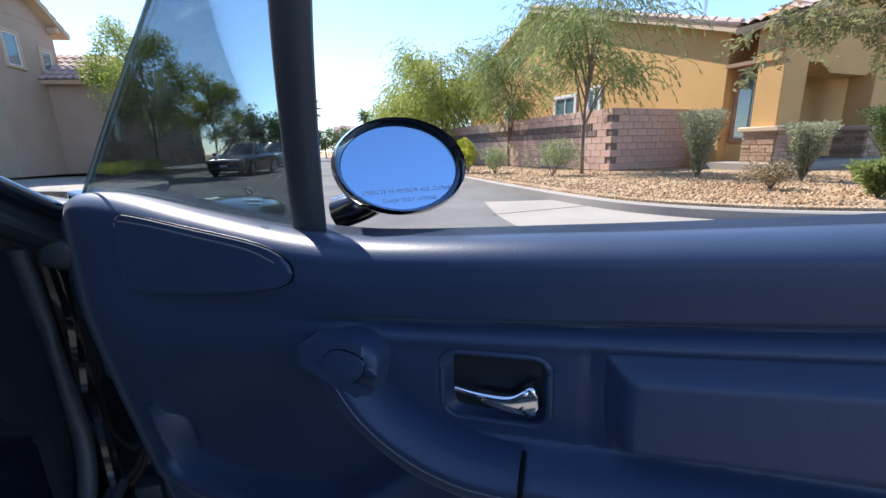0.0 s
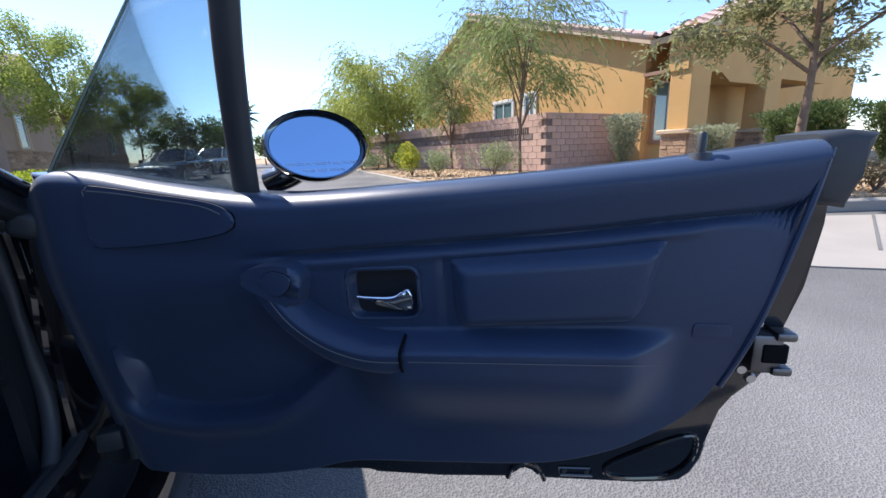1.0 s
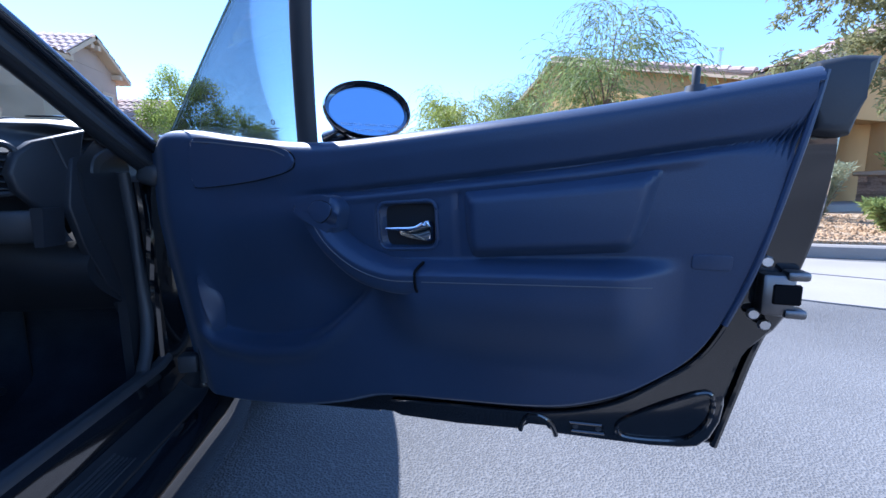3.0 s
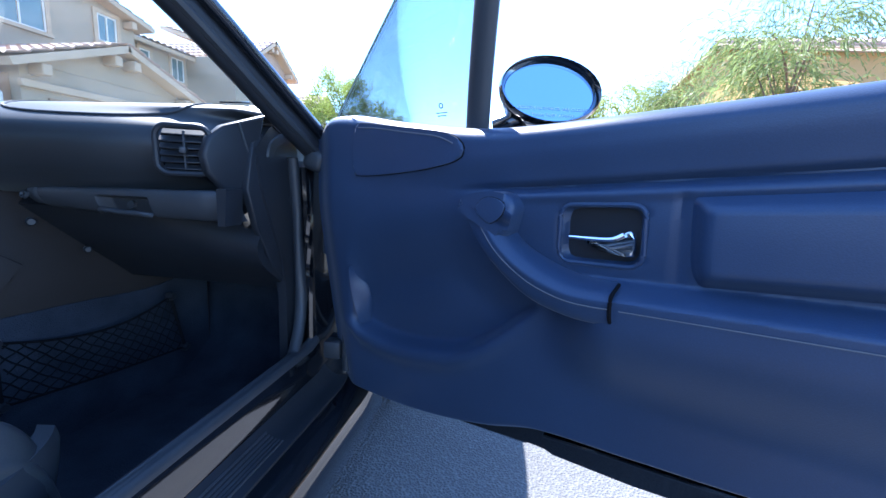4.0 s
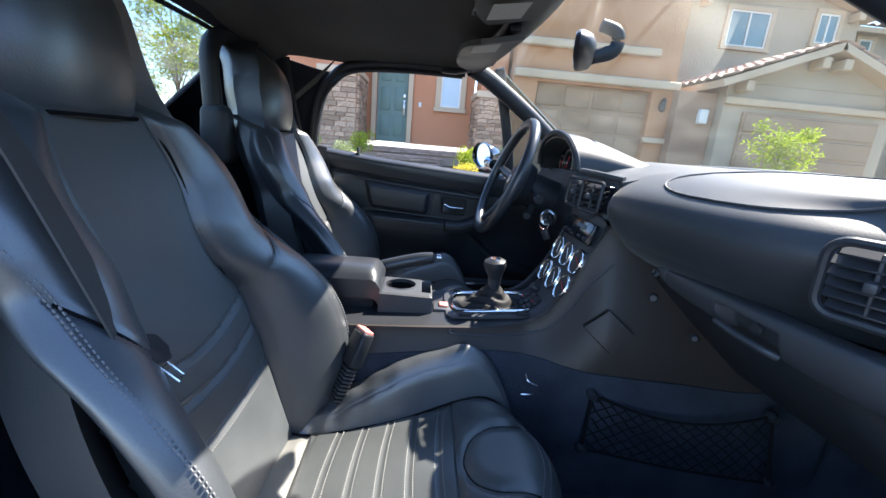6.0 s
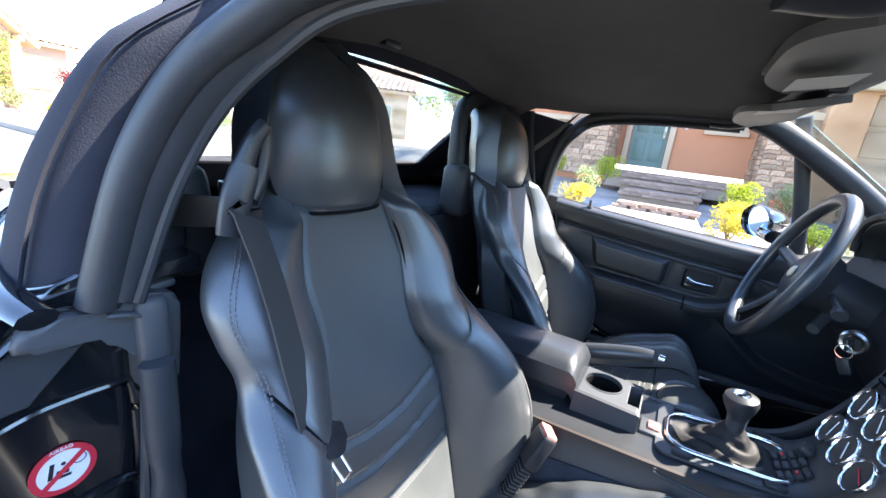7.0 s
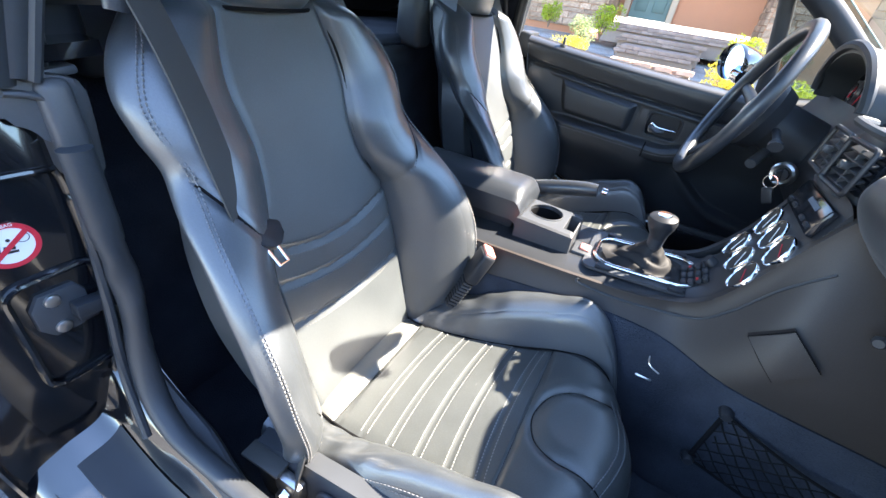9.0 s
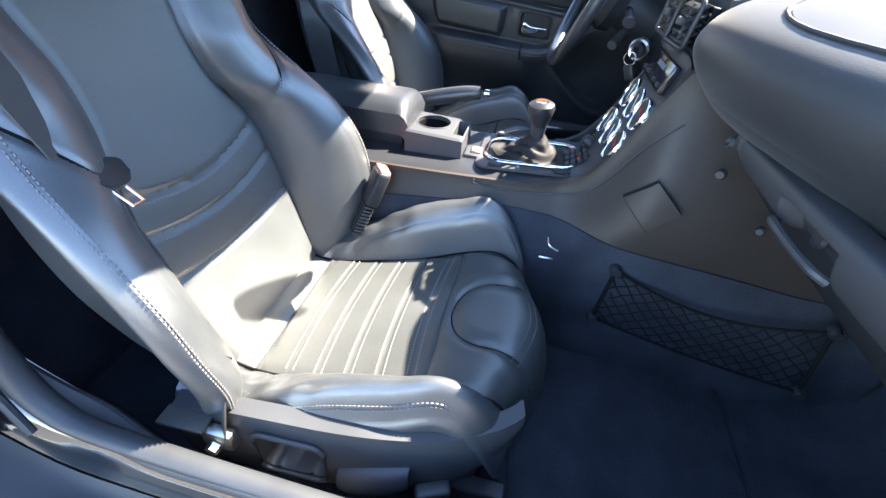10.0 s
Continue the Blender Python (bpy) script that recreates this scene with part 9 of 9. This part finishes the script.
# ---- parked vehicles
def parked_car(x, y, yaw, paint, label, L, W, H, suv, seed):
    C = thing("parked_car", label, "car", pose(x, y, 0, 0, 0, yaw), "parked cars")
    m = pose(x, y, 0, 0, 0, yaw)
    P = lambda nm, bm, mt, parent=None, lab="": part(nm, moved(bm, m), mt, parent or C, lab)
    waist = 0.62 * H
    # the nose points along -y before the turn

    def top(s):
        if suv:
            return table(s, (0, 0.46 * H), (0.03, 0.53 * H), (0.2, 0.585 * H), (0.27, 0.60 * H), (0.6, 0.62 * H), (0.95, 0.63 * H), (1, 0.56 * H))
        return table(s, (0, 0.42 * H), (0.03, 0.50 * H), (0.15, 0.58 * H), (0.27, 0.64 * H), (0.6, 0.66 * H), (0.85, 0.68 * H), (0.97, 0.64 * H), (1, 0.5 * H))

    def wide(s):
        return W / 2 * table(s, (0, 0.72), (0.03, 0.87), (0.12, 0.97), (0.3, 1.0), (0.8, 1.0), (0.94, 0.95), (1, 0.80))

    def body(u, v):
        s = u
        yy = lerp(-L / 2, L / 2, s)
        q = lerp(-1, 1, v)
        t, w = top(s), wide(s)
        a = abs(q)
        if a < 0.55:
            xx, z = a / 0.55 * w * 0.88, t + 0.02 * (1 - (a / 0.55) ** 2)
        elif a < 0.75:
            k = (a - 0.55) / 0.2
            xx, z = w * (0.88 + 0.12 * math.sin(k * math.pi / 2)), t - 0.16 * k
        else:
            k = (a - 0.75) / 0.25
            xx, z = w * (1 - 0.07 * k * k), lerp(t - 0.16, 0.2, k)
            for wy in (-L * 0.31, L * 0.29):
                r2 = 0.36 ** 2 - (yy - wy) ** 2
                if r2 > 0:
                    z = max(z, min(t - 0.16, 0.33 + math.sqrt(r2)))
        return (xx * (1 if q > 0 else -1), yy, z)

    b = P("body", sheet(body, 70, 48, 0.02, (0, 0, -0.4)), paint)
    P("underbody", bx(W * 0.86, L * 0.9, 0.2, (0, 0, 0.32), 0.04), PLASTIC, b)
    s0, s1, s2, s3 = ((-0.26, -0.06, 0.42, 0.47) if suv else (-0.24, -0.04, 0.24, 0.40))

    def cab(u, v, grow=0.0):
        z = lerp(waist - 0.04, H - 0.02, v)
        w = W / 2 * lerp(0.90, 0.68, v ** 1.2) + grow
        ya, yb = lerp(s0, s1, v) * L - grow, lerp(s3, s2, v) * L + grow
        a = 2 * math.pi * u
        cx, cy = math.cos(a), math.sin(a)
        f = (abs(cx) ** 5 + abs(cy) ** 5) ** (-0.2)
        return (cx * f * w, lerp(ya, yb, 0.5 + 0.5 * cy * f), z)

    gh = P("glasshouse", sheet(cab, 48, 8), CARGLASS, None, "dark reflecting car windows")
    P("roof", sheet(lambda u, v: V(cab(u, 1)) * 1.0 * 1 if v >= 1 else V((cab(u, 1)[0] * v, lerp((s1 + s2) / 2 * L, cab(u, 1)[1], v), H + 0.02 * (1 - v * v) - 0.02)), 48, 8, 0.02, (0, 0, -1)), paint)
    for sx in (-1, 1):
        for ya, yb in ((s0, s1), (s3, s2)):
            P("pillar", sweep([(sx * W / 2 * 0.895, ya * L * 0.99, waist - 0.03), (sx * W / 2 * 0.80, lerp(ya, yb, 0.5) * L, lerp(waist, H, 0.48)), (sx * W / 2 * 0.685, yb * L, H - 0.02)], 0.035, sides=6), paint, gh)
        P("pillar", sweep([(sx * W / 2 * 0.90, 0.09 * L, waist - 0.03), (sx * W / 2 * 0.69, 0.10 * L, H - 0.02)], 0.03, sides=6, smooth=False), PLASTIC, gh)
        P("headlamp", bx(0.36, 0.16, 0.15, (sx * W * 0.37, -L / 2 + 0.17, 0.44 * H), 0.05, 3, (0, 0, sx * 28)), HEADLAMP, b, "clear headlamp")
        P("wing_mirror", bx(0.2, 0.1, 0.13, (sx * (W / 2 + 0.05), s0 * L * 0.8, waist + 0.06), 0.04, 3), paint, b)
        P("door_seam", sweep([(sx * (W / 2 + 0.002), -0.16 * L, 0.34), (sx * (W / 2 + 0.002), -0.17 * L, waist - 0.16)], 0.006, sides=5, smooth=False), PLASTIC, b)
        P("door_seam", sweep([(sx * (W / 2 + 0.002), 0.09 * L, 0.34), (sx * (W / 2 + 0.002), 0.09 * L, waist - 0.16)], 0.006, sides=5, smooth=False), PLASTIC, b)
        for wy in (-L * 0.31, L * 0.29):
            wm = pose(sx * (W / 2 - 0.10), wy, 0.33, 0, 90 * sx, 0)
            tw = P("wheel", lathe([(0.22, -0.1), (0.30, -0.1), (0.33, -0.07), (0.33, 0.07), (0.30, 0.1), (0.22, 0.1)], 28, wm), RUBBER)
            rim = P("rim", lathe([(0, 0.07), (0.05, 0.075), (0.06, 0.05), (0.2, 0.08), (0.225, 0.095), (0.225, -0.05), (0, -0.05)], 28, wm), STEEL, tw)
    P("grille", bx(W * 0.42, 0.05, 0.16, (0, -L / 2 + 0.02, 0.415 * H), 0.02, 2), CHROME, b)
    P("grille_mesh", bx(W * 0.38, 0.05, 0.11, (0, -L / 2 + 0.008, 0.415 * H), 0.01, 2), PLASTIC, b)
    P("intake", bx(W * 0.6, 0.08, 0.12, (0, -L / 2 + 0.03, 0.20 * H), 0.03, 2), PLASTIC, b)
    P("number_plate", bx(0.31, 0.02, 0.15, (0, -L / 2 - 0.01, 0.29 * H), 0.005, 1), WHITE, b, "blank number plate")
    P("bumper", sweep([(-W * 0.44, -L / 2 + 0.28, 0.33), (-W * 0.3, -L / 2 + 0.06, 0.33), (0, -L / 2 + 0.0, 0.33), (W * 0.3, -L / 2 + 0.06, 0.33), (W * 0.44, -L / 2 + 0.28, 0.33)], 0.09, sides=10, flat=(0.6, 1.1)), paint, b)
    return C


parked_car(-4.75, 21.3, -6, DARKPAINT, "dark grey sedan parked at the kerb facing the camera", 4.75, 1.82, 1.47, False, 1)
parked_car(-5.05, 32.0, -10, SILVER, "silver sport utility car parked behind the sedan", 4.6, 1.84, 1.70, True, 2)
